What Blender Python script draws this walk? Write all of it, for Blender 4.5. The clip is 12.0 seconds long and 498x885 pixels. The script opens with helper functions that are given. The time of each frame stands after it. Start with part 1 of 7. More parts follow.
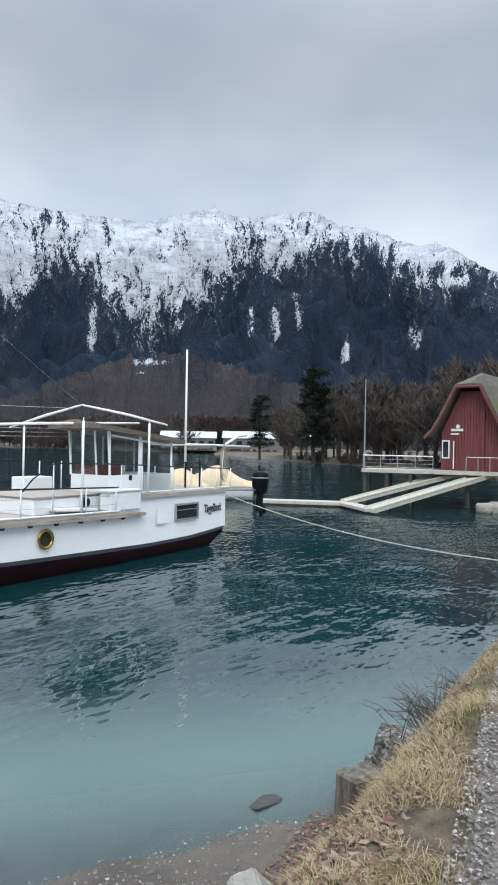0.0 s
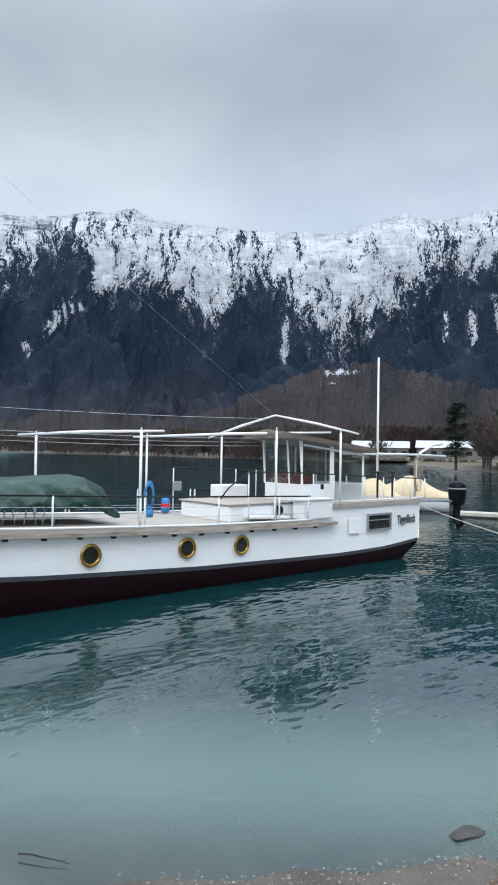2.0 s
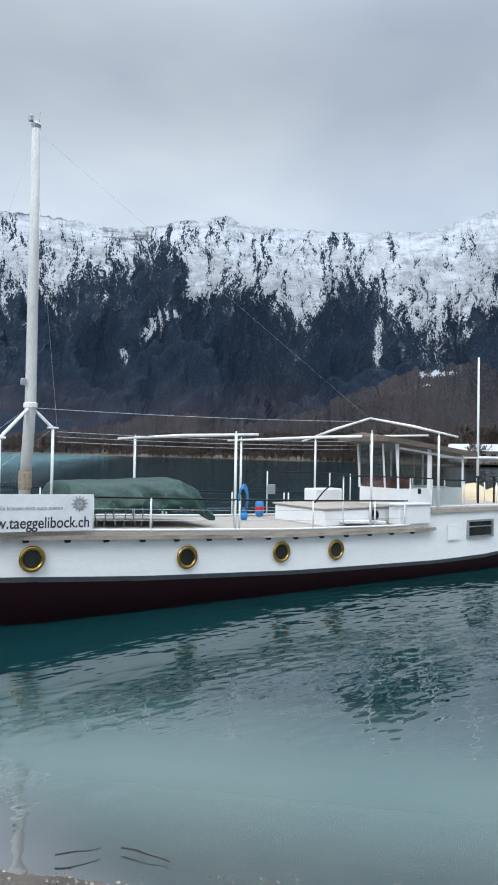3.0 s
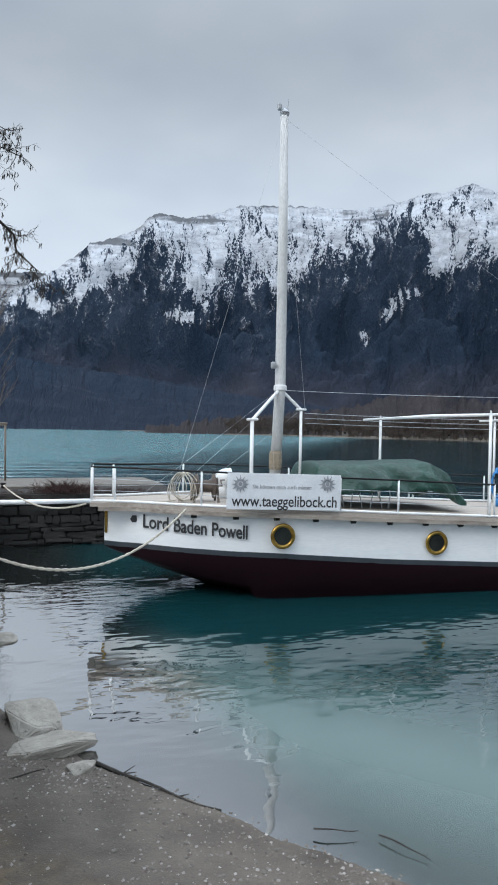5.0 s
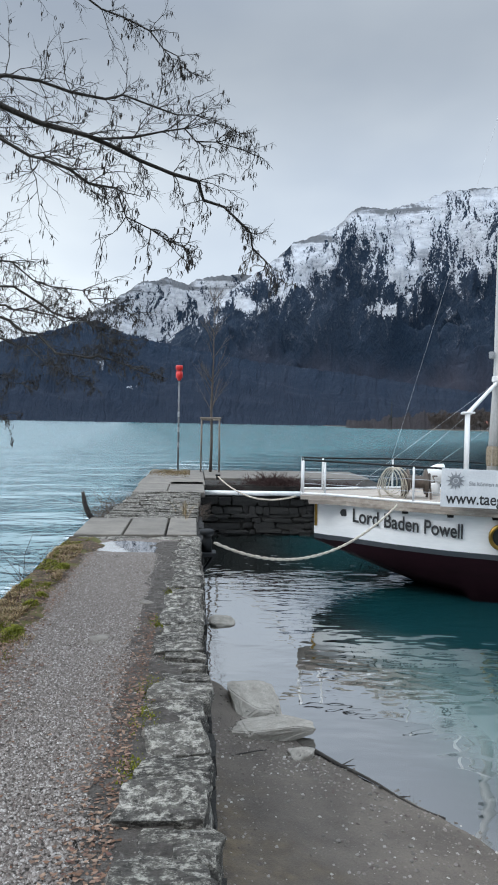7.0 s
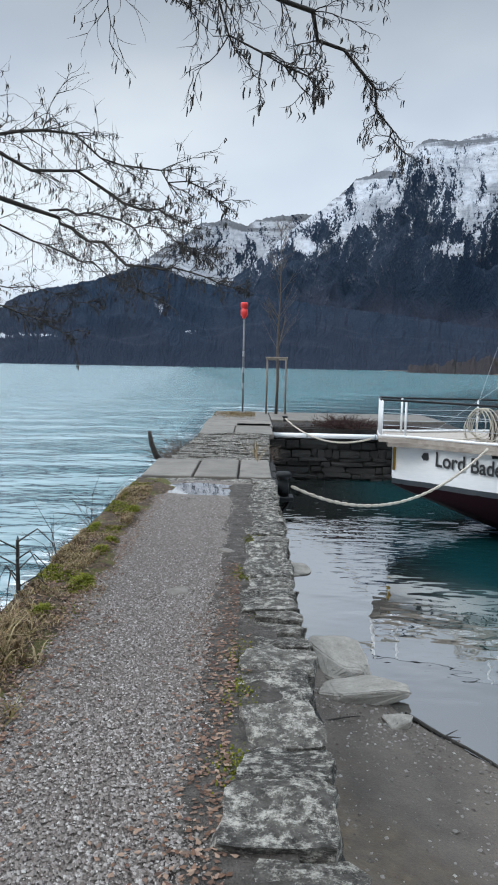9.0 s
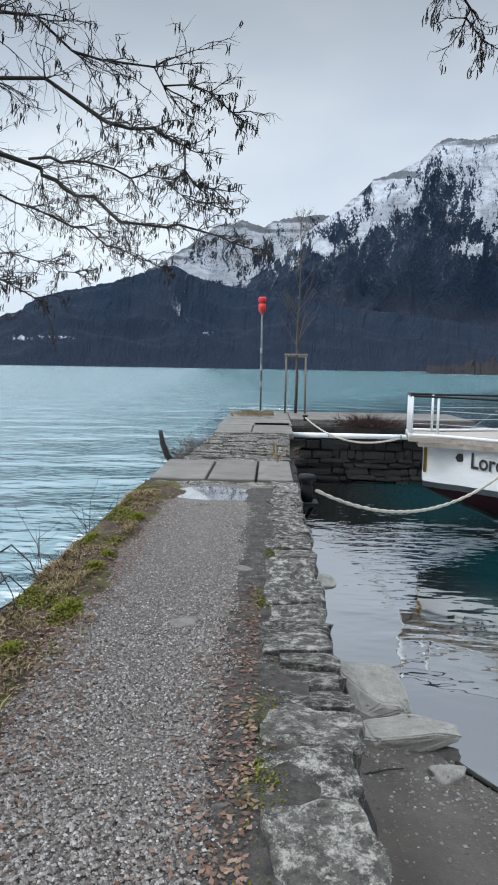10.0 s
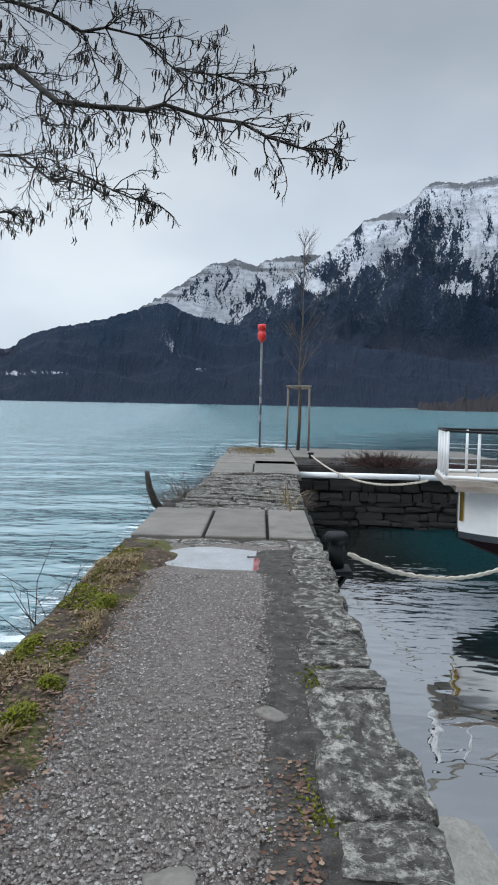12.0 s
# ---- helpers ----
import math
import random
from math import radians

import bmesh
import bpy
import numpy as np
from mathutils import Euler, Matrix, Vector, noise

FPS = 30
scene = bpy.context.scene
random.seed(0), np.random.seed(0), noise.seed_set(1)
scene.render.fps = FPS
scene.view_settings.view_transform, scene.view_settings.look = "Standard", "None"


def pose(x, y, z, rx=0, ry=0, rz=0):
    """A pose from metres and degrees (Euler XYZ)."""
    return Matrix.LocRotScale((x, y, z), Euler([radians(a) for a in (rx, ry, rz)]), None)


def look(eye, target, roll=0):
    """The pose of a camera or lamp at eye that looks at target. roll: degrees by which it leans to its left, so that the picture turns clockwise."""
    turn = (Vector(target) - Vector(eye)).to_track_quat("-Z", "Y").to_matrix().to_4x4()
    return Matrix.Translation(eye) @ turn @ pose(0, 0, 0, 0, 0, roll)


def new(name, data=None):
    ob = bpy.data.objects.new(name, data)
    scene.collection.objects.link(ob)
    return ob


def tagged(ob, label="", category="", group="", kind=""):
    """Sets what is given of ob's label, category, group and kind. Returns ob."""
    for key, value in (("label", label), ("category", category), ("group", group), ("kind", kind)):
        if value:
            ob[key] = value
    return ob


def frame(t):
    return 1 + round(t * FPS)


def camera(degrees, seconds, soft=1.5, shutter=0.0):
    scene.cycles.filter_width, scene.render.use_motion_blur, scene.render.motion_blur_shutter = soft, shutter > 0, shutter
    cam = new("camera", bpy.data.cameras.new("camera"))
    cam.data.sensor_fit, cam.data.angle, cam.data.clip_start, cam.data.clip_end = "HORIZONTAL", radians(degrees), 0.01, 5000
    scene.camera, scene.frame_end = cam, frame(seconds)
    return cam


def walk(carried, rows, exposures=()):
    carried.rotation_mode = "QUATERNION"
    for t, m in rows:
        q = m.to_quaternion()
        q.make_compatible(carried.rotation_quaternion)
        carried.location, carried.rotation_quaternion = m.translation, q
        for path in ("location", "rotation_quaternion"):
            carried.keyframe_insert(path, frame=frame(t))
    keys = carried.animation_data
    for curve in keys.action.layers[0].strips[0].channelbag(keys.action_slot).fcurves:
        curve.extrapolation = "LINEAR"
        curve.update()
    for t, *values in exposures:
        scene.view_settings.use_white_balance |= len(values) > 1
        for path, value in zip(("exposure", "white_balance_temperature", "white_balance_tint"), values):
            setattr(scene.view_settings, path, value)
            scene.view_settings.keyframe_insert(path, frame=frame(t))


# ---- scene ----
cam = camera(40.55, 12.0, soft=1.9)
# seconds, x, y, z, yaw, pitch, roll
ROWS = [
    (0, 3.088, 3.272, 2.016, -65.74, 0.20, -1.11), (0.5, 3.113, 3.272, 2.018, -61.39, -0.14, -1.06),
    (1, 3.138, 3.291, 2.006, -56.73, 0.28, -1.05), (1.5, 3.147, 3.305, 1.998, -53.33, 0.21, -1.06),
    (2, 3.138, 3.308, 1.988, -49.58, 0.76, -0.99), (2.5, 3.139, 3.329, 1.993, -46.08, 0.95, -1.00),
    (4.5, 3.128, 3.623, 1.961, -26.32, -0.26, -1.07), (5, 3.113, 3.651, 1.959, -21.61, -0.96, -1.04),
    (5.5, 3.070, 3.684, 1.957, -16.51, -1.11, -1.07), (6, 3.032, 3.688, 1.960, -12.02, -1.25, -1.06),
    (6.5, 2.996, 3.714, 1.952, -8.20, -1.12, -1.07), (7, 2.921, 3.748, 1.929, -4.68, -1.67, -1.04),
    (7.5, 2.831, 3.813, 1.891, -2.53, -0.87, -1.05), (9.5, 2.646, 5.126, 1.679, 0.94, -7.47, -1.02),
    (10, 2.631, 5.656, 1.608, 1.73, -6.35, -0.93), (10.5, 2.567, 6.181, 1.597, 2.17, -4.93, -0.95),
    (11, 2.534, 6.716, 1.567, 2.19, -4.11, -1.19), (11.5, 2.441, 7.252, 1.522, 2.80, -4.91, -1.01),
    (12, 2.373, 7.751, 1.492, 1.08, -3.29, -1.14),
]
walk(cam, [(t, pose(x, y, z, 90 + pitch, roll, yaw)) for t, x, y, z, yaw, pitch, roll in ROWS],
     exposures=[(0, 0.27), (2.5, 0.28), (4.5, 0.12), (7.5, 0.12), (10.5, 0.1), (12, -0.04)])

# ---- world and sun: overcast ----
world = bpy.data.worlds.new("overcast_sky")
scene.world = world
world.use_nodes = True
wn, wl = world.node_tree.nodes, world.node_tree.links
wn.clear()


def wnode(kind, **kw):
    nd = wn.new(kind)
    for k, val in kw.items():
        nd.inputs[k].default_value = val
    return nd


sky = wn.new("ShaderNodeTexSky")
sky.sky_type, sky.sun_disc, sky.sun_elevation, sky.sun_rotation = "NISHITA", False, radians(32), radians(-110)
w_out, w_bg = wn.new("ShaderNodeOutputWorld"), wn.new("ShaderNodeBackground")
w_bg.inputs["Strength"].default_value = 0.12
co = wn.new("ShaderNodeTexCoord")
mapn = wn.new("ShaderNodeMapping")
mapn.inputs["Scale"].default_value = (1.0, 1.0, 2.2)
cl = wnode("ShaderNodeTexNoise", Scale=1.9, Detail=4.0, Roughness=0.45)
cr = wn.new("ShaderNodeValToRGB")
cr.color_ramp.elements[0].position, cr.color_ramp.elements[1].position = 0.36, 0.68
cr.color_ramp.elements[0].color = (4.25, 4.95, 5.95, 1)
cr.color_ramp.elements[1].color = (6.45, 7.1, 7.68, 1)
sep = wn.new("ShaderNodeSeparateXYZ")
hi = wn.new("ShaderNodeFloatCurve")  # overcast: bright strip at the horizon, brightest overhead
for px, py in ((0.12, 0.315), (0.30, 0.272), (0.53, 0.195), (0.68, 0.72), (0.82, 0.92)):
    hi.mapping.curves[0].points.new(px, py)
hi.mapping.curves[0].points[0].location = (0.0, 0.32)
hi.mapping.curves[0].points[-1].location = (1.0, 0.92)
hi.mapping.update()
hs_ = wn.new("ShaderNodeMath")
hs_.operation = "MULTIPLY"
hs_.inputs[1].default_value = 3.6
mul = wn.new("ShaderNodeVectorMath")
mul.operation = "SCALE"
mixw = wn.new("ShaderNodeMix")
mixw.data_type = "RGBA"
mixw.inputs[0].default_value = 0.9
wl.new(co.outputs["Generated"], mapn.inputs["Vector"])
wl.new(mapn.outputs["Vector"], cl.inputs["Vector"])
wl.new(cl.outputs["Fac"], cr.inputs["Fac"])
wl.new(co.outputs["Generated"], sep.inputs[0])
wl.new(sep.outputs["Z"], hi.inputs["Value"])
wl.new(hi.outputs[0], hs_.inputs[0])
wl.new(cr.outputs["Color"], mul.inputs[0])
wl.new(hs_.outputs[0], mul.inputs["Scale"])
wl.new(sky.outputs["Color"], mixw.inputs[6])
wl.new(mul.outputs["Vector"], mixw.inputs[7])
wl.new(mixw.outputs[2], w_bg.inputs["Color"])
wl.new(w_bg.outputs["Background"], w_out.inputs["Surface"])

sun_data = bpy.data.lights.new("sun", "SUN")
sun_data.energy, sun_data.angle, sun_data.color = 1.2, radians(25), (1.0, 0.97, 0.93)
sun = new("sun", sun_data)
sun.matrix_world = look((-60, -30, 55), (0, 0, 0))


# ---- materials ----
def material(name, a, b, scale=3.0, rough=0.7, bump=0.2, fine=40.0, metal=0.0, dist=0.01, stain=None, stain_at=0.62, stain_scale=1.3, per_object=0.0, stretch=(1, 1, 1), spec=0.5, stain_rough=0.7, stain_soft=0.035):
    """Two-scale noise material: large variation a-b, fine grain in bump and roughness, stains with edges of their own."""
    m = bpy.data.materials.new(name)
    m.use_nodes = True
    nt, n, l = m.node_tree, m.node_tree.nodes, m.node_tree.links
    bs = n["Principled BSDF"]
    tc, mp = n.new("ShaderNodeTexCoord"), n.new("ShaderNodeMapping")
    mp.inputs["Scale"].default_value = stretch
    l.new(tc.outputs["Object"], mp.inputs["Vector"])
    if per_object:
        oi = n.new("ShaderNodeObjectInfo")
        ad = n.new("ShaderNodeVectorMath")
        ad.operation = "MULTIPLY_ADD"
        ad.inputs[1].default_value = (37, 23, 51)
        cb = n.new("ShaderNodeCombineXYZ")
        for i in range(3):
            l.new(oi.outputs["Random"], cb.inputs[i])
        l.new(cb.outputs[0], ad.inputs[0])
        l.new(mp.outputs["Vector"], ad.inputs[2])
        vec = ad.outputs["Vector"]
    else:
        vec = mp.outputs["Vector"]
    n1 = n.new("ShaderNodeTexNoise")
    n1.inputs["Scale"].default_value, n1.inputs["Detail"].default_value, n1.inputs["Roughness"].default_value = scale, 8, 0.62
    n2 = n.new("ShaderNodeTexNoise")
    n2.inputs["Scale"].default_value, n2.inputs["Detail"].default_value = fine, 5
    l.new(vec, n1.inputs["Vector"])
    l.new(vec, n2.inputs["Vector"])
    cr = n.new("ShaderNodeValToRGB")
    cr.color_ramp.elements[0].position, cr.color_ramp.elements[1].position = 0.32, 0.68
    cr.color_ramp.elements[0].color, cr.color_ramp.elements[1].color = (*a, 1), (*b, 1)
    l.new(n1.outputs["Fac"], cr.inputs["Fac"])
    mx = n.new("ShaderNodeMix")
    mx.data_type, mx.blend_type = "RGBA", "OVERLAY"
    mx.inputs[0].default_value = 0.35
    l.new(cr.outputs["Color"], mx.inputs[6])
    l.new(n2.outputs["Fac"], mx.inputs[7])
    col = mx.outputs[2]
    if per_object:
        hs = n.new("ShaderNodeHueSaturation")
        mr = n.new("ShaderNodeMapRange")
        mr.inputs["To Min"].default_value, mr.inputs["To Max"].default_value = 1 - per_object, 1 + per_object
        l.new(oi.outputs["Random"], mr.inputs["Value"])
        l.new(mr.outputs["Result"], hs.inputs["Value"])
        l.new(col, hs.inputs["Color"])
        col = hs.outputs["Color"]
    if stain:
        n3 = n.new("ShaderNodeTexNoise")
        n3.inputs["Scale"].default_value, n3.inputs["Detail"].default_value, n3.inputs["Roughness"].default_value = stain_scale, 7, stain_rough
        l.new(vec, n3.inputs["Vector"])
        r3 = n.new("ShaderNodeMapRange")
        r3.inputs["From Min"].default_value, r3.inputs["From Max"].default_value = stain_at - stain_soft, stain_at + stain_soft
        l.new(n3.outputs["Fac"], r3.inputs["Value"])
        m3 = n.new("ShaderNodeMix")
        m3.data_type = "RGBA"
        m3.inputs[7].default_value = (*stain, 1)
        l.new(r3.outputs["Result"], m3.inputs[0])
        l.new(col, m3.inputs[6])
        col = m3.outputs[2]
    l.new(col, bs.inputs["Base Color"])
    bs.inputs["Roughness"].default_value, bs.inputs["Metallic"].default_value = rough, metal
    bs.inputs["Specular IOR Level"].default_value = spec
    if bump:
        ad2 = n.new("ShaderNodeMath")
        ad2.operation = "ADD"
        l.new(n1.outputs["Fac"], ad2.inputs[0])
        l.new(n2.outputs["Fac"], ad2.inputs[1])
        bp = n.new("ShaderNodeBump")
        bp.inputs["Strength"].default_value, bp.inputs["Distance"].default_value = bump, dist
        l.new(ad2.outputs[0], bp.inputs["Height"])
        l.new(bp.outputs["Normal"], bs.inputs["Normal"])
    return m


WHITE = material("white_boat_paint", (0.74, 0.77, 0.79), (0.82, 0.84, 0.85), 1.2, 0.38, 0.05, 12, stain=(0.60, 0.62, 0.60), stain_at=0.70, stain_scale=1.0, stretch=(0.5, 0.5, 2.5))
RAILW = material("white_rail_paint", (0.72, 0.74, 0.75), (0.8, 0.81, 0.82), 6, 0.4, 0.05, 60)
MASTW = material("weathered_mast_paint", (0.44, 0.45, 0.45), (0.58, 0.59, 0.59), 4, 0.5, 0.1, 40, stain=(0.30, 0.28, 0.25), stain_at=0.68, stain_scale=2.0, stretch=(1, 1, 0.3))
BOOT = material("grey_band_paint", (0.03, 0.04, 0.05), (0.05, 0.06, 0.07), 3, 0.4, 0.05)
MAROON = material("maroon_antifouling", (0.006, 0.0012, 0.0030), (0.011, 0.002, 0.005), 2.2, 0.7, 0.12, 30, stain=(0.024, 0.005, 0.008), stain_at=0.68, stretch=(0.4, 1, 2), spec=0.12)
DECKW = material("weathered_deck_wood", (0.30, 0.26, 0.22), (0.42, 0.38, 0.34), 5, 0.75, 0.3, 50, stretch=(0.3, 4, 1))
TIMBER = material("grey_rub_rail_wood", (0.16, 0.13, 0.11), (0.42, 0.38, 0.33), 3, 0.8, 0.4, 40, stretch=(0.5, 3, 3))
BRASS = material("brass", (0.36, 0.22, 0.05), (0.50, 0.33, 0.09), 9, 0.28, 0.05, 80, metal=1.0)
BLACK = material("black_rail_cap", (0.006, 0.007, 0.008), (0.014, 0.016, 0.018), 8, 0.5, 0.05, spec=0.2)
TARP = material("green_tarpaulin", (0.004, 0.028, 0.020), (0.009, 0.055, 0.040), 2, 0.42, 0.6, 9, dist=0.05)
ROPE = material("pale_rope", (0.42, 0.37, 0.30), (0.60, 0.56, 0.48), 20, 0.85, 0.5, 120)
HOSE = material("tan_rope", (0.20, 0.16, 0.11), (0.34, 0.29, 0.22), 20, 0.85, 0.4)
RUSTY = material("rusty_dark_iron", (0.05, 0.042, 0.036), (0.13, 0.10, 0.08), 9, 0.75, 0.4, 50)
POLEGREY = material("grey_pole_paint", (0.10, 0.11, 0.12), (0.17, 0.18, 0.19), 5, 0.55, 0.1, 40)
STEEL = material("galvanised_steel", (0.32, 0.34, 0.36), (0.45, 0.47, 0.49), 8, 0.45, 0.1, 60, metal=0.7)
GRAVEL = material("grey_gravel", (0.072, 0.060, 0.053), (0.24, 0.212, 0.192), 40, 0.9, 1.0, 140, dist=0.012, stain=(0.07, 0.055, 0.045), stain_at=0.60, stain_scale=0.9)
STONE = material("grey_limestone", (0.020, 0.018, 0.015), (0.15, 0.140, 0.122), 9, 0.9, 1.0, 55, dist=0.03, stain=(0.56, 0.535, 0.475), stain_at=0.55, stain_scale=5.5, per_object=0.4, stain_rough=0.85, stain_soft=0.06)
# stone of the wall faces, near black, much darker than the coping
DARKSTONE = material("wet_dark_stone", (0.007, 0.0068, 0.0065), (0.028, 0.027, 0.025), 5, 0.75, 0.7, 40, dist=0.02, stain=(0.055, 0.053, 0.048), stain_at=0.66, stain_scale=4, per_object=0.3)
SLAB = material("concrete_slab", (0.11, 0.10, 0.087), (0.19, 0.174, 0.151), 2.5, 0.75, 0.3, 60, stain=(0.08, 0.075, 0.07), stain_at=0.62, stain_scale=1.6, per_object=0.12)
MORTAR = material("dark_mortar", (0.012, 0.011, 0.010), (0.045, 0.042, 0.038), 7, 0.95, 0.8, 60, dist=0.02)
BARK = material("dark_bark", (0.018, 0.016, 0.014), (0.05, 0.045, 0.04), 14, 0.9, 0.6, 60)
REDWOOD = material("red_painted_boards", (0.11, 0.024, 0.028), (0.165, 0.042, 0.046), 2.2, 0.7, 0.25, 30, stretch=(6, 6, 0.5))
REDLAMP = material("red_beacon_enamel", (0.55, 0.02, 0.02), (0.65, 0.035, 0.03), 5, 0.35, 0.02)


# ---- mesh helpers ----
def smooth(e0, e1, x):
    t = min(1.0, max(0.0, (x - e0) / (e1 - e0)))
    return t * t * (3 - 2 * t)


def lerp_list(x, table):
    xs, ys = [p[0] for p in table], [p[1] for p in table]
    return float(np.interp(x, xs, ys))


def finish(name, bm, mat, smooth_faces=False):
    me = bpy.data.meshes.new(name)
    bm.to_mesh(me)
    bm.free()
    if mat:
        me.materials.append(mat)
    if smooth_faces:
        me.shade_smooth()
    return me


def thing(name, label, category, m=None, group="", kind=""):
    ob = new(name)
    ob.empty_display_size = 0.1
    if m is not None:
        ob.matrix_basis = m
    return tagged(ob, label, category, group, kind)


def part(name, bm, mat, parent, label="", smooth_faces=False):
    ob = new(name, finish(name, bm, mat, smooth_faces))
    ob.parent = parent
    if label:
        ob["label"] = label
    return ob


def single(name, bm, mat, label, category="", group="", kind="", smooth_faces=False, m=None):
    ob = new(name, finish(name, bm, mat, smooth_faces))
    if m is not None:
        ob.matrix_basis = m
    return tagged(ob, label, category, group, kind)


def box(bm, c, size, rz=0.0, ry=0.0, rx=0.0, bevel=0.0):
    r = bmesh.ops.create_cube(bm, size=1.0, matrix=pose(*c, rx, ry, rz) @ Matrix.Diagonal((*size, 1)))
    if bevel:
        es = {e for v in r["verts"] for e in v.link_edges}
        bmesh.ops.bevel(bm, geom=list(es), offset=bevel, segments=1, affect="EDGES")
    return bm


def ring_tube(bm, pts, rad, seg=8, cap=True):
    """A tube along points; rad is one radius or one for each point."""
    pts = [Vector(p) for p in pts]
    rads = rad if isinstance(rad, (list, tuple)) else [rad] * len(pts)
    rows = []
    for i, p in enumerate(pts):
        d = (pts[min(i + 1, len(pts) - 1)] - pts[max(i - 1, 0)])
        d = d.normalized() if d.length > 1e-9 else Vector((0, 0, 1))
        ref = Vector((0, 0, 1)) if abs(d.z) < 0.9 else Vector((1, 0, 0))
        a = d.cross(ref).normalized()
        b = d.cross(a)
        rows.append([bm.verts.new(p + rads[i] * (math.cos(2 * math.pi * k / seg) * a + math.sin(2 * math.pi * k / seg) * b)) for k in range(seg)])
    for r0, r1 in zip(rows, rows[1:]):
        for k in range(seg):
            bm.faces.new((r0[k], r0[(k + 1) % seg], r1[(k + 1) % seg], r1[k]))
    if cap:
        bm.faces.new(list(reversed(rows[0])))
        bm.faces.new(rows[-1])
    return bm


def tube(p0, p1, rad, seg=8, rad1=None):
    return ring_tube(bmesh.new(), [p0, p1], [rad, rad if rad1 is None else rad1], seg)


def boxed(c, size, bevel=0.0, **kw):
    return box(bmesh.new(), c, size, bevel=bevel, **kw)


def lathe(bm, profile, seg=20, axis="Z", centre=(0, 0, 0)):
    """Turned shape from (radius, height) pairs."""
    rows = []
    for r, h in profile:
        row = []
        for k in range(seg):
            a = 2 * math.pi * k / seg
            x, y, z = r * math.cos(a), r * math.sin(a), h
            if axis == "Y":
                x, y, z = x, h, y
            if axis == "X":
                x, y, z = h, x, y
            row.append(bm.verts.new((x + centre[0], y + centre[1], z + centre[2])))
        rows.append(row)
    for r0, r1 in zip(rows, rows[1:]):
        for k in range(seg):
            bm.faces.new((r0[k], r0[(k + 1) % seg], r1[(k + 1) % seg], r1[k]))
    bmesh.ops.recalc_face_normals(bm, faces=bm.faces)
    return bm


def sag(p0, p1, drop, count=14):
    p0, p1 = Vector(p0), Vector(p1)
    return [p0.lerp(p1, i / count) - Vector((0, 0, drop * 4 * (i / count) * (1 - i / count))) for i in range(count + 1)]


WATER_Z = -1.65
SHORE = [(3.1, 13.2), (4.2, 10.95), (5.15, 9.67), (5.8, 8.8), (6.3, 8.2), (7.2, 7.45), (7.9, 6.7), (8.7, 5.97), (9.6, 5.2), (10.5, 4.75), (12, 4.3), (20, 3.4), (40, 0.5), (120, -20)]
BANK = [(2.9, 6.0), (6, 5.4), (8, 5.15), (9.2, 5.05), (9.9, 4.98), (10.6, 4.72), (12, 4.42), (20, 3.1), (40, 0.4), (120, -20)]
FARSHORE = [(-180, -1), (-60, -1), (-59, 2300), (5, 2300), (14, 900), (20, 640), (33, 470), (45, 360), (58, 300), (66, 175), (72, 140), (80, 118), (88, 75), (94, 58), (98, 50), (104, 44), (180, 40)]


def path_z(y):
    return lerp_list(y, [(3.2, 0.47), (3.8, 0.40), (4.5, 0.28), (5.1, 0.18), (5.65, 0.115), (6.2, 0.075), (7.0, 0.03), (8.0, 0.0)])


def ground_z(x, y):
    """Height of the natural ground and the lake bed."""
    rough = 0.05 * noise.noise((x * 1.3, y * 1.3, 0)) + 0.02 * noise.noise((x * 5, y * 5, 3))
    az, r = math.degrees(math.atan2(x, y)), math.hypot(x, y)
    deep = -6.0
    # own bank, beach and shallow bed
    if x >= 2.85:
        sh, bk = lerp_list(x, SHORE), lerp_list(x, BANK)
        d = (y - sh) * 0.75
        z = WATER_Z + (-0.14 * d if d < 0 else -0.10 * d - 0.02 * d * d)
        z = max(z, deep) + rough * 0.35
        t = smooth(bk, bk - 1.6, y)
        z = z + (0.42 + rough - z) * t
    else:
        sh = lerp_list(x, [(-120, -40), (-40, -6), (-8, 5.4), (-3, 6.6), (-1, 7.9), (0.3, 9.3), (0.95, 10.2)])
        if x > 0.95:
            z = path_z(y) - 0.05 if y < 7.6 else -2.2
        else:
            d = sh - y
            z = WATER_Z + (0.75 * d if d < 2.2 else 1.65 + (d - 2.2) * 0.15) if d > 0 else max(deep, WATER_Z + d * 0.35)
            z = min(z, path_z(y) - 0.03 + rough)
    # far shore
    fs = lerp_list(az, FARSHORE)
    if fs > 0 and r > fs - 12:
        zf = WATER_Z + 0.9 * smooth(fs - 2, fs + 6, r) - 0.8 * (1 - smooth(fs - 12, fs, r)) + 0.4 * noise.noise((x * 0.02, y * 0.02, 1))
        z = max(z, zf)
    return z


def graded(lo, hi, step, far):
    out = list(np.arange(lo, hi + 1e-6, step))
    a, s = hi, step
    while a < far:
        s *= 1.16
        a += s
        out.append(a)
    a, s = lo, step
    while a > -far:
        s *= 1.16
        a -= s
        out.insert(0, a)
    return out


def grid_mesh(name, xs, ys, fz, mat):
    nx, ny = len(xs), len(ys)
    verts = [(x, y, fz(x, y)) for y in ys for x in xs]
    faces = [(j * nx + i, j * nx + i + 1, (j + 1) * nx + i + 1, (j + 1) * nx + i) for j in range(ny - 1) for i in range(nx - 1)]
    me = bpy.data.meshes.new(name)
    me.from_pydata(verts, [], faces)
    me.materials.append(mat)
    me.shade_smooth()
    return me


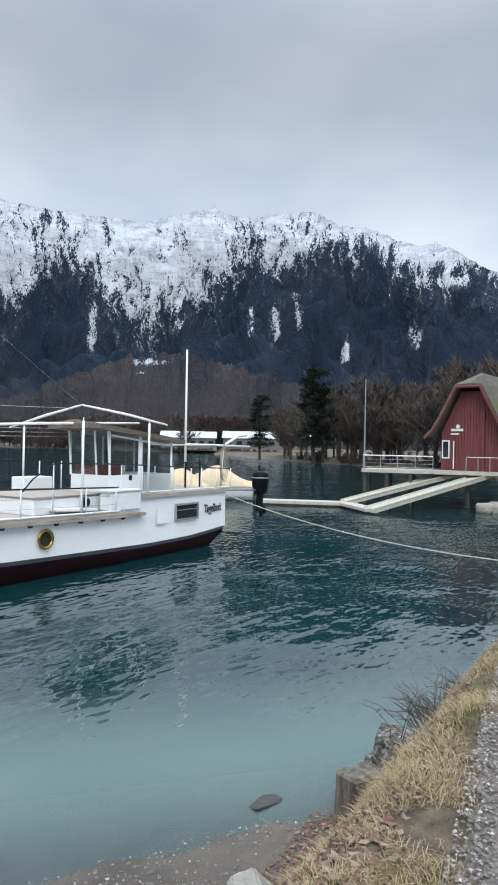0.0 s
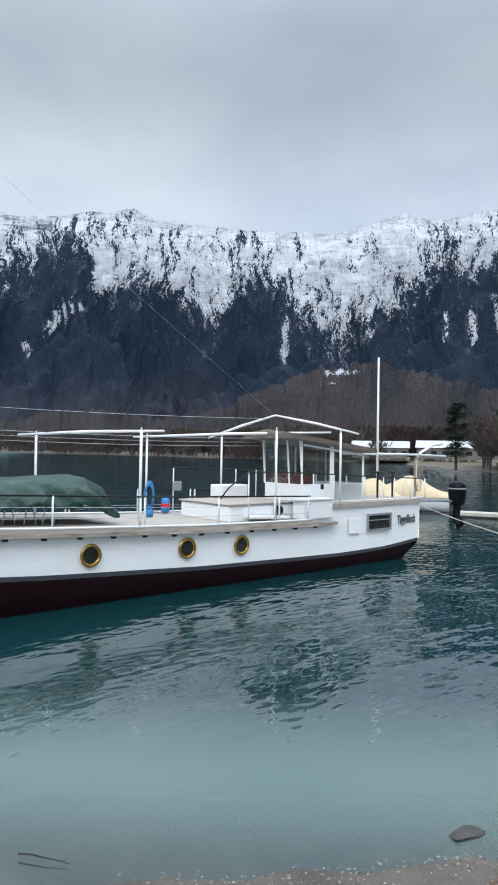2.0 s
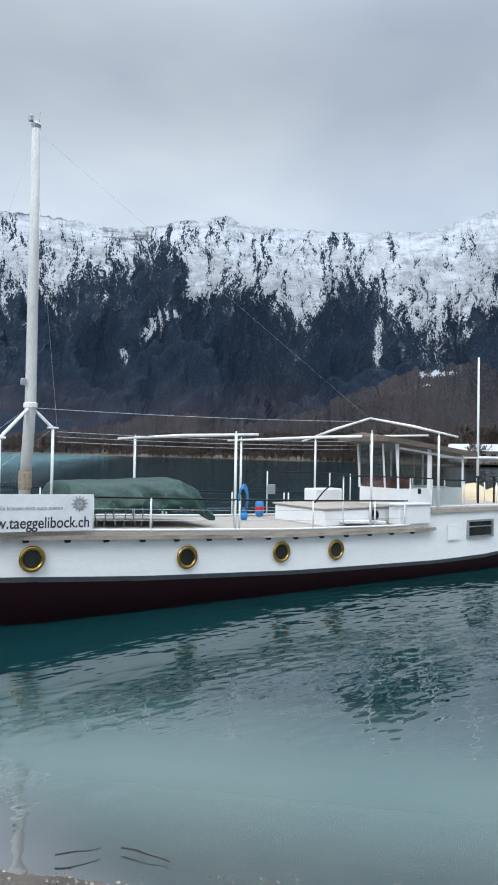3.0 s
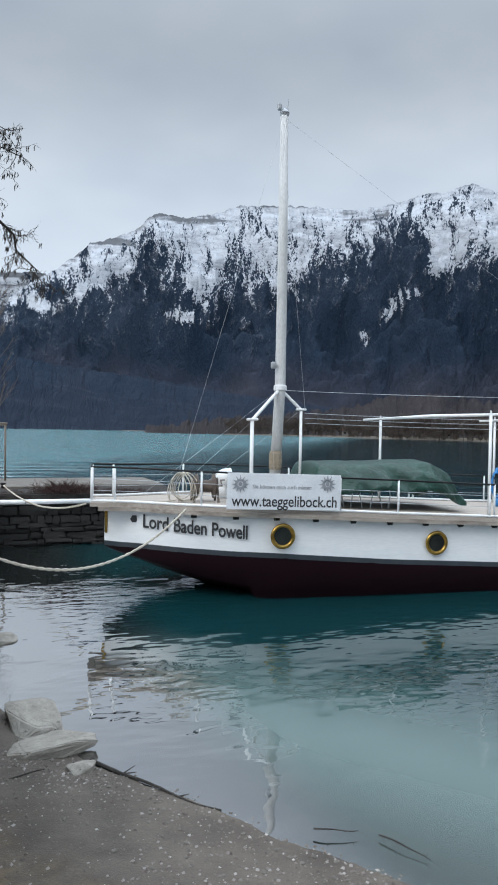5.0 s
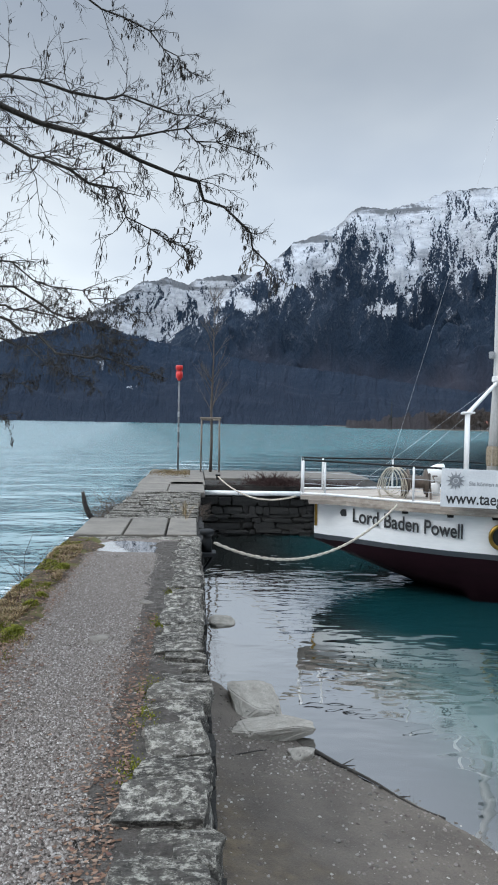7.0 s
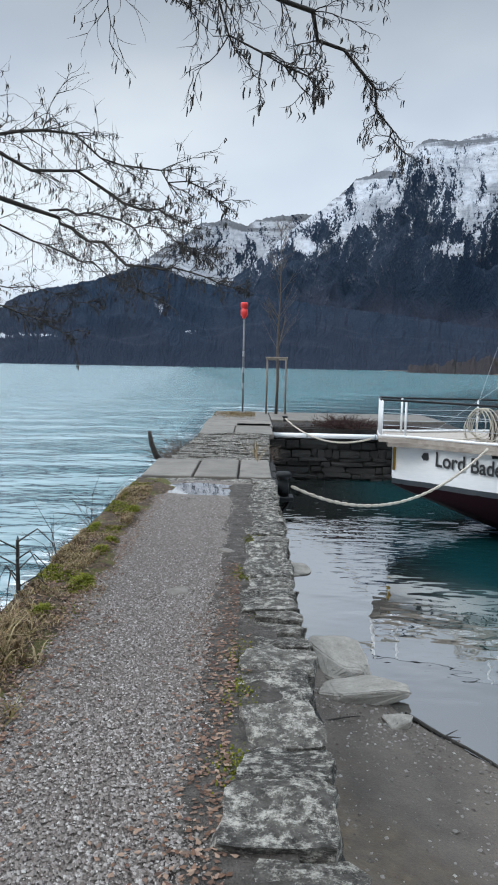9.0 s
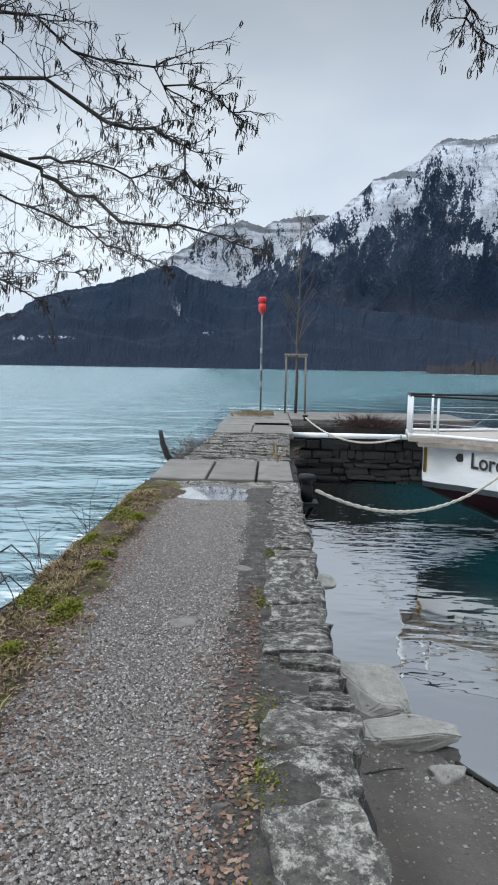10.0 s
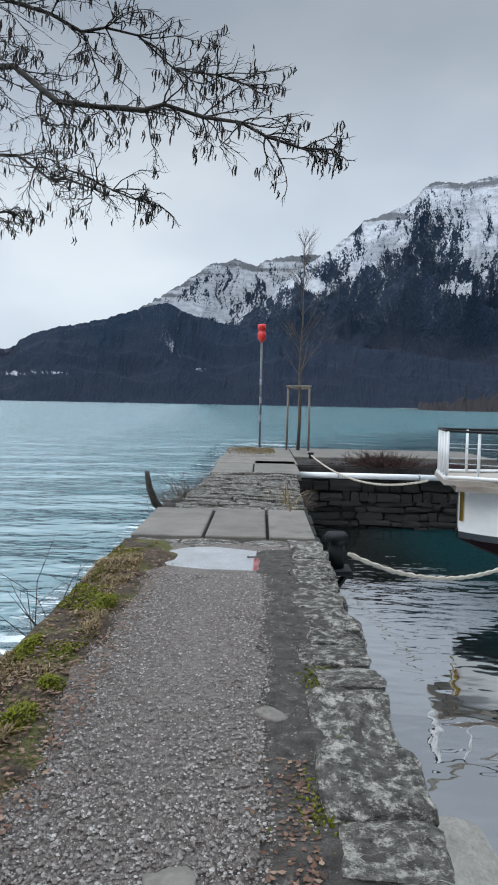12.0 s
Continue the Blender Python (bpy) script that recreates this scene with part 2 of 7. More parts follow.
def ground_material():
    """Wet sand low down, gravelly loam and dry grass higher up."""
    m = material("shore_ground", (0.058, 0.048, 0.039), (0.128, 0.108, 0.089), 1.6, 0.75, 0.8, 55, dist=0.02, stain=(0.21, 0.19, 0.165), stain_at=0.66, stain_scale=30)
    n, l = m.node_tree.nodes, m.node_tree.links
    bs = n["Principled BSDF"]
    old = bs.inputs["Base Color"].links[0].from_socket
    ge, sx = n.new("ShaderNodeNewGeometry"), n.new("ShaderNodeSeparateXYZ")
    l.new(ge.outputs["Position"], sx.inputs[0])
    nz = n.new("ShaderNodeTexNoise")
    nz.inputs["Scale"].default_value, nz.inputs["Detail"].default_value = 2.2, 6
    l.new(ge.outputs["Position"], nz.inputs["Vector"])
    ad = n.new("ShaderNodeMath")
    ad.operation = "MULTIPLY_ADD"
    ad.inputs[1].default_value = 0.7
    l.new(nz.outputs["Fac"], ad.inputs[0])
    l.new(sx.outputs["Z"], ad.inputs[2])
    mr = n.new("ShaderNodeMapRange")
    mr.inputs["From Min"].default_value, mr.inputs["From Max"].default_value = -1.0, -0.75
    l.new(ad.outputs[0], mr.inputs["Value"])
    n5 = n.new("ShaderNodeTexNoise")
    n5.inputs["Scale"].default_value, n5.inputs["Detail"].default_value = 9, 8
    l.new(ge.outputs["Position"], n5.inputs["Vector"])
    c5 = n.new("ShaderNodeValToRGB")
    c5.color_ramp.elements[0].color, c5.color_ramp.elements[1].color = (0.045, 0.035, 0.024, 1), (0.13, 0.098, 0.06, 1)
    c5.color_ramp.elements[0].position, c5.color_ramp.elements[1].position = 0.3, 0.65
    l.new(n5.outputs["Fac"], c5.inputs["Fac"])
    mx = n.new("ShaderNodeMix")
    mx.data_type = "RGBA"
    l.new(mr.outputs["Result"], mx.inputs[0])
    l.new(old, mx.inputs[6])
    l.new(c5.outputs["Color"], mx.inputs[7])
    l.new(mx.outputs[2], bs.inputs["Base Color"])
    return m


GROUND = ground_material()
gx, gy = graded(-3.0, 13.0, 0.16, 4700), graded(2.0, 15.0, 0.16, 4700)
tagged(new("ground", grid_mesh("ground", gx, gy, ground_z, GROUND)), "grey sandy beach, dry grass bank and lake bed", "ground", kind="structure")


def water_material():
    m = bpy.data.materials.new("lake_water")
    m.use_nodes = True
    n, l = m.node_tree.nodes, m.node_tree.links
    n.clear()
    out = n.new("ShaderNodeOutputMaterial")
    ge = n.new("ShaderNodeNewGeometry")
    # distance from the beach gives how far one sees into the silty water
    dot = n.new("ShaderNodeVectorMath")
    dot.operation = "DOT_PRODUCT"
    dot.inputs[1].default_value = (0.773, 0.634, 0)
    l.new(ge.outputs["Position"], dot.inputs[0])
    mr = n.new("ShaderNodeMapRange")
    mr.interpolation_type = "SMOOTHSTEP"
    mr.inputs["From Min"].default_value, mr.inputs["From Max"].default_value, mr.inputs["To Min"].default_value = 10.0, 12.4, 0.22
    l.new(dot.outputs["Value"], mr.inputs["Value"])
    # the lake side of the pier is deep at once
    sxw = n.new("ShaderNodeSeparateXYZ")
    l.new(ge.outputs["Position"], sxw.inputs[0])
    lake = n.new("ShaderNodeMapRange")
    lake.inputs["From Min"].default_value, lake.inputs["From Max"].default_value = 0.9, -1.2
    l.new(sxw.outputs["X"], lake.inputs["Value"])
    open_y = n.new("ShaderNodeMapRange")
    open_y.inputs["From Min"].default_value, open_y.inputs["From Max"].default_value = 20.0, 66.0
    skew = n.new("ShaderNodeVectorMath")
    skew.operation = "DOT_PRODUCT"
    skew.inputs[1].default_value = (-1.5, 1, 0)
    l.new(ge.outputs["Position"], skew.inputs[0])
    l.new(skew.outputs["Value"], open_y.inputs["Value"])
    wide = n.new("ShaderNodeMath")
    wide.operation = "MAXIMUM"
    l.new(lake.outputs["Result"], wide.inputs[0])
    l.new(open_y.outputs["Result"], wide.inputs[1])
    deep = n.new("ShaderNodeMath")
    deep.operation = "MAXIMUM"
    l.new(mr.outputs["Result"], deep.inputs[0])
    l.new(lake.outputs["Result"], deep.inputs[1])
    body = n.new("ShaderNodeBsdfDiffuse")
    cr = n.new("ShaderNodeValToRGB")
    cr.color_ramp.elements[0].color, cr.color_ramp.elements[1].color = (0.004, 0.026, 0.030, 1), (0.004, 0.036, 0.041, 1)
    nb = n.new("ShaderNodeTexNoise")
    nb.inputs["Scale"].default_value, nb.inputs["Detail"].default_value = 0.04, 4
    l.new(ge.outputs["Position"], nb.inputs["Vector"])
    l.new(nb.outputs["Fac"], cr.inputs["Fac"])
    silt = n.new("ShaderNodeMapRange")
    silt.inputs["From Min"].default_value, silt.inputs["From Max"].default_value = 11.0, 14.8
    l.new(dot.outputs["Value"], silt.inputs["Value"])
    sm = n.new("ShaderNodeMix")
    sm.data_type = "RGBA"
    sm.inputs[6].default_value = (0.135, 0.205, 0.195, 1)
    # still, clear corner of pier and boat; dark reflections put into the body colour
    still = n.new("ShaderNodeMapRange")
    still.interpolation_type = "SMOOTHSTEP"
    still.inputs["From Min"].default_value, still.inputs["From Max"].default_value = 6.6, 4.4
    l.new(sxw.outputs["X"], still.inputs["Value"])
    siltmax = n.new("ShaderNodeMath")
    siltmax.operation = "MAXIMUM"
    l.new(silt.outputs["Result"], siltmax.inputs[0])
    l.new(still.outputs["Result"], siltmax.inputs[1])
    l.new(siltmax.outputs[0], sm.inputs[0])
    l.new(cr.outputs["Color"], sm.inputs[7])
    # open lake: brighter body colour makes up for sky reflected by the waves
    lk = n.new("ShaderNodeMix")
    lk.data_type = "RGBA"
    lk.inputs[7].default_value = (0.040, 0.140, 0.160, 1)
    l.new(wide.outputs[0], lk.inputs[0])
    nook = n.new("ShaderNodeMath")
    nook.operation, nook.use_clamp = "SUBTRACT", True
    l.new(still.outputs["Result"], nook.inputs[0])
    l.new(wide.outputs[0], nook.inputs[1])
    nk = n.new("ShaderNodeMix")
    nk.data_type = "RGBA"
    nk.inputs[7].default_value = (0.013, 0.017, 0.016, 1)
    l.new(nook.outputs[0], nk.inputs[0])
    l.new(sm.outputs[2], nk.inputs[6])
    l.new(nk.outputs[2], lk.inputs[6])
    # palest on the lake side: sky sheen put into the colour
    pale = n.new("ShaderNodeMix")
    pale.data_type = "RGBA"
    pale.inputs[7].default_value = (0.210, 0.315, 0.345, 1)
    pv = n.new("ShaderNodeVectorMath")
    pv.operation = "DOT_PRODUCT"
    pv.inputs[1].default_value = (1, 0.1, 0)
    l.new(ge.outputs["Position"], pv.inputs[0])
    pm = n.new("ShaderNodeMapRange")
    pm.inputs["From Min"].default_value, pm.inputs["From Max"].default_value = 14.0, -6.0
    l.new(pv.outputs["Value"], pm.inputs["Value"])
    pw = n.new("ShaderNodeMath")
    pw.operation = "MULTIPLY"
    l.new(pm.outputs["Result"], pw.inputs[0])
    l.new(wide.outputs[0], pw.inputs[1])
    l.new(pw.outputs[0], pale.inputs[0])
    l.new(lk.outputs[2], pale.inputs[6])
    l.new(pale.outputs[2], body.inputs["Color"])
    clear = n.new("ShaderNodeBsdfTransparent")
    clear.inputs["Color"].default_value = (0.85, 0.93, 0.90, 1)
    mix = n.new("ShaderNodeMixShader")
    l.new(deep.outputs[0], mix.inputs[0])
    l.new(clear.outputs[0], mix.inputs[1])
    l.new(body.outputs[0], mix.inputs[2])
    gl = n.new("ShaderNodeBsdfGlossy")
    ro = n.new("ShaderNodeMath")
    ro.operation = "MULTIPLY_ADD"
    ro.inputs[1].default_value, ro.inputs[2].default_value = 0.13, 0.02
    l.new(wide.outputs[0], ro.inputs[0])
    l.new(ro.outputs[0], gl.inputs["Roughness"])
    # index raised above water's for a stronger sky mirror, most in the corner
    fr = n.new("ShaderNodeFresnel")
    ior = n.new("ShaderNodeMath")
    ior.operation = "MULTIPLY_ADD"
    ior.inputs[1].default_value, ior.inputs[2].default_value = 20.0, 2.5
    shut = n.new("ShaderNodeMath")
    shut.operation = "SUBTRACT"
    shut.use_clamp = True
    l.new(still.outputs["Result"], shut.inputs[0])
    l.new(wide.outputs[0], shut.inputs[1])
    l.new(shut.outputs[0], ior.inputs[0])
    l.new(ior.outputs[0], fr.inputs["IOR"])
    mix2 = n.new("ShaderNodeMixShader")
    l.new(fr.outputs[0], mix2.inputs[0])
    l.new(mix.outputs[0], mix2.inputs[1])
    l.new(gl.outputs[0], mix2.inputs[2])
    # ripples: long low swell, wind ripple patches, fine chop
    mp = n.new("ShaderNodeMapping")
    mp.inputs["Rotation"].default_value = (0, 0, radians(38))
    mp.inputs["Scale"].default_value = (1.0, 2.1, 1.0)
    l.new(ge.outputs["Position"], mp.inputs["Vector"])
    w1 = n.new("ShaderNodeTexNoise")
    w1.inputs["Scale"].default_value, w1.inputs["Detail"].default_value, w1.inputs["Roughness"].default_value = 0.8, 2, 0.45
    w2 = n.new("ShaderNodeTexNoise")
    w2.inputs["Scale"].default_value, w2.inputs["Detail"].default_value = 2.4, 1
    patch = n.new("ShaderNodeTexNoise")
    patch.inputs["Scale"].default_value, patch.inputs["Detail"].default_value = 0.22, 2
    l.new(ge.outputs["Position"], patch.inputs["Vector"])
    pr = n.new("ShaderNodeMapRange")
    pr.inputs["From Min"].default_value, pr.inputs["From Max"].default_value, pr.inputs["To Min"].default_value = 0.42, 0.62, 0.12
    l.new(patch.outputs["Fac"], pr.inputs["Value"])
    # calm close to the beach, livelier on the open lake
    op = n.new("ShaderNodeMapRange")
    op.inputs["From Min"].default_value, op.inputs["From Max"].default_value = 10.5, 24.0
    op.inputs["To Min"].default_value, op.inputs["To Max"].default_value = 0.10, 1.1
    l.new(dot.outputs["Value"], op.inputs["Value"])
    far = n.new("ShaderNodeMath")
    far.operation = "MULTIPLY_ADD"
    far.inputs[1].default_value = 3.2
    l.new(wide.outputs[0], far.inputs[0])
    l.new(op.outputs["Result"], far.inputs[2])
    l.new(mp.outputs[0], w1.inputs["Vector"])
    l.new(mp.outputs[0], w2.inputs["Vector"])
    m1 = n.new("ShaderNodeMath")
    m1.operation = "MULTIPLY_ADD"
    m2 = n.new("ShaderNodeMath")
    m2.operation = "MULTIPLY"
    m2.inputs[1].default_value = 0.22
    l.new(w2.outputs["Fac"], m2.inputs[0])
    l.new(w1.outputs["Fac"], m1.inputs[0])
    l.new(pr.outputs["Result"], m1.inputs[1])
    l.new(m2.outputs[0], m1.inputs[2])
    m3 = n.new("ShaderNodeMath")
    m3.operation = "MULTIPLY"
    l.new(m1.outputs[0], m3.inputs[0])
    l.new(far.outputs[0], m3.inputs[1])
    # gust bands on the open lake
    w3 = n.new("ShaderNodeTexNoise")
    w3.inputs["Scale"].default_value, w3.inputs["Detail"].default_value = 0.16, 3
    l.new(mp.outputs[0], w3.inputs["Vector"])
    g3 = n.new("ShaderNodeMath")
    g3.operation = "MULTIPLY"
    l.new(w3.outputs["Fac"], g3.inputs[0])
    l.new(wide.outputs[0], g3.inputs[1])
    g4 = n.new("ShaderNodeMath")
    g4.operation = "MULTIPLY_ADD"
    g4.inputs[1].default_value = 16.0
    l.new(g3.outputs[0], g4.inputs[0])
    l.new(m3.outputs[0], g4.inputs[2])
    bp = n.new("ShaderNodeBump")
    bp.inputs["Strength"].default_value, bp.inputs["Distance"].default_value = 1.0, 0.10
    l.new(g4.outputs[0], bp.inputs["Height"])
    l.new(bp.outputs[0], gl.inputs["Normal"])
    l.new(bp.outputs[0], fr.inputs["Normal"])
    l.new(mix2.outputs[0], out.inputs["Surface"])
    return m


bm = bmesh.new()
bmesh.ops.create_grid(bm, x_segments=24, y_segments=24, size=4600)
bmesh.ops.translate(bm, verts=bm.verts, vec=(0, 0, WATER_Z))
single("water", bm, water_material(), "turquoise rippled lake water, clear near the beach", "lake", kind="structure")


# ---- mountains ----
def mountain_material(name, forest_a, forest_b, brown, rock=(0.13, 0.14, 0.155)):
    """Forest low down, snow and rock above. The snow keeps to gullies that run down the slope; dark trees stand in it in
    wedges, and level bands of cliff show under the crest. The mesh carries how far each spot lies above the snow line."""
    m = bpy.data.materials.new(name)
    m.use_nodes = True
    n, l = m.node_tree.nodes, m.node_tree.links
    bs = n["Principled BSDF"]
    bs.inputs["Roughness"].default_value, bs.inputs["Specular IOR Level"].default_value = 0.95, 0.05

    def attr(key):
        t = n.new("ShaderNodeAttribute")
        t.attribute_name = key
        return t

    def m2(op, a, b, c=None):
        t = n.new("ShaderNodeMath")
        t.operation = op
        for i, q in enumerate((a, b, c)):
            if q is None:
                continue
            if isinstance(q, (int, float)):
                t.inputs[i].default_value = q
            else:
                l.new(q, t.inputs[i])
        return t.outputs[0]

    def ramp(v, lo, hi):
        t = n.new("ShaderNodeMapRange")
        t.inputs["From Min"].default_value, t.inputs["From Max"].default_value = lo, hi
        l.new(v, t.inputs["Value"])
        return t.outputs["Result"]

    def mixc(f, a, b):
        t = n.new("ShaderNodeMix")
        t.data_type = "RGBA"
        for i, q in ((0, f), (6, a), (7, b)):
            if isinstance(q, (tuple, float)):
                t.inputs[i].default_value = (*q, 1) if isinstance(q, tuple) else q
            else:
                l.new(q, t.inputs[i])
        return t.outputs[2]

    spot = attr("slope_place").outputs["Vector"]     # along the range, up the slope, both in degrees

    def nz(sx, sy, detail, rough=0.6, src=None):
        mp = n.new("ShaderNodeMapping")
        mp.inputs["Scale"].default_value = (sx, sy, 1)
        l.new(src or spot, mp.inputs["Vector"])
        t = n.new("ShaderNodeTexNoise")
        t.inputs["Scale"].default_value, t.inputs["Detail"].default_value, t.inputs["Roughness"].default_value = 1.0, detail, rough
        l.new(mp.outputs[0], t.inputs["Vector"])
        return t

    # bend the gullies a little so that none runs ruler-straight
    bend = nz(0.28, 0.28, 3)
    off = n.new("ShaderNodeVectorMath")
    off.operation = "MULTIPLY_ADD"
    off.inputs[1].default_value = (2.6, 1.0, 0)
    l.new(bend.outputs["Color"], off.inputs[0])
    l.new(spot, off.inputs[2])
    bent = off.outputs[0]
    spur = nz(0.30, 0.14, 3, 0.55, bent).outputs["Fac"]
    gully = nz(0.95, 0.26, 4, 0.6, bent).outputs["Fac"]
    wedge = nz(2.6, 0.85, 4, 0.65, bent).outputs["Fac"]
    trees = nz(9.0, 5.5, 3, 0.7).outputs["Fac"]
    above = attr("above_snow_line").outputs["Fac"]
    depth = attr("below_crest").outputs["Fac"]
    v = m2("MULTIPLY_ADD", ramp(depth, 0.9, 0.1), 0.9, above)
    v = m2("MULTIPLY_ADD", m2("SUBTRACT", spur, 0.5), 3.0, v)
    v = m2("MULTIPLY_ADD", m2("SUBTRACT", gully, 0.5), 6.5, v)
    v = m2("MULTIPLY_ADD", m2("SUBTRACT", wedge, 0.5), 7.0, v)
    v = m2("MULTIPLY_ADD", m2("SUBTRACT", trees, 0.5), 7.0, v)
    snow = ramp(v, 0.10, 0.75)
    # snow: bright drifts, thinner grey cover, level ledges
    ledge = nz(0.9, 2.8, 5, 0.72, bent).outputs["Fac"]
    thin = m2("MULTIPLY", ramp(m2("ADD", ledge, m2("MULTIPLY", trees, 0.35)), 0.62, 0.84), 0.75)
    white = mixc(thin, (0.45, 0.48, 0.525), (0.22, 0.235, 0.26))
    cliff_n = nz(0.10, 1.15, 4, 0.6).outputs["Fac"]
    cliff = m2("MULTIPLY", ramp(m2("MULTIPLY_ADD", depth, -0.15, m2("MULTIPLY_ADD", wedge, 0.25, cliff_n)), 0.54, 0.62), attr("cliffs").outputs["Fac"])
    white = mixc(cliff, white, rock)
    # forest: dark green tinted with distance haze blue above, bare brown woods towards the foot
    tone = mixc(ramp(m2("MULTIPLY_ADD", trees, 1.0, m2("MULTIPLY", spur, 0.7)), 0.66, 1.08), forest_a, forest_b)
    sep_ = n.new("ShaderNodeSeparateXYZ")
    l.new(spot, sep_.inputs[0])
    foot = m2("MULTIPLY", ramp(m2("MULTIPLY_ADD", spur, -9.0, sep_.outputs["Y"]), 2.2, -2.6), 0.6)
    tone = mixc(foot, tone, brown)
    # bare rock faces break through just under the snow
    face = m2("MULTIPLY", ramp(v, -2.0, 0.2), ramp(m2("ADD", wedge, m2("MULTIPLY", ledge, 0.5)), 0.74, 0.92))
    tone = mixc(m2("MULTIPLY", face, 0.55), tone, (0.12, 0.13, 0.15))
    l.new(mixc(snow, tone, white), bs.inputs["Base Color"])
    bp = n.new("ShaderNodeBump")
    bp.inputs["Strength"].default_value, bp.inputs["Distance"].default_value = 0.6, 40
    l.new(m2("MULTIPLY_ADD", gully, 1.5, wedge), bp.inputs["Height"])
    l.new(bp.outputs[0], bs.inputs["Normal"])
    return m


def range_mesh(name, profile, az0, az1, step, r_foot, r_ridge, rows, relief, seed, mat, jag=0.12, power=1.15, line=((0, 40),), drifts=(), cliffs=(0, 0)):
    """A mountain flank in polar rows from its foot to its crest, and a little way down the back.
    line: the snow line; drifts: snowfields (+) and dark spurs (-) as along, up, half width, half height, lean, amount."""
    verts, faces = [], []
    cols = int((az1 - az0) / step) + 1
    crest = []
    for i in range(cols):
        az = az0 + i * step
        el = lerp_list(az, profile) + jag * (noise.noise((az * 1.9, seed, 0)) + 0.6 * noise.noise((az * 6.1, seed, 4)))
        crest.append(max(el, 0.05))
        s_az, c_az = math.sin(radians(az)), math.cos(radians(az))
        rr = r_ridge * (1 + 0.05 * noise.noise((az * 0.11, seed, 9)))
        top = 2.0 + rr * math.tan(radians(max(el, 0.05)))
        for j in range(rows + 2):
            s = j / rows
            if s <= 1:
                r = r_foot + (rr - r_foot) * s
                z = -3 + (top + 3) * s ** power
                wx, wy = r * s_az / 520, r * c_az / 520
                rid = 1 - abs(noise.noise((wx, wy, seed)) * 2)
                rid2 = 1 - abs(noise.noise((wx * 2.9, wy * 2.9, seed + 5)) * 2) + 0.5 * noise.noise((wx * 8, wy * 8, seed))
                z += (top * relief * (rid - 0.55) + top * relief * 0.45 * (rid2 - 0.5)) * math.sin(math.pi * s) ** 0.8
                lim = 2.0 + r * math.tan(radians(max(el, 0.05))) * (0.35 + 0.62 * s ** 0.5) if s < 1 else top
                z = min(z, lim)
            else:
                r, z = rr * 1.04, top * 0.8
            verts.append((r * s_az, r * c_az, z))
    k = rows + 2
    for i in range(cols - 1):
        for j in range(k - 1):
            a = i * k + j
            faces.append((a, a + k, a + k + 1, a + 1))
    me = bpy.data.meshes.new(name)
    me.from_pydata(verts, [], faces)
    co_ = np.array(verts)
    az_v = np.degrees(np.arctan2(co_[:, 0], co_[:, 1]))
    az_v = np.where(az_v < az0 - 1, az_v + 360, az_v)
    el_v = np.degrees(np.arctan2(co_[:, 2] - 2.0, np.hypot(co_[:, 0], co_[:, 1])))
    up = el_v - np.interp(az_v, [p[0] for p in line], [p[1] for p in line])
    # far above and far below the line the odds change slowly
    up = np.where(up > 0.8, 0.8 + 0.08 * (up - 0.8), np.where(up < -1.0, -1.0 + 0.5 * (up + 1.0), up))
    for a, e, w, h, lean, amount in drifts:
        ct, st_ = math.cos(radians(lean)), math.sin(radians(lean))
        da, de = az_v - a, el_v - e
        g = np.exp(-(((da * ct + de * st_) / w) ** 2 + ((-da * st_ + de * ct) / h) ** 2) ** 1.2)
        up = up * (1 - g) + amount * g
    for key, vals in (("above_snow_line", up), ("below_crest", np.repeat(crest, k) - el_v), ("cliffs", ((az_v > cliffs[0]) & (az_v < cliffs[1])).astype(float))):
        me.attributes.new(key, "FLOAT", "POINT").data.foreach_set("value", vals.astype(np.float32))
    place_ = np.stack([az_v, el_v, np.full(len(az_v), seed)], 1).astype(np.float32)
    me.attributes.new("slope_place", "FLOAT_VECTOR", "POINT").data.foreach_set("vector", place_.ravel())
    me.materials.append(mat)
    me.shade_smooth()
    return me


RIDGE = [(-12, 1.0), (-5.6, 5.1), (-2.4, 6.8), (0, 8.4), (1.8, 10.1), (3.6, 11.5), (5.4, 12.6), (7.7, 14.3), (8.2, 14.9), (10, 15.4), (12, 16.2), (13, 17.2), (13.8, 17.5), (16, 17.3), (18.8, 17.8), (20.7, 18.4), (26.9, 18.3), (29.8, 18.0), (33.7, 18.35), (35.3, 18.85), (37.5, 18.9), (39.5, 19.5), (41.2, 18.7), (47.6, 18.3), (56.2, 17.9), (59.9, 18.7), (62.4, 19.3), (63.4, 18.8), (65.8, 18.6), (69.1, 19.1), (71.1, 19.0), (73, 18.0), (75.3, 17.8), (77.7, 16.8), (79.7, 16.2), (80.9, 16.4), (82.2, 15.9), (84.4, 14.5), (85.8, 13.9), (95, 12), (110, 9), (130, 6)]
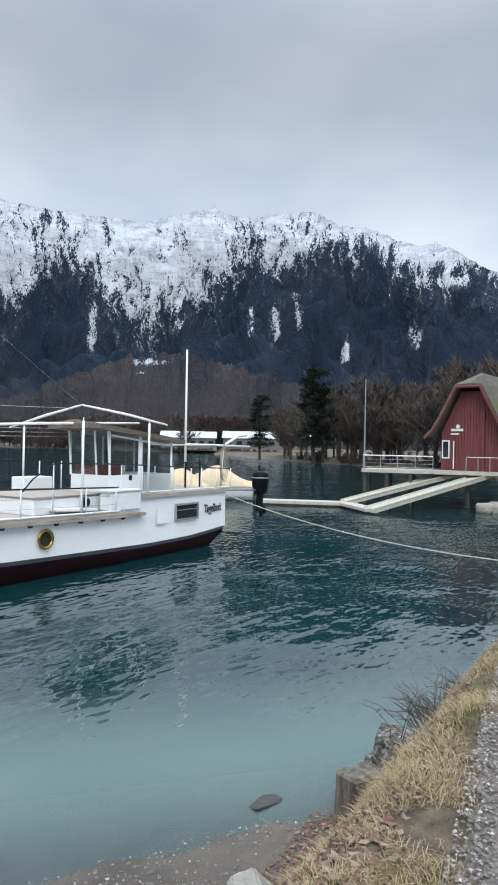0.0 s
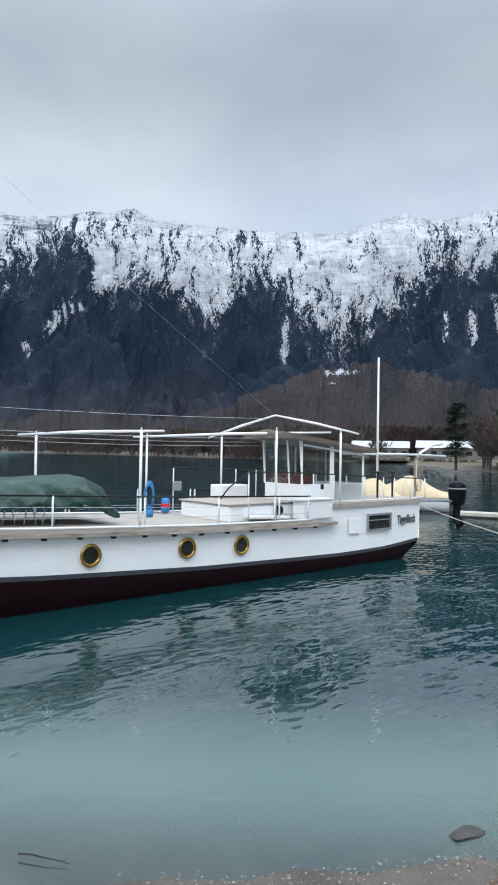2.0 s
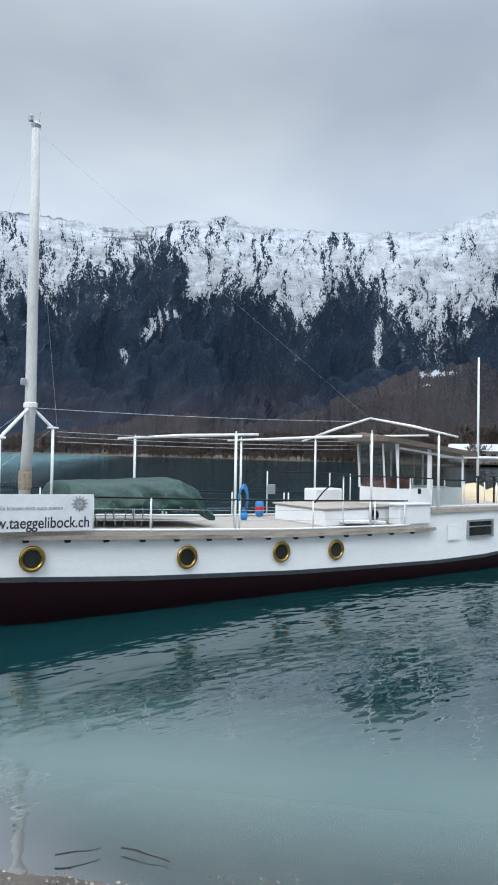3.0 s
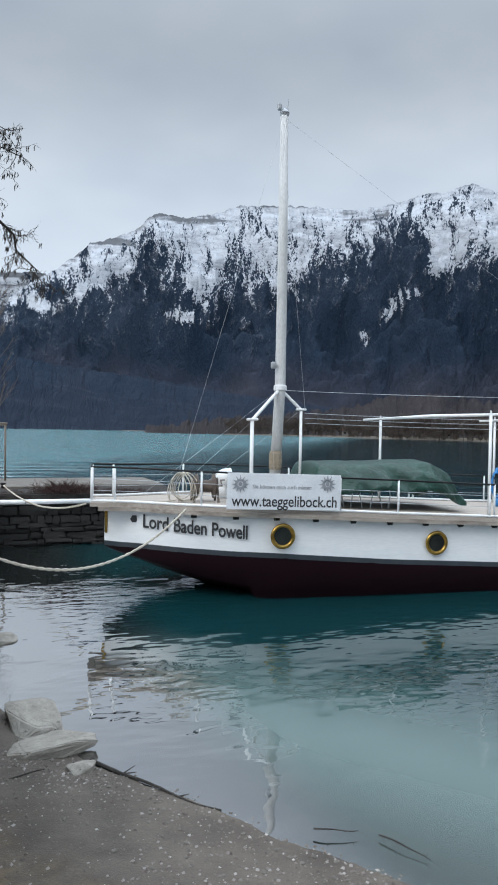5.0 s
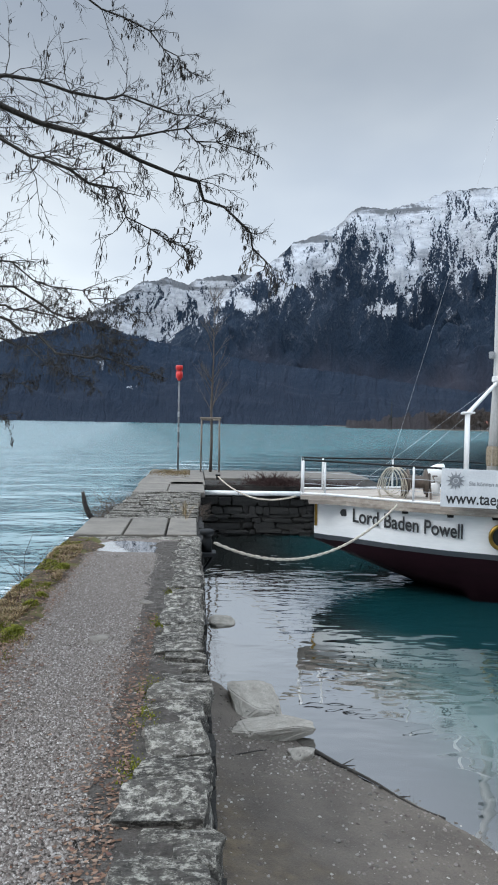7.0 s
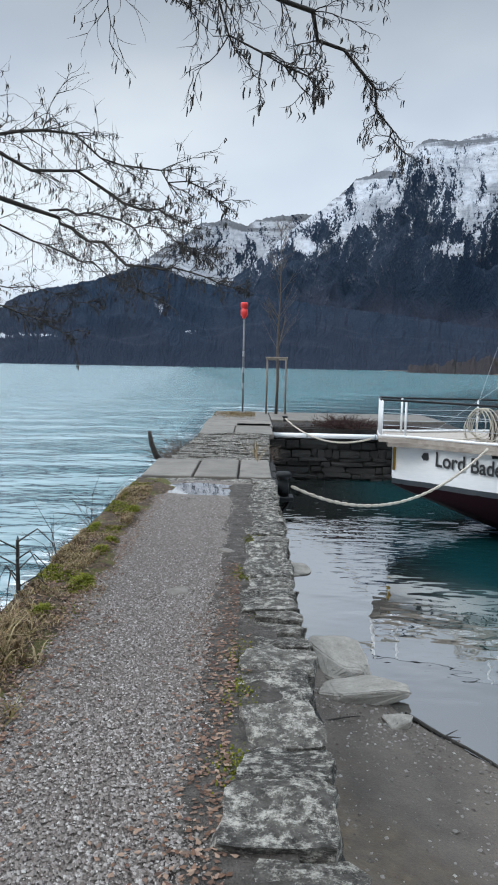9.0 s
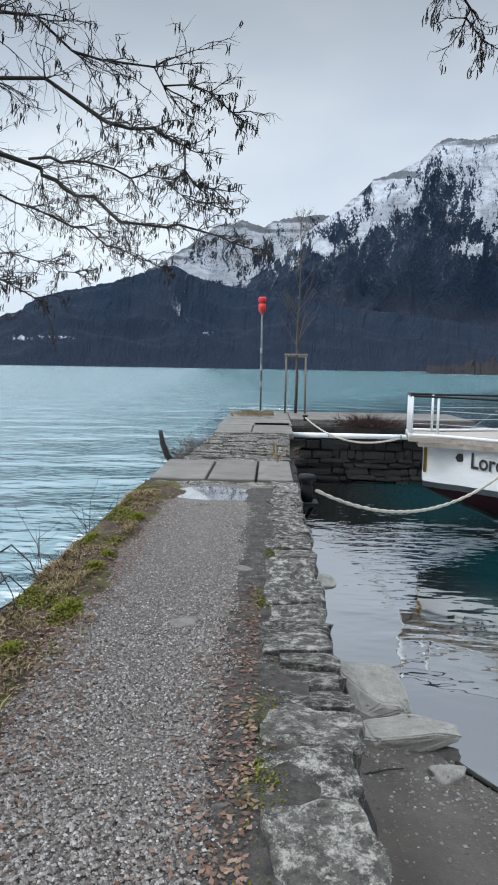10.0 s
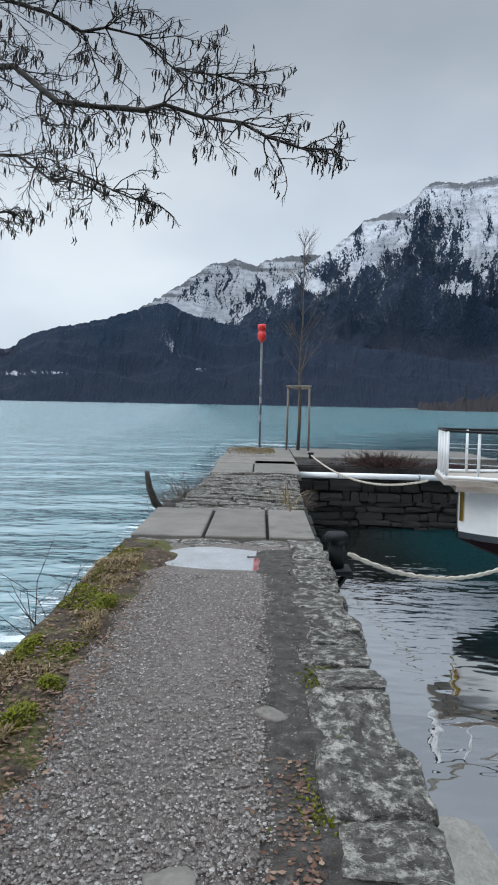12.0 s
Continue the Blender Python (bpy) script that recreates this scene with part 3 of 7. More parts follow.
SNOWLINE = [(-12, 12), (-2, 9), (1.2, 10.0), (5.5, 11.2), (9.1, 12.0), (12.4, 12.6), (14.7, 12.2), (20.9, 11.6), (23.3, 12.0), (25.2, 12.9), (27, 13.8), (31.2, 15.3), (33, 16.5), (34, 17.5), (35.3, 17.3), (36, 16), (37.6, 13.3), (38.4, 13.4), (40, 14.6), (42.9, 12.9), (44.8, 12.7), (46.3, 11.2), (48.7, 13), (50.6, 15.0), (52, 14.2), (53.5, 12.3), (55.4, 10.2), (56.8, 9.3), (59.1, 11.2), (61.8, 12.6), (64.4, 14.3), (66.2, 14.8), (68.3, 15), (71.1, 16.3), (72.5, 16.9), (74.9, 16.9), (77.7, 15.1), (81.3, 14.3), (84.4, 14.3), (95, 12), (130, 8)]
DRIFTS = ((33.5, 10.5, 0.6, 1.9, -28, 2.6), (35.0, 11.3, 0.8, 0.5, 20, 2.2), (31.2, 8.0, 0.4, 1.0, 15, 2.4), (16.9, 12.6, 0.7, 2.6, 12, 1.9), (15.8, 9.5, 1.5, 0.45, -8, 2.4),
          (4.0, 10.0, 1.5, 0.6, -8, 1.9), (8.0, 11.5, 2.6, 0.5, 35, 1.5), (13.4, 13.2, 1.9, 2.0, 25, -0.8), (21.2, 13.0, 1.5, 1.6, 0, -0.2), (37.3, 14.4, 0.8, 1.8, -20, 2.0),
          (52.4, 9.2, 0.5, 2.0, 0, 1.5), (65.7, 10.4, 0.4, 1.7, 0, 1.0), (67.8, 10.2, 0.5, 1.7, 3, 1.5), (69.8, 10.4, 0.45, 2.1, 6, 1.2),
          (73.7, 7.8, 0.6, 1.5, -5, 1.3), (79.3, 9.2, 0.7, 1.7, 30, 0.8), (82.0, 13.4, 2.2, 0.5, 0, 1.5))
LOWLAND = [(-60, 2), (-40, 2.2), (-24, 2.0), (-21.8, 3.0), (-20.5, 3.5), (-19.7, 4.7), (-18.8, 5.2), (-17, 5.8), (-13, 6.7), (-9.8, 7.8), (-8.0, 8.2), (-6.1, 7.3), (-3.3, 6.6), (0, 6.1), (5, 5.2), (12, 4.4), (20, 3.2), (28, 2.2), (36, 1.0)]
BACK = [(-30, 1), (-11.7, 7.0), (-9.8, 8.0), (-8.5, 8.8), (-7.1, 9.6), (-5.5, 10.7), (-4.3, 11.5), (-2.4, 11.8), (-0.6, 11.4), (0.8, 12.0), (3.6, 12.4), (5.4, 12.0), (12, 9)]
FOOTHILL = [(13, 0.05), (15, 0.5), (22, 1.2), (30, 2.2), (34, 3.0), (38, 3.2), (42, 2.6), (46, 3.2), (52, 6.0), (56, 7.2), (60, 7.6), (65, 6.4), (72, 4.6), (82, 4.2), (95, 4), (110, 3)]
# blue of the distance haze is mixed into the ridge forest colours
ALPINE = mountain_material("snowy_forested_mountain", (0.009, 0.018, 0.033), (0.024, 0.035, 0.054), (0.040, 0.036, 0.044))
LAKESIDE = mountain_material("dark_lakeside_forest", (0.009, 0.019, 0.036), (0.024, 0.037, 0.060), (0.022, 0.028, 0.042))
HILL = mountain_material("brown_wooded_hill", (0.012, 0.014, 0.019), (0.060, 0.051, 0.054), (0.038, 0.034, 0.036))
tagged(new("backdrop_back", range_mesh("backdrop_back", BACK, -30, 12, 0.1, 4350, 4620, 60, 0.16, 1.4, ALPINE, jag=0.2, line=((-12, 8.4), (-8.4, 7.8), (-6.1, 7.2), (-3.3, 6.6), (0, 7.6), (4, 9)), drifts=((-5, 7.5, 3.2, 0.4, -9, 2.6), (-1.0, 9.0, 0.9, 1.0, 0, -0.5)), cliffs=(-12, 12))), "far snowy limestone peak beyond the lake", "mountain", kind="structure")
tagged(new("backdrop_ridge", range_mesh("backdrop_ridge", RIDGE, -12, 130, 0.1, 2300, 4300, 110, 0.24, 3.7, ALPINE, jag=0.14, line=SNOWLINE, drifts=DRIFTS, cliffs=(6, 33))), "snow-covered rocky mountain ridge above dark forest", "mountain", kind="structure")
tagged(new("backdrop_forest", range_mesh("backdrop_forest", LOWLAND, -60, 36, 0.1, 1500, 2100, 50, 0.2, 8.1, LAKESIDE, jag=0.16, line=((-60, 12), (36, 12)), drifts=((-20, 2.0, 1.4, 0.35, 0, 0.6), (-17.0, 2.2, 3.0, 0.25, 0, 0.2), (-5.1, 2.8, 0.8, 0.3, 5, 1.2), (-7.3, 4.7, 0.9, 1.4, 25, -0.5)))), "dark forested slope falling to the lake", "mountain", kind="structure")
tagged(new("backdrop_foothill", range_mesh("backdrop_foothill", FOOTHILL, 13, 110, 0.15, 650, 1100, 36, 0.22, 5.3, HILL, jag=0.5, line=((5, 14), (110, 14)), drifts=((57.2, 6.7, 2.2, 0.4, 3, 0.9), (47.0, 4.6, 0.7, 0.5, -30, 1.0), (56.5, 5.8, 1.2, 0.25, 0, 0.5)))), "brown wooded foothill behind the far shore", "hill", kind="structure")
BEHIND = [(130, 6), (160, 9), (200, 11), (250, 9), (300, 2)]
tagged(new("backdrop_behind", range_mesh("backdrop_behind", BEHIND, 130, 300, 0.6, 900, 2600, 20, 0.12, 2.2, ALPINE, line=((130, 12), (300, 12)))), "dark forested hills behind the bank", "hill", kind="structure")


# ---- pier ----
def pier():
    b = boxed((1.98, 10.7, -1.25), (2.0, 8.6, 2.4))
    core = single("pier", b, MORTAR, "rubble and mortar core of the stone pier", "pier", kind="structure")
    part("pier_core", boxed((2.15, 20.7, -1.25), (1.75, 11.6, 2.36)), MORTAR, core)
    part("pier_core", boxed((5.3, 28.0, -1.3), (8.0, 5.4, 2.46)), MORTAR, core)
    return core


PIER = pier()
xs, ys = list(np.arange(0.97, 2.81, 0.11)), list(np.arange(1.0, 15.0, 0.12))
tagged(new("path", grid_mesh("path", xs, ys, lambda x, y: path_z(y) - 0.01 + 0.012 * noise.noise((x * 2, y * 2, 0)) - 0.045 * math.exp(-((x - 2.0) / 0.62) ** 2 - ((y - 14.25) / 0.5) ** 2), GRAVEL)), "grey gravel path along the pier", "path", kind="structure")
SOIL = material("dark_verge_soil", (0.030, 0.021, 0.014), (0.10, 0.072, 0.045), 14, 0.95, 1.0, 70, dist=0.03, stain=(0.095, 0.095, 0.024), stain_at=0.54, stain_scale=2.4)


def verge(x, y):
    """Low turf bank between gravel and pier edge; its edges dip under the gravel."""
    e = 0.13 * noise.noise((0, y * 1.1, 2)) + 0.05 * noise.noise((0, y * 4, 6))
    return path_z(y) - 0.03 + 0.055 * smooth(1.50 + e, 1.30 + e, x) + 0.02 * noise.noise((x * 5, y * 5, 0))


def dirt(x, y):
    e = 0.07 * noise.noise((5, y * 1.6, 2)) + 0.03 * noise.noise((5, y * 5, 6))
    return path_z(y) - 0.03 + 0.036 * smooth(2.34 + e, 2.46 + e, x) + 0.012 * noise.noise((x * 7, y * 7, 0))


tagged(new("verge_lake", grid_mesh("verge_lake", list(np.arange(0.94, 1.72, 0.04)), list(np.arange(6.0, 14.9, 0.06)), verge, SOIL)), "mossy brown soil verge along the pier edge", "verge", kind="structure")
DAMP = material("damp_grey_soil", (0.030, 0.026, 0.022), (0.095, 0.084, 0.074), 12, 0.95, 1.0, 80, dist=0.03, stain=(0.15, 0.14, 0.128), stain_at=0.60, stain_scale=16)
tagged(new("verge_wall", grid_mesh("verge_wall", list(np.arange(2.26, 2.86, 0.04)), list(np.arange(5.2, 14.6, 0.06)), dirt, DAMP)), "dark damp soil strip beside the coping", "verge", kind="structure")


# ---- the moored boat ----
def boat():
    """A long steel passenger boat; local x runs from bow to stern, local y from the near side to the far one."""
    ob = thing("passenger_boat", "white passenger boat with maroon bottom, moored alongside the pier", "boat", pose(2.739, 17.729, 0, 0, 0, -8.783))
    MID = 1.9

    def half(u):
        return lerp_list(u, [(2.75, 0.12), (3.0, 0.42), (3.6, 0.85), (4.4, 1.32), (5.4, 1.68), (6.6, 1.88), (8.5, 1.91), (16, 1.91), (20, 1.87), (22, 1.81), (23.1, 1.75)])

    def deck(u):
        return lerp_list(u, [(2.5, 0.2), (5, 0.18), (6.5, 0.16), (9, 0.04), (13, -0.12), (17.4, -0.2), (17.6, 0.3), (23.2, 0.3)])

    def band(u):
        return lerp_list(u, [(2.8, -0.58), (3.4, -0.56), (4.5, -0.59), (6.45, -0.66), (9, -0.84), (13.3, -1.05), (18.7, -1.17), (21, -1.14), (23.1, -1.0)])

    def keel(u):
        return lerp_list(u, [(2.75, -0.72), (3.1, -0.88), (4.4, -1.38), (5.2, -1.68), (6.6, -2.1), (20, -2.1), (22, -1.75), (23.1, -1.2)])

    def strip(name, za, zb, mat, label, n=4, ins=(0.0, 0.0)):
        bm = bmesh.new()
        us = list(np.linspace(2.75, 7, 26)) + list(np.linspace(7.4, 17.38, 22)) + [17.42] + list(np.linspace(17.6, 23.1, 14))
        for side in (-1, 1):
            rows = []
            for u in us:
                h = half(u)
                rows.append([bm.verts.new((u, MID + side * (h - ins[0] - (ins[1] - ins[0]) * k / n) if h > 0.2 else MID + side * h * 0.8, za(u) + (zb(u) - za(u)) * k / n)) for k in range(n + 1)])
            for a, b in zip(rows, rows[1:]):
                for k in range(n):
                    f = (a[k], b[k], b[k + 1], a[k + 1])
                    bm.faces.new(f if side < 0 else tuple(reversed(f)))
        return part(name, bm, mat, ob, label, True)

    strip("hull", deck, band, WHITE, "white painted steel hull side", 4, (0, 0.05))
    strip("hull_band", band, lambda u: band(u) - 0.11, BOOT, "dark grey waterline band", 1, (0.045, 0.06))
    # bottom
    bm = bmesh.new()
    us = list(np.linspace(2.75, 8, 30)) + list(np.linspace(8.5, 23.1, 30))
    rows = []
    for u in us:
        h, zb_, zk = half(u) - 0.06, band(u) - 0.1, keel(u)
        zc = max(zk, min(zb_ - 0.02, -1.75 if u > 6 else zk + (zb_ - zk) * 0.45))
        row = [(MID - h, zb_), (MID - h * 0.97, zc), (MID - h * 0.5, zk + (zc - zk) * 0.5), (MID, zk), (MID + h * 0.5, zk + (zc - zk) * 0.5), (MID + h * 0.97, zc), (MID + h, zb_)]
        rows.append([bm.verts.new((u, y, z)) for y, z in row])
    for a, b in zip(rows, rows[1:]):
        for k in range(6):
            bm.faces.new((a[k], b[k], b[k + 1], a[k + 1]))
    bm.faces.new(rows[-1])
    part("hull_bottom", bm, MAROON, ob, "maroon antifouled bottom", True)
    # transom
    part("transom", boxed((23.1, MID, -0.35), (0.05, 3.48, 1.3)), WHITE, ob)

    # decks with an overhanging edge
    def deck_plate(name, u0, u1, out, z_up, thick, mat, label):
        bm = bmesh.new()
        us = np.linspace(u0, u1, 40)
        lo, hi = [], []
        for u in us:
            h = max(half(max(u, 2.9)), 0.62) + out
            z = deck(min(max(u, 2.5), 17.4) if u0 < 10 else u) + z_up
            lo.append((bm.verts.new((u, MID - h, z - thick)), bm.verts.new((u, MID + h, z - thick))))
            hi.append((bm.verts.new((u, MID - h, z)), bm.verts.new((u, MID + h, z))))
        for i in range(len(us) - 1):
            bm.faces.new((hi[i][0], hi[i + 1][0], hi[i + 1][1], hi[i][1]))
            bm.faces.new((lo[i][1], lo[i + 1][1], lo[i + 1][0], lo[i][0]))
            bm.faces.new((lo[i][0], lo[i + 1][0], hi[i + 1][0], hi[i][0]))
            bm.faces.new((hi[i][1], hi[i + 1][1], lo[i + 1][1], lo[i][1]))
        for i in (0, -1):
            bm.faces.new((lo[i][0], hi[i][0], hi[i][1], lo[i][1]))
        bmesh.ops.recalc_face_normals(bm, faces=bm.faces)
        return part(name, bm, mat, ob, label)

    deck_plate("rub_rail", 2.6, 18.4, 0.18, 0.06, 0.09, TIMBER, "weathered grey timber deck edge")
    deck_plate("foredeck", 2.42, 17.5, 0.14, 0.14, 0.08, DECKW, "weathered wooden deck")
    deck_plate("aft_deck", 17.3, 23.25, 0.08, 0.1, 0.12, DECKW, "weathered aft deck")
        # portholes on the near side
    for u, z in ((6.45, -0.27), (10.05, -0.48), (12.78, -0.53), (14.61, -0.59)):
        bm = lathe(bmesh.new(), [(0.20, 0.02), (0.26, 0.0), (0.275, -0.03), (0.25, -0.055), (0.215, -0.06), (0.19, -0.03), (0.19, 0.02)], 28, "Y", (u, -0.01, z))
        ring = part("porthole", bm, BRASS, ob, "round brass porthole", True)
        part("pane", lathe(bmesh.new(), [(0.0, -0.004), (0.2, -0.004)], 28, "Y", (u, -0.02, z)), GLASSDARK, ring, "dark porthole glass")
    # stern window
    fr = part("stern_window", frame_box(20.04, 21.3, -0.57, 0.0, 0.03, 0.06, 0.09), STEEL, ob, "aluminium framed window in the hull")
    part("pane", boxed((20.67, 0.05, -0.285), (1.16, 0.02, 0.5)), GLASSDARK, fr, "dark window glass")
    return ob


def frame_box(u0, u1, z0, z1, y, w, d):
    bm = bmesh.new()
    box(bm, ((u0 + u1) / 2, y, z0 + w / 2), (u1 - u0, d, w))
    box(bm, ((u0 + u1) / 2, y, z1 - w / 2), (u1 - u0, d, w))
    box(bm, (u0 + w / 2, y, (z0 + z1) / 2), (w, d, z1 - z0 - 2 * w))
    box(bm, (u1 - w / 2, y, (z0 + z1) / 2), (w, d, z1 - z0 - 2 * w))
    return bm


GLASSDARK = material("dark_glass", (0.012, 0.014, 0.014), (0.03, 0.032, 0.03), 2, 0.06, 0.0)
BOAT = boat()


# ---- stones of the pier ----
def stone_meshes(prefix, mat, count=7, rough=0.10, cuts=1):
    """A few irregular block shapes of unit size, shared by all stones."""
    out = []
    for k in range(count):
        bm = bmesh.new()
        bmesh.ops.create_cube(bm, size=1.0)
        bmesh.ops.subdivide_edges(bm, edges=list(bm.edges), cuts=cuts, use_grid_fill=True)
        for v in bm.verts:
            q = v.co.copy()
            corner = sum(abs(c) > 0.4 for c in q)
            v.co *= {3: 0.90, 2: 0.965}.get(corner, 1.0)
            v.co += Vector((noise.noise(q * 1.7 + Vector((k * 9, 0, 0))), noise.noise(q * 1.7 + Vector((0, k * 9, 5))), noise.noise(q * 1.7 + Vector((3, 0, k * 9))))) * rough * 1.5
            if cuts > 1:
                v.co += q.normalized() * (0.05 * noise.noise(q * 5 + Vector((k * 4, 0, 0))) - 0.01)
        bmesh.ops.triangulate(bm, faces=bm.faces)
        out.append(finish(prefix, bm, mat))
    return out


COPING = stone_meshes("coping_stone", STONE, 10, 0.09, 4)
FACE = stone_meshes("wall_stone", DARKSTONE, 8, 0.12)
PAVER = stone_meshes("paving_stone", STONE, 6, 0.10)
rnd = random.Random(5)


def place(name, meshes, parent, c, size, rz=0.0, tilt=0.0):
    ob = new(name, rnd.choice(meshes))
    ob.parent = parent
    ob.matrix_basis = pose(*c, rnd.uniform(-tilt, tilt), rnd.uniform(-tilt, tilt), rz) @ Matrix.Diagonal((*size, 1))
    return ob


# coping along the harbour side of the path
wall = single("wall_coping", boxed((2.86, 10.2, -0.85), (0.30, 9.8, 1.5)), MORTAR, "old lichen-covered stone coping beside the path", "wall", kind="structure")
y = 5.55
while y < 14.95:
    ln = rnd.choice((0.16, 0.22, 0.30, 0.42, 0.5)) if y > 7.6 else rnd.choice((0.24, 0.32, 0.42))
    w = rnd.uniform(0.34, 0.5) if y < 8.6 else rnd.uniform(0.3, 0.42)
    place("coping_stone", COPING, wall, (3.04 - w / 2 + rnd.uniform(-0.02, 0.03), y + ln / 2, path_z(y) - 0.10 + rnd.uniform(-0.015, 0.02)), (w * 1.05, ln * 1.06, 0.24), rnd.uniform(-7, 7), 3.5)
    if w < 0.40 and rnd.random() < 0.6:
        place("coping_stone", COPING, wall, (3.04 - w - 0.09, y + ln / 2, path_z(y) - 0.13), (0.2, ln * 0.9, 0.2), rnd.uniform(-12, 12), 4)
    y += ln + rnd.choice((0.012, 0.02, 0.045))
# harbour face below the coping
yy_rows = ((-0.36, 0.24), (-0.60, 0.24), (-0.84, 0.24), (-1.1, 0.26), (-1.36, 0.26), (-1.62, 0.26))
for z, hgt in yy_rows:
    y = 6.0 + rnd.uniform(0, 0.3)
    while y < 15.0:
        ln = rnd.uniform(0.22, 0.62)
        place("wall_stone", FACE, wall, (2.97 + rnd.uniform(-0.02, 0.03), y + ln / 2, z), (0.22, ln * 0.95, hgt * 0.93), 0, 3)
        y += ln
# face of the cross pier behind the bow, and the side of the narrow part
cross = single("wall_cross", boxed((6.0, 25.28, -0.95), (6.6, 0.2, 1.7)), MORTAR, "dark dry-stone face of the cross pier", "wall", kind="structure")
z = -1.75
while z < -0.42:
    hgt = rnd.choice((0.13, 0.17, 0.22, 0.26))
    x = 3.15
    while x < 9.2:
        ln = rnd.choice((rnd.uniform(0.18, 0.4), rnd.uniform(0.4, 1.1)))
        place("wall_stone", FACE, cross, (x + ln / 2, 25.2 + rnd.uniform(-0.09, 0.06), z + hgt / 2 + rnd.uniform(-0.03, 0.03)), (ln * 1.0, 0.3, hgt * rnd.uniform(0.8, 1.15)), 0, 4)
        x += ln
    z += hgt
side = single("wall_side", boxed((3.0, 20.2, -0.95), (0.1, 10.0, 1.7)), MORTAR, "dark stone side of the narrow pier", "wall", kind="structure")
for z in (-0.35, -0.7, -1.05, -1.4, -1.7):
    y = 15.1
    while y < 25.0:
        ln = rnd.uniform(0.5, 1.0)
        place("wall_stone", FACE, side, (3.04 + rnd.uniform(-0.03, 0.03), y + ln / 2, z), (0.2, ln * 0.95, 0.32), 0, 3)
        y += ln
# three concrete slabs across the pier, then rough paving, then broad slabs
deck_slabs = thing("slab_crossing", "three worn concrete slabs laid across the pier", "paving", kind="structure")
for x0, x1 in ((0.94, 1.73), (1.77, 2.45), (2.49, 3.0)):
    bm = bmesh.new()
    box(bm, ((x0 + x1) / 2, 16.15, -0.06), (x1 - x0, 1.95, 0.16), bevel=0.012)
    part("slab", bm, SLAB, deck_slabs)
for x0, x1 in ((0.93, 1.5), (1.53, 2.2), (2.23, 3.02)):
    place("slab", COPING, deck_slabs, ((x0 + x1) / 2, 15.0, -0.11), (x1 - x0, 0.32, 0.2), 0, 1)
rough_paving = thing("rough_paving", "uneven flat natural stones paving the narrow pier", "paving", kind="structure")
y = 17.2
while y < 22.0:
    d = rnd.uniform(0.16, 0.34)
    f = (y - 17.2) / 4.8
    x, x_end = 1.15 + 0.2 * f, 2.98 + 0.12 * f
    while x < x_end:
        ln = rnd.uniform(0.25, 0.85)
        ln = min(ln, x_end - x + 0.05)
        place("paving_stone", PAVER, rough_paving, (x + ln / 2, y + d / 2, -0.05 + rnd.uniform(-0.025, 0.025)), (ln * 0.97, d * 0.95, 0.14), rnd.uniform(-5, 5), 3.5)
        x += ln
    y += d
broad = thing("broad_slabs", "pale flat slabs on the pier head", "paving", kind="structure")
for x0, x1, y0, y1 in ((1.3, 2.2, 22.05, 24.4), (2.23, 3.25, 22.05, 25.2), (1.25, 3.3, 24.45, 26.6), (3.33, 5.4, 26.9, 30.6), (5.43, 9.2, 27.3, 30.6), (1.3, 3.3, 26.65, 30.6)):
    box_bm = boxed(((x0 + x1) / 2, (y0 + y1) / 2, -0.05), (x1 - x0, y1 - y0, 0.14), bevel=0.015)
    part("slab", box_bm, SLAB, broad)
# puddle
bm = bmesh.new()
ring = []
for k in range(48):
    a = 2 * math.pi * k / 48
    rr = 1 + 0.13 * noise.noise((math.cos(a) * 1.6, math.sin(a) * 1.6, 2))
    ring.append(bm.verts.new((2.02 + 0.68 * rr * math.cos(a) + 0.0, 14.27 + 0.52 * rr * math.sin(a), -0.026)))
bm.faces.new(ring)
# pale base and an index far above water's brighten the mirrored sky
PUDDLE = material("puddle_water", (0.10, 0.095, 0.09), (0.30, 0.30, 0.31), 3, 0.02, 0.015, 9)
PUDDLE.node_tree.nodes["Principled BSDF"].inputs["IOR"].default_value = 6.0
single("puddle", bm, PUDDLE, "shallow bright puddle mirroring the sky on the gravel", "puddle")
# white pipe along the cross wall
pipe = thing("mooring_pipe", "white painted steel pipe in front of the dark wall", "pipe", pose(0, 0, 0))
part("pipe_run", tube((3.3, 24.85, -0.28), (7.2, 24.9, -0.30), 0.075, 14), RAILW, pipe, "", True)
for x in (3.32, 4.35, 6.4):
    part("bracket", lathe(bmesh.new(), [(0.074, -0.02), (0.085, -0.02), (0.085, 0.02), (0.074, 0.02)], 14, "X", (x, 24.86, -0.285)), STEEL, pipe)
    part("bracket_arm", boxed((x, 25.02, -0.285), (0.03, 0.28, 0.03)), STEEL, pipe)


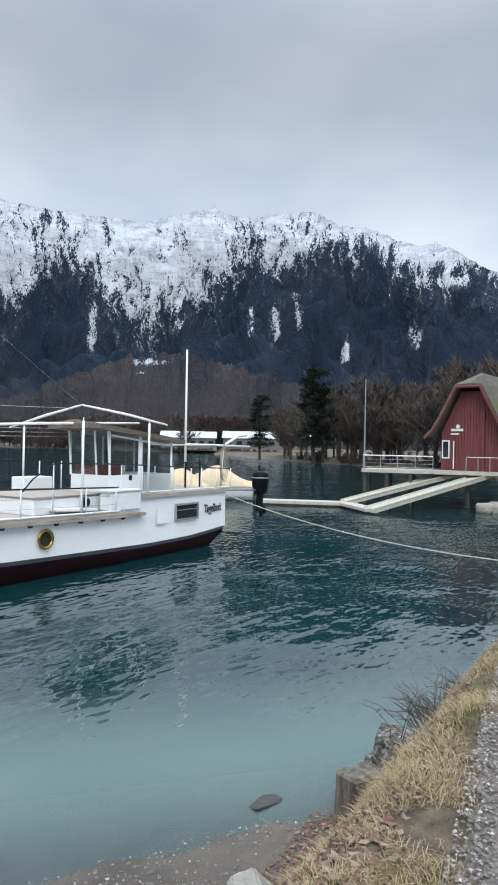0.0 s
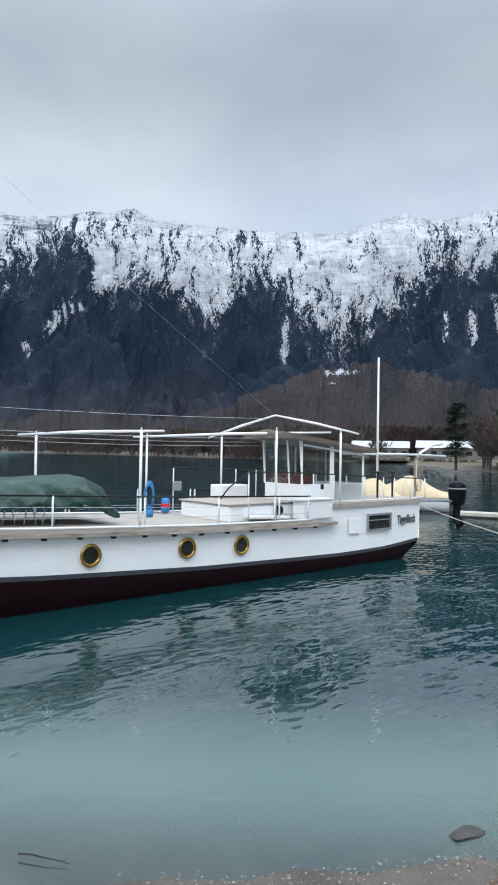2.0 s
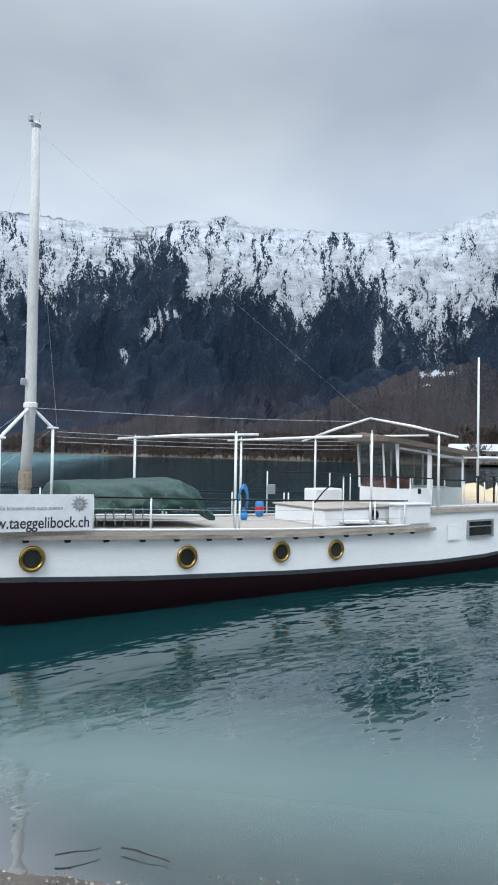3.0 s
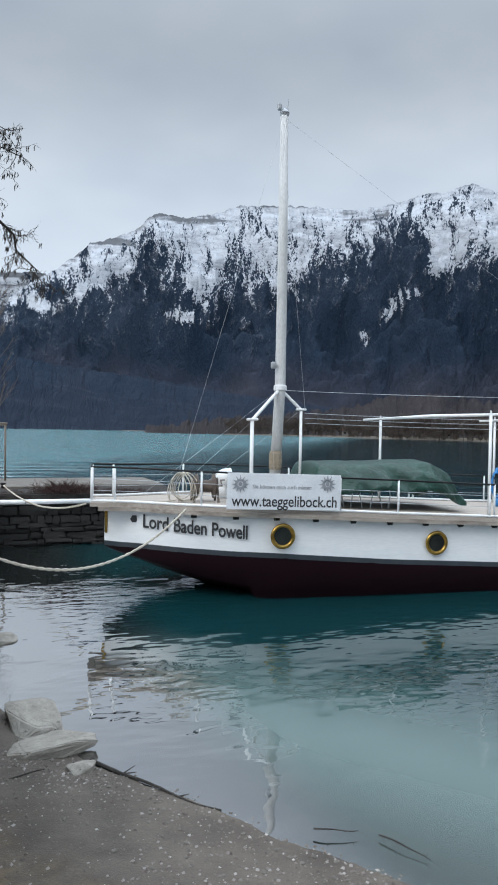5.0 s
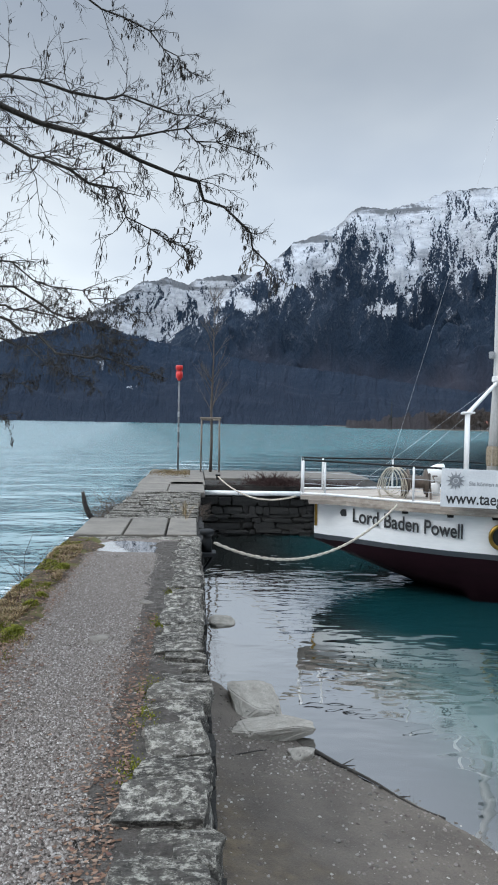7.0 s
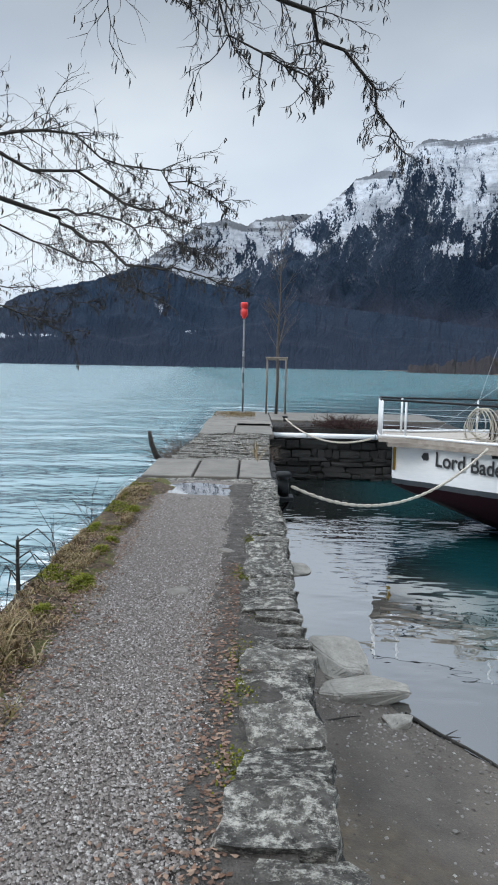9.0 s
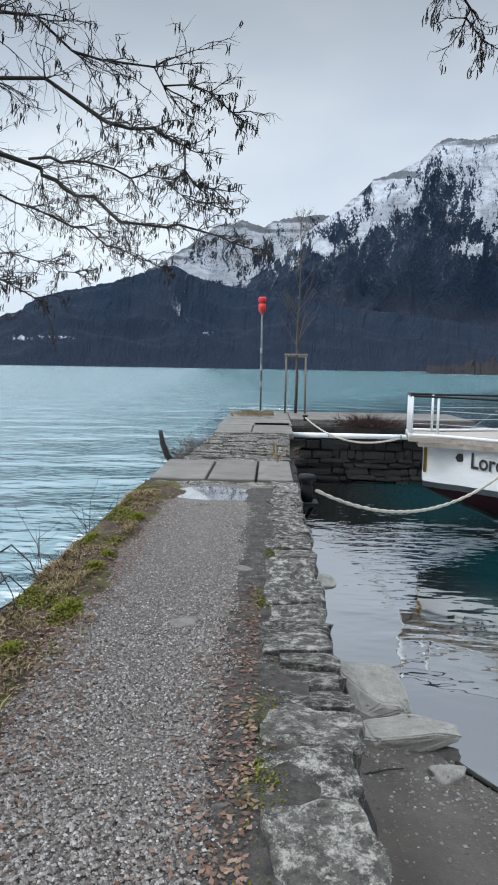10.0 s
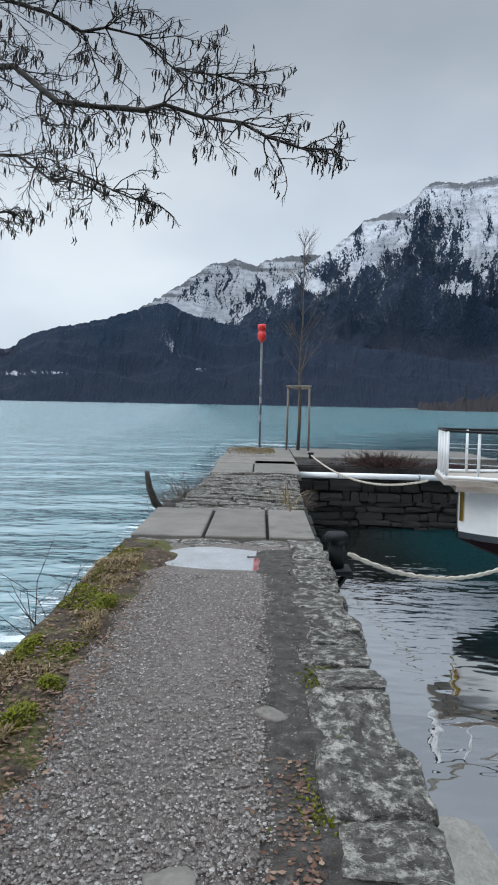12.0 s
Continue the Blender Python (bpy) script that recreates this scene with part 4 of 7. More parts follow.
# ---- pier furniture ----
def beacon():
    ob = thing("harbour_beacon", "red harbour light on a banded grey pole", "beacon", pose(2.33, 30.2, 0.02))
    part("pole", tube((0, 0, 0), (0, 0, 3.55), 0.036, 12), POLEGREY, ob, "", True)
    for z in (0.9, 1.5, 2.1):
        part("pole_band", lathe(bmesh.new(), [(0.037, z), (0.040, z), (0.040, z + 0.2), (0.037, z + 0.2)], 12), STEEL, ob, "pale reflective band")
    part("lamp_housing", lathe(bmesh.new(), [(0.0, 3.5), (0.05, 3.5), (0.07, 3.54), (0.135, 3.64), (0.135, 3.84), (0.10, 3.86), (0.10, 3.89), (0.135, 3.91), (0.14, 4.05), (0.11, 4.1), (0, 4.1)], 18), REDLAMP, ob, "red enamelled lantern", True)
    part("base_plate", lathe(bmesh.new(), [(0, 0), (0.13, 0), (0.13, 0.02), (0, 0.02)], 12), STEEL, ob)


def twig_tree(ob, name, trunk_pts, trunk_r, mat, limbs, seed, height, spread):
    r = random.Random(seed)
    part("trunk", ring_tube(bmesh.new(), trunk_pts, trunk_r, 9), mat, ob, "", True)
    bm = bmesh.new()
    top = Vector(trunk_pts[-1])
    for k in range(limbs):
        f = r.uniform(0.35, 1.0)
        base = Vector(trunk_pts[0]).lerp(top, f)
        a = r.uniform(0, 2 * math.pi)
        ln = spread * (1.2 - 0.7 * f) * r.uniform(0.6, 1.1)
        d = Vector((math.cos(a) * 0.75, math.sin(a) * 0.75, 1.0)).normalized()
        pts = [base + d * ln * t + Vector((0, 0, 0.12 * ln * t * t)) for t in (0, 0.35, 0.7, 1)]
        ring_tube(bm, pts, [0.012, 0.009, 0.006, 0.003], 4, False)
        for _ in range(6):
            t = r.uniform(0.3, 0.95)
            p = base + d * ln * t
            e = (d + Vector((r.uniform(-1, 1), r.uniform(-1, 1), r.uniform(-0.1, 0.9))) * 0.8).normalized()
            ring_tube(bm, [p, p + e * ln * 0.25, p + e * ln * 0.45 + Vector((0, 0, 0.04))], [0.004, 0.003, 0.002], 3, False)
    part("crown", bm, mat, ob, "bare winter twigs")


TWIGBROWN = material("grey_twig_bark", (0.060, 0.050, 0.044), (0.115, 0.095, 0.080), 9, 0.9, 0.2)
STAKEWOOD = material("debarked_stake", (0.12, 0.10, 0.085), (0.22, 0.19, 0.155), 4, 0.85, 0.3, 40, stretch=(3, 3, 0.4))
beacon()
young = thing("young_tree", "slender bare young tree tied between stakes", "tree", pose(3.58, 29.6, 0.02))
twig_tree(young, "young", [(0, 0, 0), (0.03, 0, 1.2), (0.0, 0.02, 2.6), (0.06, 0, 4.2), (0.05, 0, 6.6)], [0.06, 0.05, 0.042, 0.026, 0.005], TWIGBROWN, 40, 4, 5.6, 1.4)
stakes = thing("tree_stakes", "three wooden stakes with crossbars holding the young tree", "tree support", pose(3.58, 29.6, 0.02))
for x, y in ((-0.37, 0.12), (0.33, -0.1), (0.02, 0.36)):
    part("stake", tube((x, y, -0.02), (x * 0.96, y * 0.96, 2.1), 0.035, 9), STAKEWOOD, stakes, "", True)
part("crossbar", tube((-0.42, 0.1, 2.06), (0.38, -0.12, 2.06), 0.035, 8), STAKEWOOD, stakes)
part("crossbar", tube((-0.38, 0.12, 2.0), (0.05, 0.38, 2.0), 0.03, 8), STAKEWOOD, stakes)
part("crossbar", tube((0.36, -0.1, 2.0), (0.03, 0.38, 2.0), 0.03, 8), STAKEWOOD, stakes)

bollard = thing("bollard", "dark iron mooring bollard on a bracket over the water", "bollard", pose(3.16, 14.55, -0.02))
part("bracket", boxed((-0.02, 0, -0.16), (0.34, 0.3, 0.06), bevel=0.01), BLACK, bollard)
part("brace", ring_tube(bmesh.new(), [(-0.12, 0, -0.55), (0.12, 0, -0.18)], 0.035, 6), BLACK, bollard)
part("post", lathe(bmesh.new(), [(0, -0.14), (0.085, -0.14), (0.085, 0.05), (0.07, 0.08), (0.075, 0.13), (0.115, 0.15), (0.12, 0.19), (0.10, 0.225), (0, 0.235)], 16), BLACK, bollard, "", True)


def rope(name, pts, rad, label, mat=ROPE):
    """Two twisted strands make the lay of the rope."""
    ob = thing(name, label, "rope")
    total = sum((Vector(b) - Vector(a)).length for a, b in zip(pts, pts[1:]))
    n = min(220, max(20, int(total / 0.06)))
    dense = []
    for i in range(n + 1):
        f = i / n * (len(pts) - 1)
        k = min(int(f), len(pts) - 2)
        dense.append(Vector(pts[k]).lerp(Vector(pts[k + 1]), f - k))
    for s in range(2):
        tw = []
        for i, p in enumerate(dense):
            a = i * 1.1 + s * math.pi
            tw.append(p + Vector((0.35 * math.cos(a), 0.35 * math.cos(a) * 0.5, math.sin(a))) * rad * 0.45)
        part("strand", ring_tube(bmesh.new(), tw, rad * 0.62, 5), mat, ob, "", True)
    return ob


rope("mooring_rope", sag((3.28, 14.5, 0.0), (7.05, 17.05, 0.32), 0.62, 18), 0.028, "pale mooring rope hanging from the bollard to the bow")
rope("mooring_rope", sag((3.75, 26.2, 0.12), (5.45, 20.1, 0.15), 0.35, 14), 0.026, "pale mooring rope sagging from the pier head to the bow")
rope("stern_line", sag((25.75, 14.4, 0.15), (22.3, 3.0, -0.98), 0.4, 20), 0.02, "long pale stern line running to the bank")
part_ring = thing("mooring_ring", "small iron mooring cleat on the pier head", "cleat", pose(3.75, 26.25, 0.02))
part("cleat", lathe(bmesh.new(), [(0, 0), (0.06, 0), (0.05, 0.1), (0.09, 0.13), (0.08, 0.17), (0, 0.17)], 12), BLACK, part_ring)


# ---- rocks on the beach ----
def rock(name, c, size, rz, label, mat, seed, ry=0.0, rx=0.0, cuts=5):
    bm = bmesh.new()
    bmesh.ops.create_cube(bm, size=1.0)
    bmesh.ops.subdivide_edges(bm, edges=list(bm.edges), cuts=cuts, use_grid_fill=True)
    for v in bm.verts:
        q = v.co.copy()
        sph = q.normalized() * 0.62
        v.co = q.lerp(sph, 0.42)
        v.co += q.normalized() * (0.13 * noise.noise(q * 1.9 + Vector((seed, 0, 0))) + 0.05 * noise.noise(q * 4.5 + Vector((0, seed, 0))))
    return single(name, bm, mat, label, "rock", smooth_faces=True, m=pose(*c, rx, ry, rz) @ Matrix.Diagonal((*size, 1)))


def cut_rock(name, c, size, rz, label, mat, seed, ry=0.0, rx=0.0, points=26):
    """A broken angular stone: the hull of random points, its edges worn."""
    r = random.Random(seed)
    bm = bmesh.new()
    for _ in range(points):
        p = Vector((r.gauss(0, 1), r.gauss(0, 1), r.gauss(0, 1)))
        p /= max(abs(q) for q in p)
        bm.verts.new(Vector((p.x * r.uniform(0.8, 1), p.y * r.uniform(0.8, 1), p.z * r.uniform(0.85, 1))) * 0.5)
    hull = bmesh.ops.convex_hull(bm, input=bm.verts)
    bmesh.ops.delete(bm, geom=[g for g in hull["geom_interior"] if isinstance(g, bmesh.types.BMVert)], context="VERTS")
    bmesh.ops.dissolve_limit(bm, angle_limit=radians(9), verts=bm.verts, edges=bm.edges)
    bmesh.ops.bevel(bm, geom=list(bm.edges), offset=0.035, segments=2, affect="EDGES")
    bmesh.ops.triangulate(bm, faces=bm.faces)
    bmesh.ops.subdivide_edges(bm, edges=[e for e in bm.edges if e.calc_length() > 0.15], cuts=2)
    for v in bm.verts:
        v.co += v.co.normalized() * (0.035 * noise.noise(v.co * 4 + Vector((seed, 0, 0))) + 0.02 * noise.noise(v.co * 11))
    return single(name, bm, mat, label, "rock", m=pose(*c, rx, ry, rz) @ Matrix.Diagonal((*size, 1)))


PALEROCK = material("pale_beach_rock", (0.21, 0.195, 0.17), (0.36, 0.335, 0.295), 4, 0.85, 0.22, 35, dist=0.02, stain=(0.08, 0.075, 0.068), stain_at=0.64, stain_scale=5)
WETROCK = material("wet_dark_rock", (0.025, 0.023, 0.020), (0.07, 0.065, 0.058), 5, 0.45, 0.5, 30)
cut_rock("beach_rock", (3.75, 12.1, -1.57), (0.62, 0.95, 0.2), 8, "flat pale slab of rock lying in the shallows", PALEROCK, 3, 0, 4, 70)
cut_rock("beach_rock", (3.86, 11.22, -1.54), (1.0, 0.36, 0.26), 16, "long pale rock lying on the wet sand", PALEROCK, 11, 0, 0, 60)
cut_rock("beach_rock", (4.12, 10.75, -1.58), (0.32, 0.22, 0.16), 30, "small pale stone on the wet sand", PALEROCK, 17)
cut_rock("beach_rock", (3.48, 15.7, -1.64), (0.5, 0.5, 0.16), 0, "pale rock awash at the foot of the wall", PALEROCK, 23)
cut_rock("beach_rock", (3.35, 9.0, -1.42), (0.32, 0.42, 0.1), 15, "flat stone lying by the wall", PALEROCK, 31)
cut_rock("beach_rock", (3.55, 8.8, -1.42), (0.3, 0.25, 0.1), -20, "flat stone lying by the wall", PALEROCK, 37)
cut_rock("beach_rock", (9.5, 5.9, -1.65), (0.40, 0.2, 0.08), -25, "dark wet stone in the shallow water", WETROCK, 41)
cut_rock("bank_rock", (7.75, 5.28, -1.42), (0.5, 0.45, 0.34), 10, "pale rough stone at the foot of the bank", PALEROCK, 43)
for k, (x, y, z, sx) in enumerate(((10.46, 4.78, -1.25, 0.45), (10.3, 4.86, -1.55, 0.5), (10.7, 4.7, -1.4, 0.5), (10.05, 4.9, -1.6, 0.4))):
    rock("bank_rock", (x, y, z), (sx, 0.42, 0.36), 20 * k, "lichen-spotted rock set in the bank", STONE, 50 + 7 * k)
STUMPWOOD = material("wet_grey_timber", (0.045, 0.038, 0.03), (0.20, 0.175, 0.145), 5, 0.85, 0.5, 40, stretch=(3, 3, 0.5))
stump = single("timber_post", boxed((0, 0, 0.05), (0.42, 0.3, 0.68), bevel=0.03), STUMPWOOD, "weathered square timber post standing at the waterline", "post", m=pose(9.70, 4.98, -1.60, 0, 2, -30))
DARKPEB = material("grey_pebbles", (0.09, 0.082, 0.072), (0.20, 0.185, 0.165), 9, 0.85, 0.3)
# small stones and sticks on the beach
bm = bmesh.new()
for k in range(1300):
    x = rnd.uniform(3.1, 9.5)
    yb = lerp_list(x, SHORE)
    y = yb - abs(rnd.gauss(0, 1.3)) + 0.25
    if y < lerp_list(x, BANK) - 0.3:
        continue
    s = rnd.choice((0.006, 0.008, 0.01, 0.013, 0.022)) * rnd.uniform(0.7, 1.3)
    bmesh.ops.create_icosphere(bm, subdivisions=1, radius=s, matrix=pose(x, y, ground_z(x, y) + s * 0.2, 0, 0, rnd.uniform(0, 180)) @ Matrix.Diagonal((1, rnd.uniform(0.6, 1), 0.55, 1)))
single("beach_pebbles", bm, DARKPEB, "scattered small pale pebbles on the sand", "pebbles", kind="stuff")


def stick(c, rz, ln, rad, seed, label, twigs=4):
    r = random.Random(seed)
    ob = thing("driftwood_stick", label, "driftwood", pose(*c, 0, 0, rz))
    pts = [(ln * t - ln / 2, 0.05 * ln * math.sin(3 * t + seed) + 0.012 * ln * math.sin(11 * t + seed), rad + 0.008 * math.sin(5 * t)) for t in np.linspace(0, 1, 8)]
    part("stem", ring_tube(bmesh.new(), pts, [rad * (1 - 0.6 * i / 7) for i in range(8)], 6), BARK, ob)
    for k in range(twigs):
        p = Vector(pts[r.randint(2, 6)])
        e = Vector((r.uniform(0.2, 1), r.choice((-1, 1)) * r.uniform(0.3, 1), r.uniform(0.0, 0.25))) * ln * r.uniform(0.05, 0.13)
        part("twig", ring_tube(bmesh.new(), [p, p + e * 0.6, p + e], [rad * 0.5, rad * 0.35, rad * 0.15], 4), BARK, ob)


stick((4.75, 10.3, ground_z(4.75, 10.3)), -48, 1.7, 0.02, 2, "dark stranded branch along the waterline")
stick((6.55, 8.5, -1.62), -70, 0.5, 0.009, 5, "forked pale twig lying in the shallows", 6)
stick((6.1, 8.9, -1.60), -20, 0.4, 0.008, 9, "thin twig lying in the shallows", 5)
stick((3.5, 10.5, ground_z(3.5, 10.5)), 20, 0.5, 0.012, 12, "short dark stick on the sand")


# ---- boat: rails, canopy, wheelhouse, gear ----
def text_mesh(body, size, depth=0.002, weight=0.012):
    cu = bpy.data.curves.new("lettering", "FONT")
    cu.body, cu.size, cu.extrude, cu.offset, cu.align_x, cu.align_y = body, size, depth, weight, "LEFT", "BOTTOM_BASELINE"
    tmp = bpy.data.objects.new("lettering_tmp", cu)
    scene.collection.objects.link(tmp)
    me = bpy.data.meshes.new_from_object(tmp.evaluated_get(bpy.context.evaluated_depsgraph_get()))
    bpy.data.objects.remove(tmp)
    return me


def lettering(body, parent, u0, u1, y, z, height, mat, slope=0.0, name="lettering", skew=0.0):
    me = text_mesh(body, 1.0)
    xs = [v.co.x for v in me.vertices]
    w = max(xs) - min(xs)
    me.materials.clear()
    me.materials.append(mat)
    ob = new(name, me)
    ob.parent = parent
    ob.matrix_basis = pose(u0, y, z, 90, slope, skew) @ Matrix.Diagonal(((u1 - u0) / w, height / 0.72, 1, 1))
    return ob


def post_deck(u):
    return lerp_list(u, [(2.5, 0.34), (5, 0.32), (6.5, 0.30), (9, 0.18), (13, 0.02), (17.4, -0.06)])


def rail_top(u):
    return lerp_list(u, [(2.4, 1.12), (5, 1.08), (9, 0.94), (11.3, 0.84), (17.2, 0.68)])


def edge_v(u, side):
    h = lerp_list(u, [(2.45, 0.62), (3.0, 0.66), (3.6, 0.95), (4.4, 1.42), (5.4, 1.8), (6.6, 2.0), (16, 2.05), (23.2, 1.9)])
    return 1.9 + side * h


for side in (-1, 1):
    rail = part("rail", ring_tube(bmesh.new(), [(u, edge_v(u, side), rail_top(u)) for u in np.linspace(2.45, 17.2, 34)], 0.022, 8), BLACK, BOAT, "black rail cap", True)
    for f in (0.33, 0.66):
        part("rail_wire", ring_tube(bmesh.new(), [(u, edge_v(u, side), post_deck(u) + f * (rail_top(u) - post_deck(u))) for u in np.linspace(2.45, 17.2, 34)], 0.006, 4), STEEL, rail)
    part("toe_rail", ring_tube(bmesh.new(), [(u, edge_v(u, side), post_deck(u) + 0.035) for u in np.linspace(2.45, 17.3, 34)], 0.032, 6), RAILW, BOAT, "white toe rail", True)
    for u in (2.47, 2.95, 4.74, 7.7, 9.06, 11.3, 11.42, 13.7, 15.72, 15.9, 17.1):
        part("rail_post", tube((u, edge_v(u, side), post_deck(u)), (u, edge_v(u, side), rail_top(u)), 0.024, 8), RAILW, BOAT, "white rail post", True)
for v in (1.5, 1.9, 2.3):
    part("rail_post", tube((2.45, v, 0.32), (2.45, v, 1.12), 0.024, 8), RAILW, BOAT, "white rail post", True)
part("rail", tube((2.45, 1.28, 1.12), (2.45, 2.52, 1.12), 0.022), BLACK, BOAT, "black rail cap")
part("toe_rail", tube((2.45, 1.28, 0.36), (2.45, 2.52, 0.36), 0.032), RAILW, BOAT, "white toe rail")
# bow fender board, a pale prow plate
part("prow_plate", boxed((2.82, 1.9, -0.2), (0.12, 0.18, 0.74), bevel=0.03), WHITE, BOAT, "white stem plate")
for v in (1.72, 2.08):
    part("prow_stripe", boxed((2.78, v, -0.15), (0.06, 0.05, 0.5), bevel=0.015), BRASS, BOAT, "yellow rubbing strip")
# mast with spreader frame and stays
mast = part("mast", ring_tube(bmesh.new(), [(6.74, 1.9, 0.25), (6.86, 1.9, 3.03), (6.86, 1.9, 6.0), (6.84, 1.9, 9.55)], [0.135, 0.13, 0.12, 0.095], 16), MASTW, BOAT, "tall white mast", True)
part("mast_cap", lathe(bmesh.new(), [(0, 9.52), (0.1, 9.54), (0.12, 9.62), (0.06, 9.70), (0, 9.70)], 12, "Z", (6.84, 1.9, 0)), STEEL, mast)
part("anchor_light", boxed((6.72, 1.9, 9.75), (0.1, 0.1, 0.16), bevel=0.02), STEEL, mast)
part("aerial", tube((6.92, 1.9, 9.6), (6.93, 1.9, 9.95), 0.008, 5), STEEL, mast)
part("mast_lamp", boxed((6.66, 1.8, 3.55), (0.12, 0.12, 0.16), bevel=0.02), STEEL, mast)
part("mast_collar", lathe(bmesh.new(), [(0.13, 2.95), (0.16, 2.97), (0.16, 3.07), (0.13, 3.09)], 14, "Z", (6.86, 1.9, 0)), RAILW, mast)
part("cleat_rope", lathe(bmesh.new(), [(0.14, 1.05), (0.155, 1.1), (0.16, 1.25), (0.155, 1.42), (0.14, 1.5)], 10, "Z", (6.76, 1.85, 0)), HOSE, mast, "coil of rope on the mast")
for (u, v, z) in ((5.98, 1.0, 2.22), (7.4, 1.9, 2.5), (6.4, 2.9, 2.24)):
    g = part("gantry_post", tube((u, v, 0.3), (u, v, z), 0.035, 10), RAILW, BOAT, "white gantry post", True)
    part("gantry_arm", ring_tube(bmesh.new(), [(6.86, 1.9, 3.0), (u, v, z)], 0.038, 8), RAILW, g)
    part("gantry_cap", boxed((u, v, z + 0.01), (0.26, 0.1, 0.05), bevel=0.015), RAILW, g)
for a, b in (((6.84, 1.9, 9.5), (4.3, 1.9, 0.45)), ((6.84, 1.9, 9.5), (17.6, 1.9, 3.15)), ((6.8, 1.9, 9.4), (7.5, 1.9, 2.5)), ((6.84, 1.9, 9.5), (6.2, 0.0, 0.4)),
             ((6.86, 1.9, 3.0), (3.6, 1.6, 0.5)), ((6.0, 1.0, 2.22), (4.2, 1.5, 0.5)), ((7.4, 1.9, 2.5), (4.9, 1.9, 0.6))):
    part("stay", ring_tube(bmesh.new(), sag(a, b, 0.02, 6), 0.0028, 4), STEEL, mast, "thin steel stay")
# canopy frame without its awning
CAN = [(11.33, -0.05, 0.05, 2.43), (10.35, 3.85, 0.15, 2.36), (13.95, 3.85, 0.0, 2.4), (15.84, -0.05, -0.08, 2.6), (16.85, 3.75, 0.3, 2.45), (18.6, -0.05, 0.4, 2.62)]
for u, v, z0, z1 in CAN:
    c = part("canopy_post", tube((u, v, z0), (u, v, z1), 0.035, 10), RAILW, BOAT, "white canopy post", True)
    part("post_finial", tube((u, v, z1), (u, v, z1 + 0.1), 0.018, 6), RAILW, c)
for a, b in (((9.9, 4.0, 2.34), (11.75, -0.4, 2.45)), ((13.6, 4.1, 2.38), (18.2, 0.0, 2.62)), ((16.4, 3.9, 2.42), (17.6, 1.9, 3.18)), ((17.6, 1.9, 3.18), (19.3, -0.2, 2.6))):
    mid = Vector(a).lerp(Vector(b), 0.5) + Vector((0, 0, 0.03))
    part("canopy_bar", ring_tube(bmesh.new(), [a, mid, b], [0.03, 0.045, 0.03], 8), RAILW, BOAT, "white canopy bar", True)
for z, u0 in ((2.96, 7.0), (2.42, 7.5), (2.30, 7.5), (2.18, 7.5)):
    part("awning_wire", ring_tube(bmesh.new(), sag((u0, 1.9, z), (17.2, 1.9, z + 0.1 if z > 2.6 else z), 0.06, 10), 0.006, 4), STEEL, BOAT, "thin awning wire")
# banner on the rail
CANVAS = material("white_banner_fabric", (0.62, 0.65, 0.68), (0.72, 0.75, 0.78), 2.5, 0.6, 0.15, 30)
INK = material("dark_print", (0.02, 0.022, 0.025), (0.035, 0.037, 0.04), 8, 0.6, 0)
GREYINK = material("grey_print", (0.25, 0.27, 0.3), (0.3, 0.32, 0.34), 8, 0.6, 0)
banner = part("banner", boxed((6.42, -0.22, 0.695), (2.48, 0.012, 0.76), bevel=0.003, ry=1.2), CANVAS, BOAT, "white advertising banner tied to the rail")
lettering("www.taeggelibock.ch", banner, 5.28, 7.58, -0.229, 0.41, 0.235, INK, 1.2)
lettering("Sie können mich auch mieten", banner, 5.72, 7.0, -0.229, 0.77, 0.085, GREYINK, 1.2)
for u in (5.46, 7.36):
    bm = bmesh.new()
    for k in range(12):
        a = 2 * math.pi * k / 12
        bmesh.ops.create_cone(bm, cap_ends=True, segments=3, radius1=0.026, radius2=0.003, depth=0.1, matrix=Matrix.Translation((u + 0.135 * math.cos(a), -0.231, 0.86 + 0.135 * math.sin(a))) @ pose(0, 0, 0, 0, 90 - math.degrees(a), 0))
    lathe(bm, [(0.06, 0), (0.115, 0)], 20, "Y", (u, -0.231, 0.86))
    lathe(bm, [(0.0, 0), (0.045, 0)], 12, "Y", (u, -0.232, 0.86))
    part("emblem", bm, GREYINK, banner, "dark sun-shaped printed emblem")
# names on the hull
def name_board(body, u0, u1, z, h, slope, y0, y1):
    me = text_mesh(body, 1.0, 0.004, 0.017)
    me.materials.clear()
    me.materials.append(INK)
    w = max(v.co.x for v in me.vertices)
    for v in me.vertices:
        f = v.co.x / w
        x, up, out = v.co.x, v.co.y, v.co.z
        v.co = (u0 + (u1 - u0) * f, lerp_list(u0 + (u1 - u0) * f, y0) - 0.012 - out, z + slope * f + up * h / 0.72)
    ob = new("boat_name", me)
    ob.parent = BOAT
    ob["label"] = "black blackletter-style boat name"
    for p in list(me.polygons):
        p.use_smooth = False
    return ob


HULL_Y = [(2.75, 1.78), (3.0, 1.48), (3.6, 1.05), (4.4, 0.58), (5.4, 0.22), (6.6, 0.02), (8.5, -0.01), (16, -0.01), (20, 0.03), (22, 0.09), (23.1, 0.15)]
name_board("Lord Baden Powell", 3.55, 5.72, -0.19, 0.30, -0.16, HULL_Y, 0)
name_board("Täggelibock", 21.72, 22.85, -0.42, 0.3, 0.02, HULL_Y, 0)
part("name_ornament", lathe(bmesh.new(), [(0, -0.01), (0.09, -0.01)], 6, "Y", (3.38, 1.19, -0.02)), INK, BOAT)
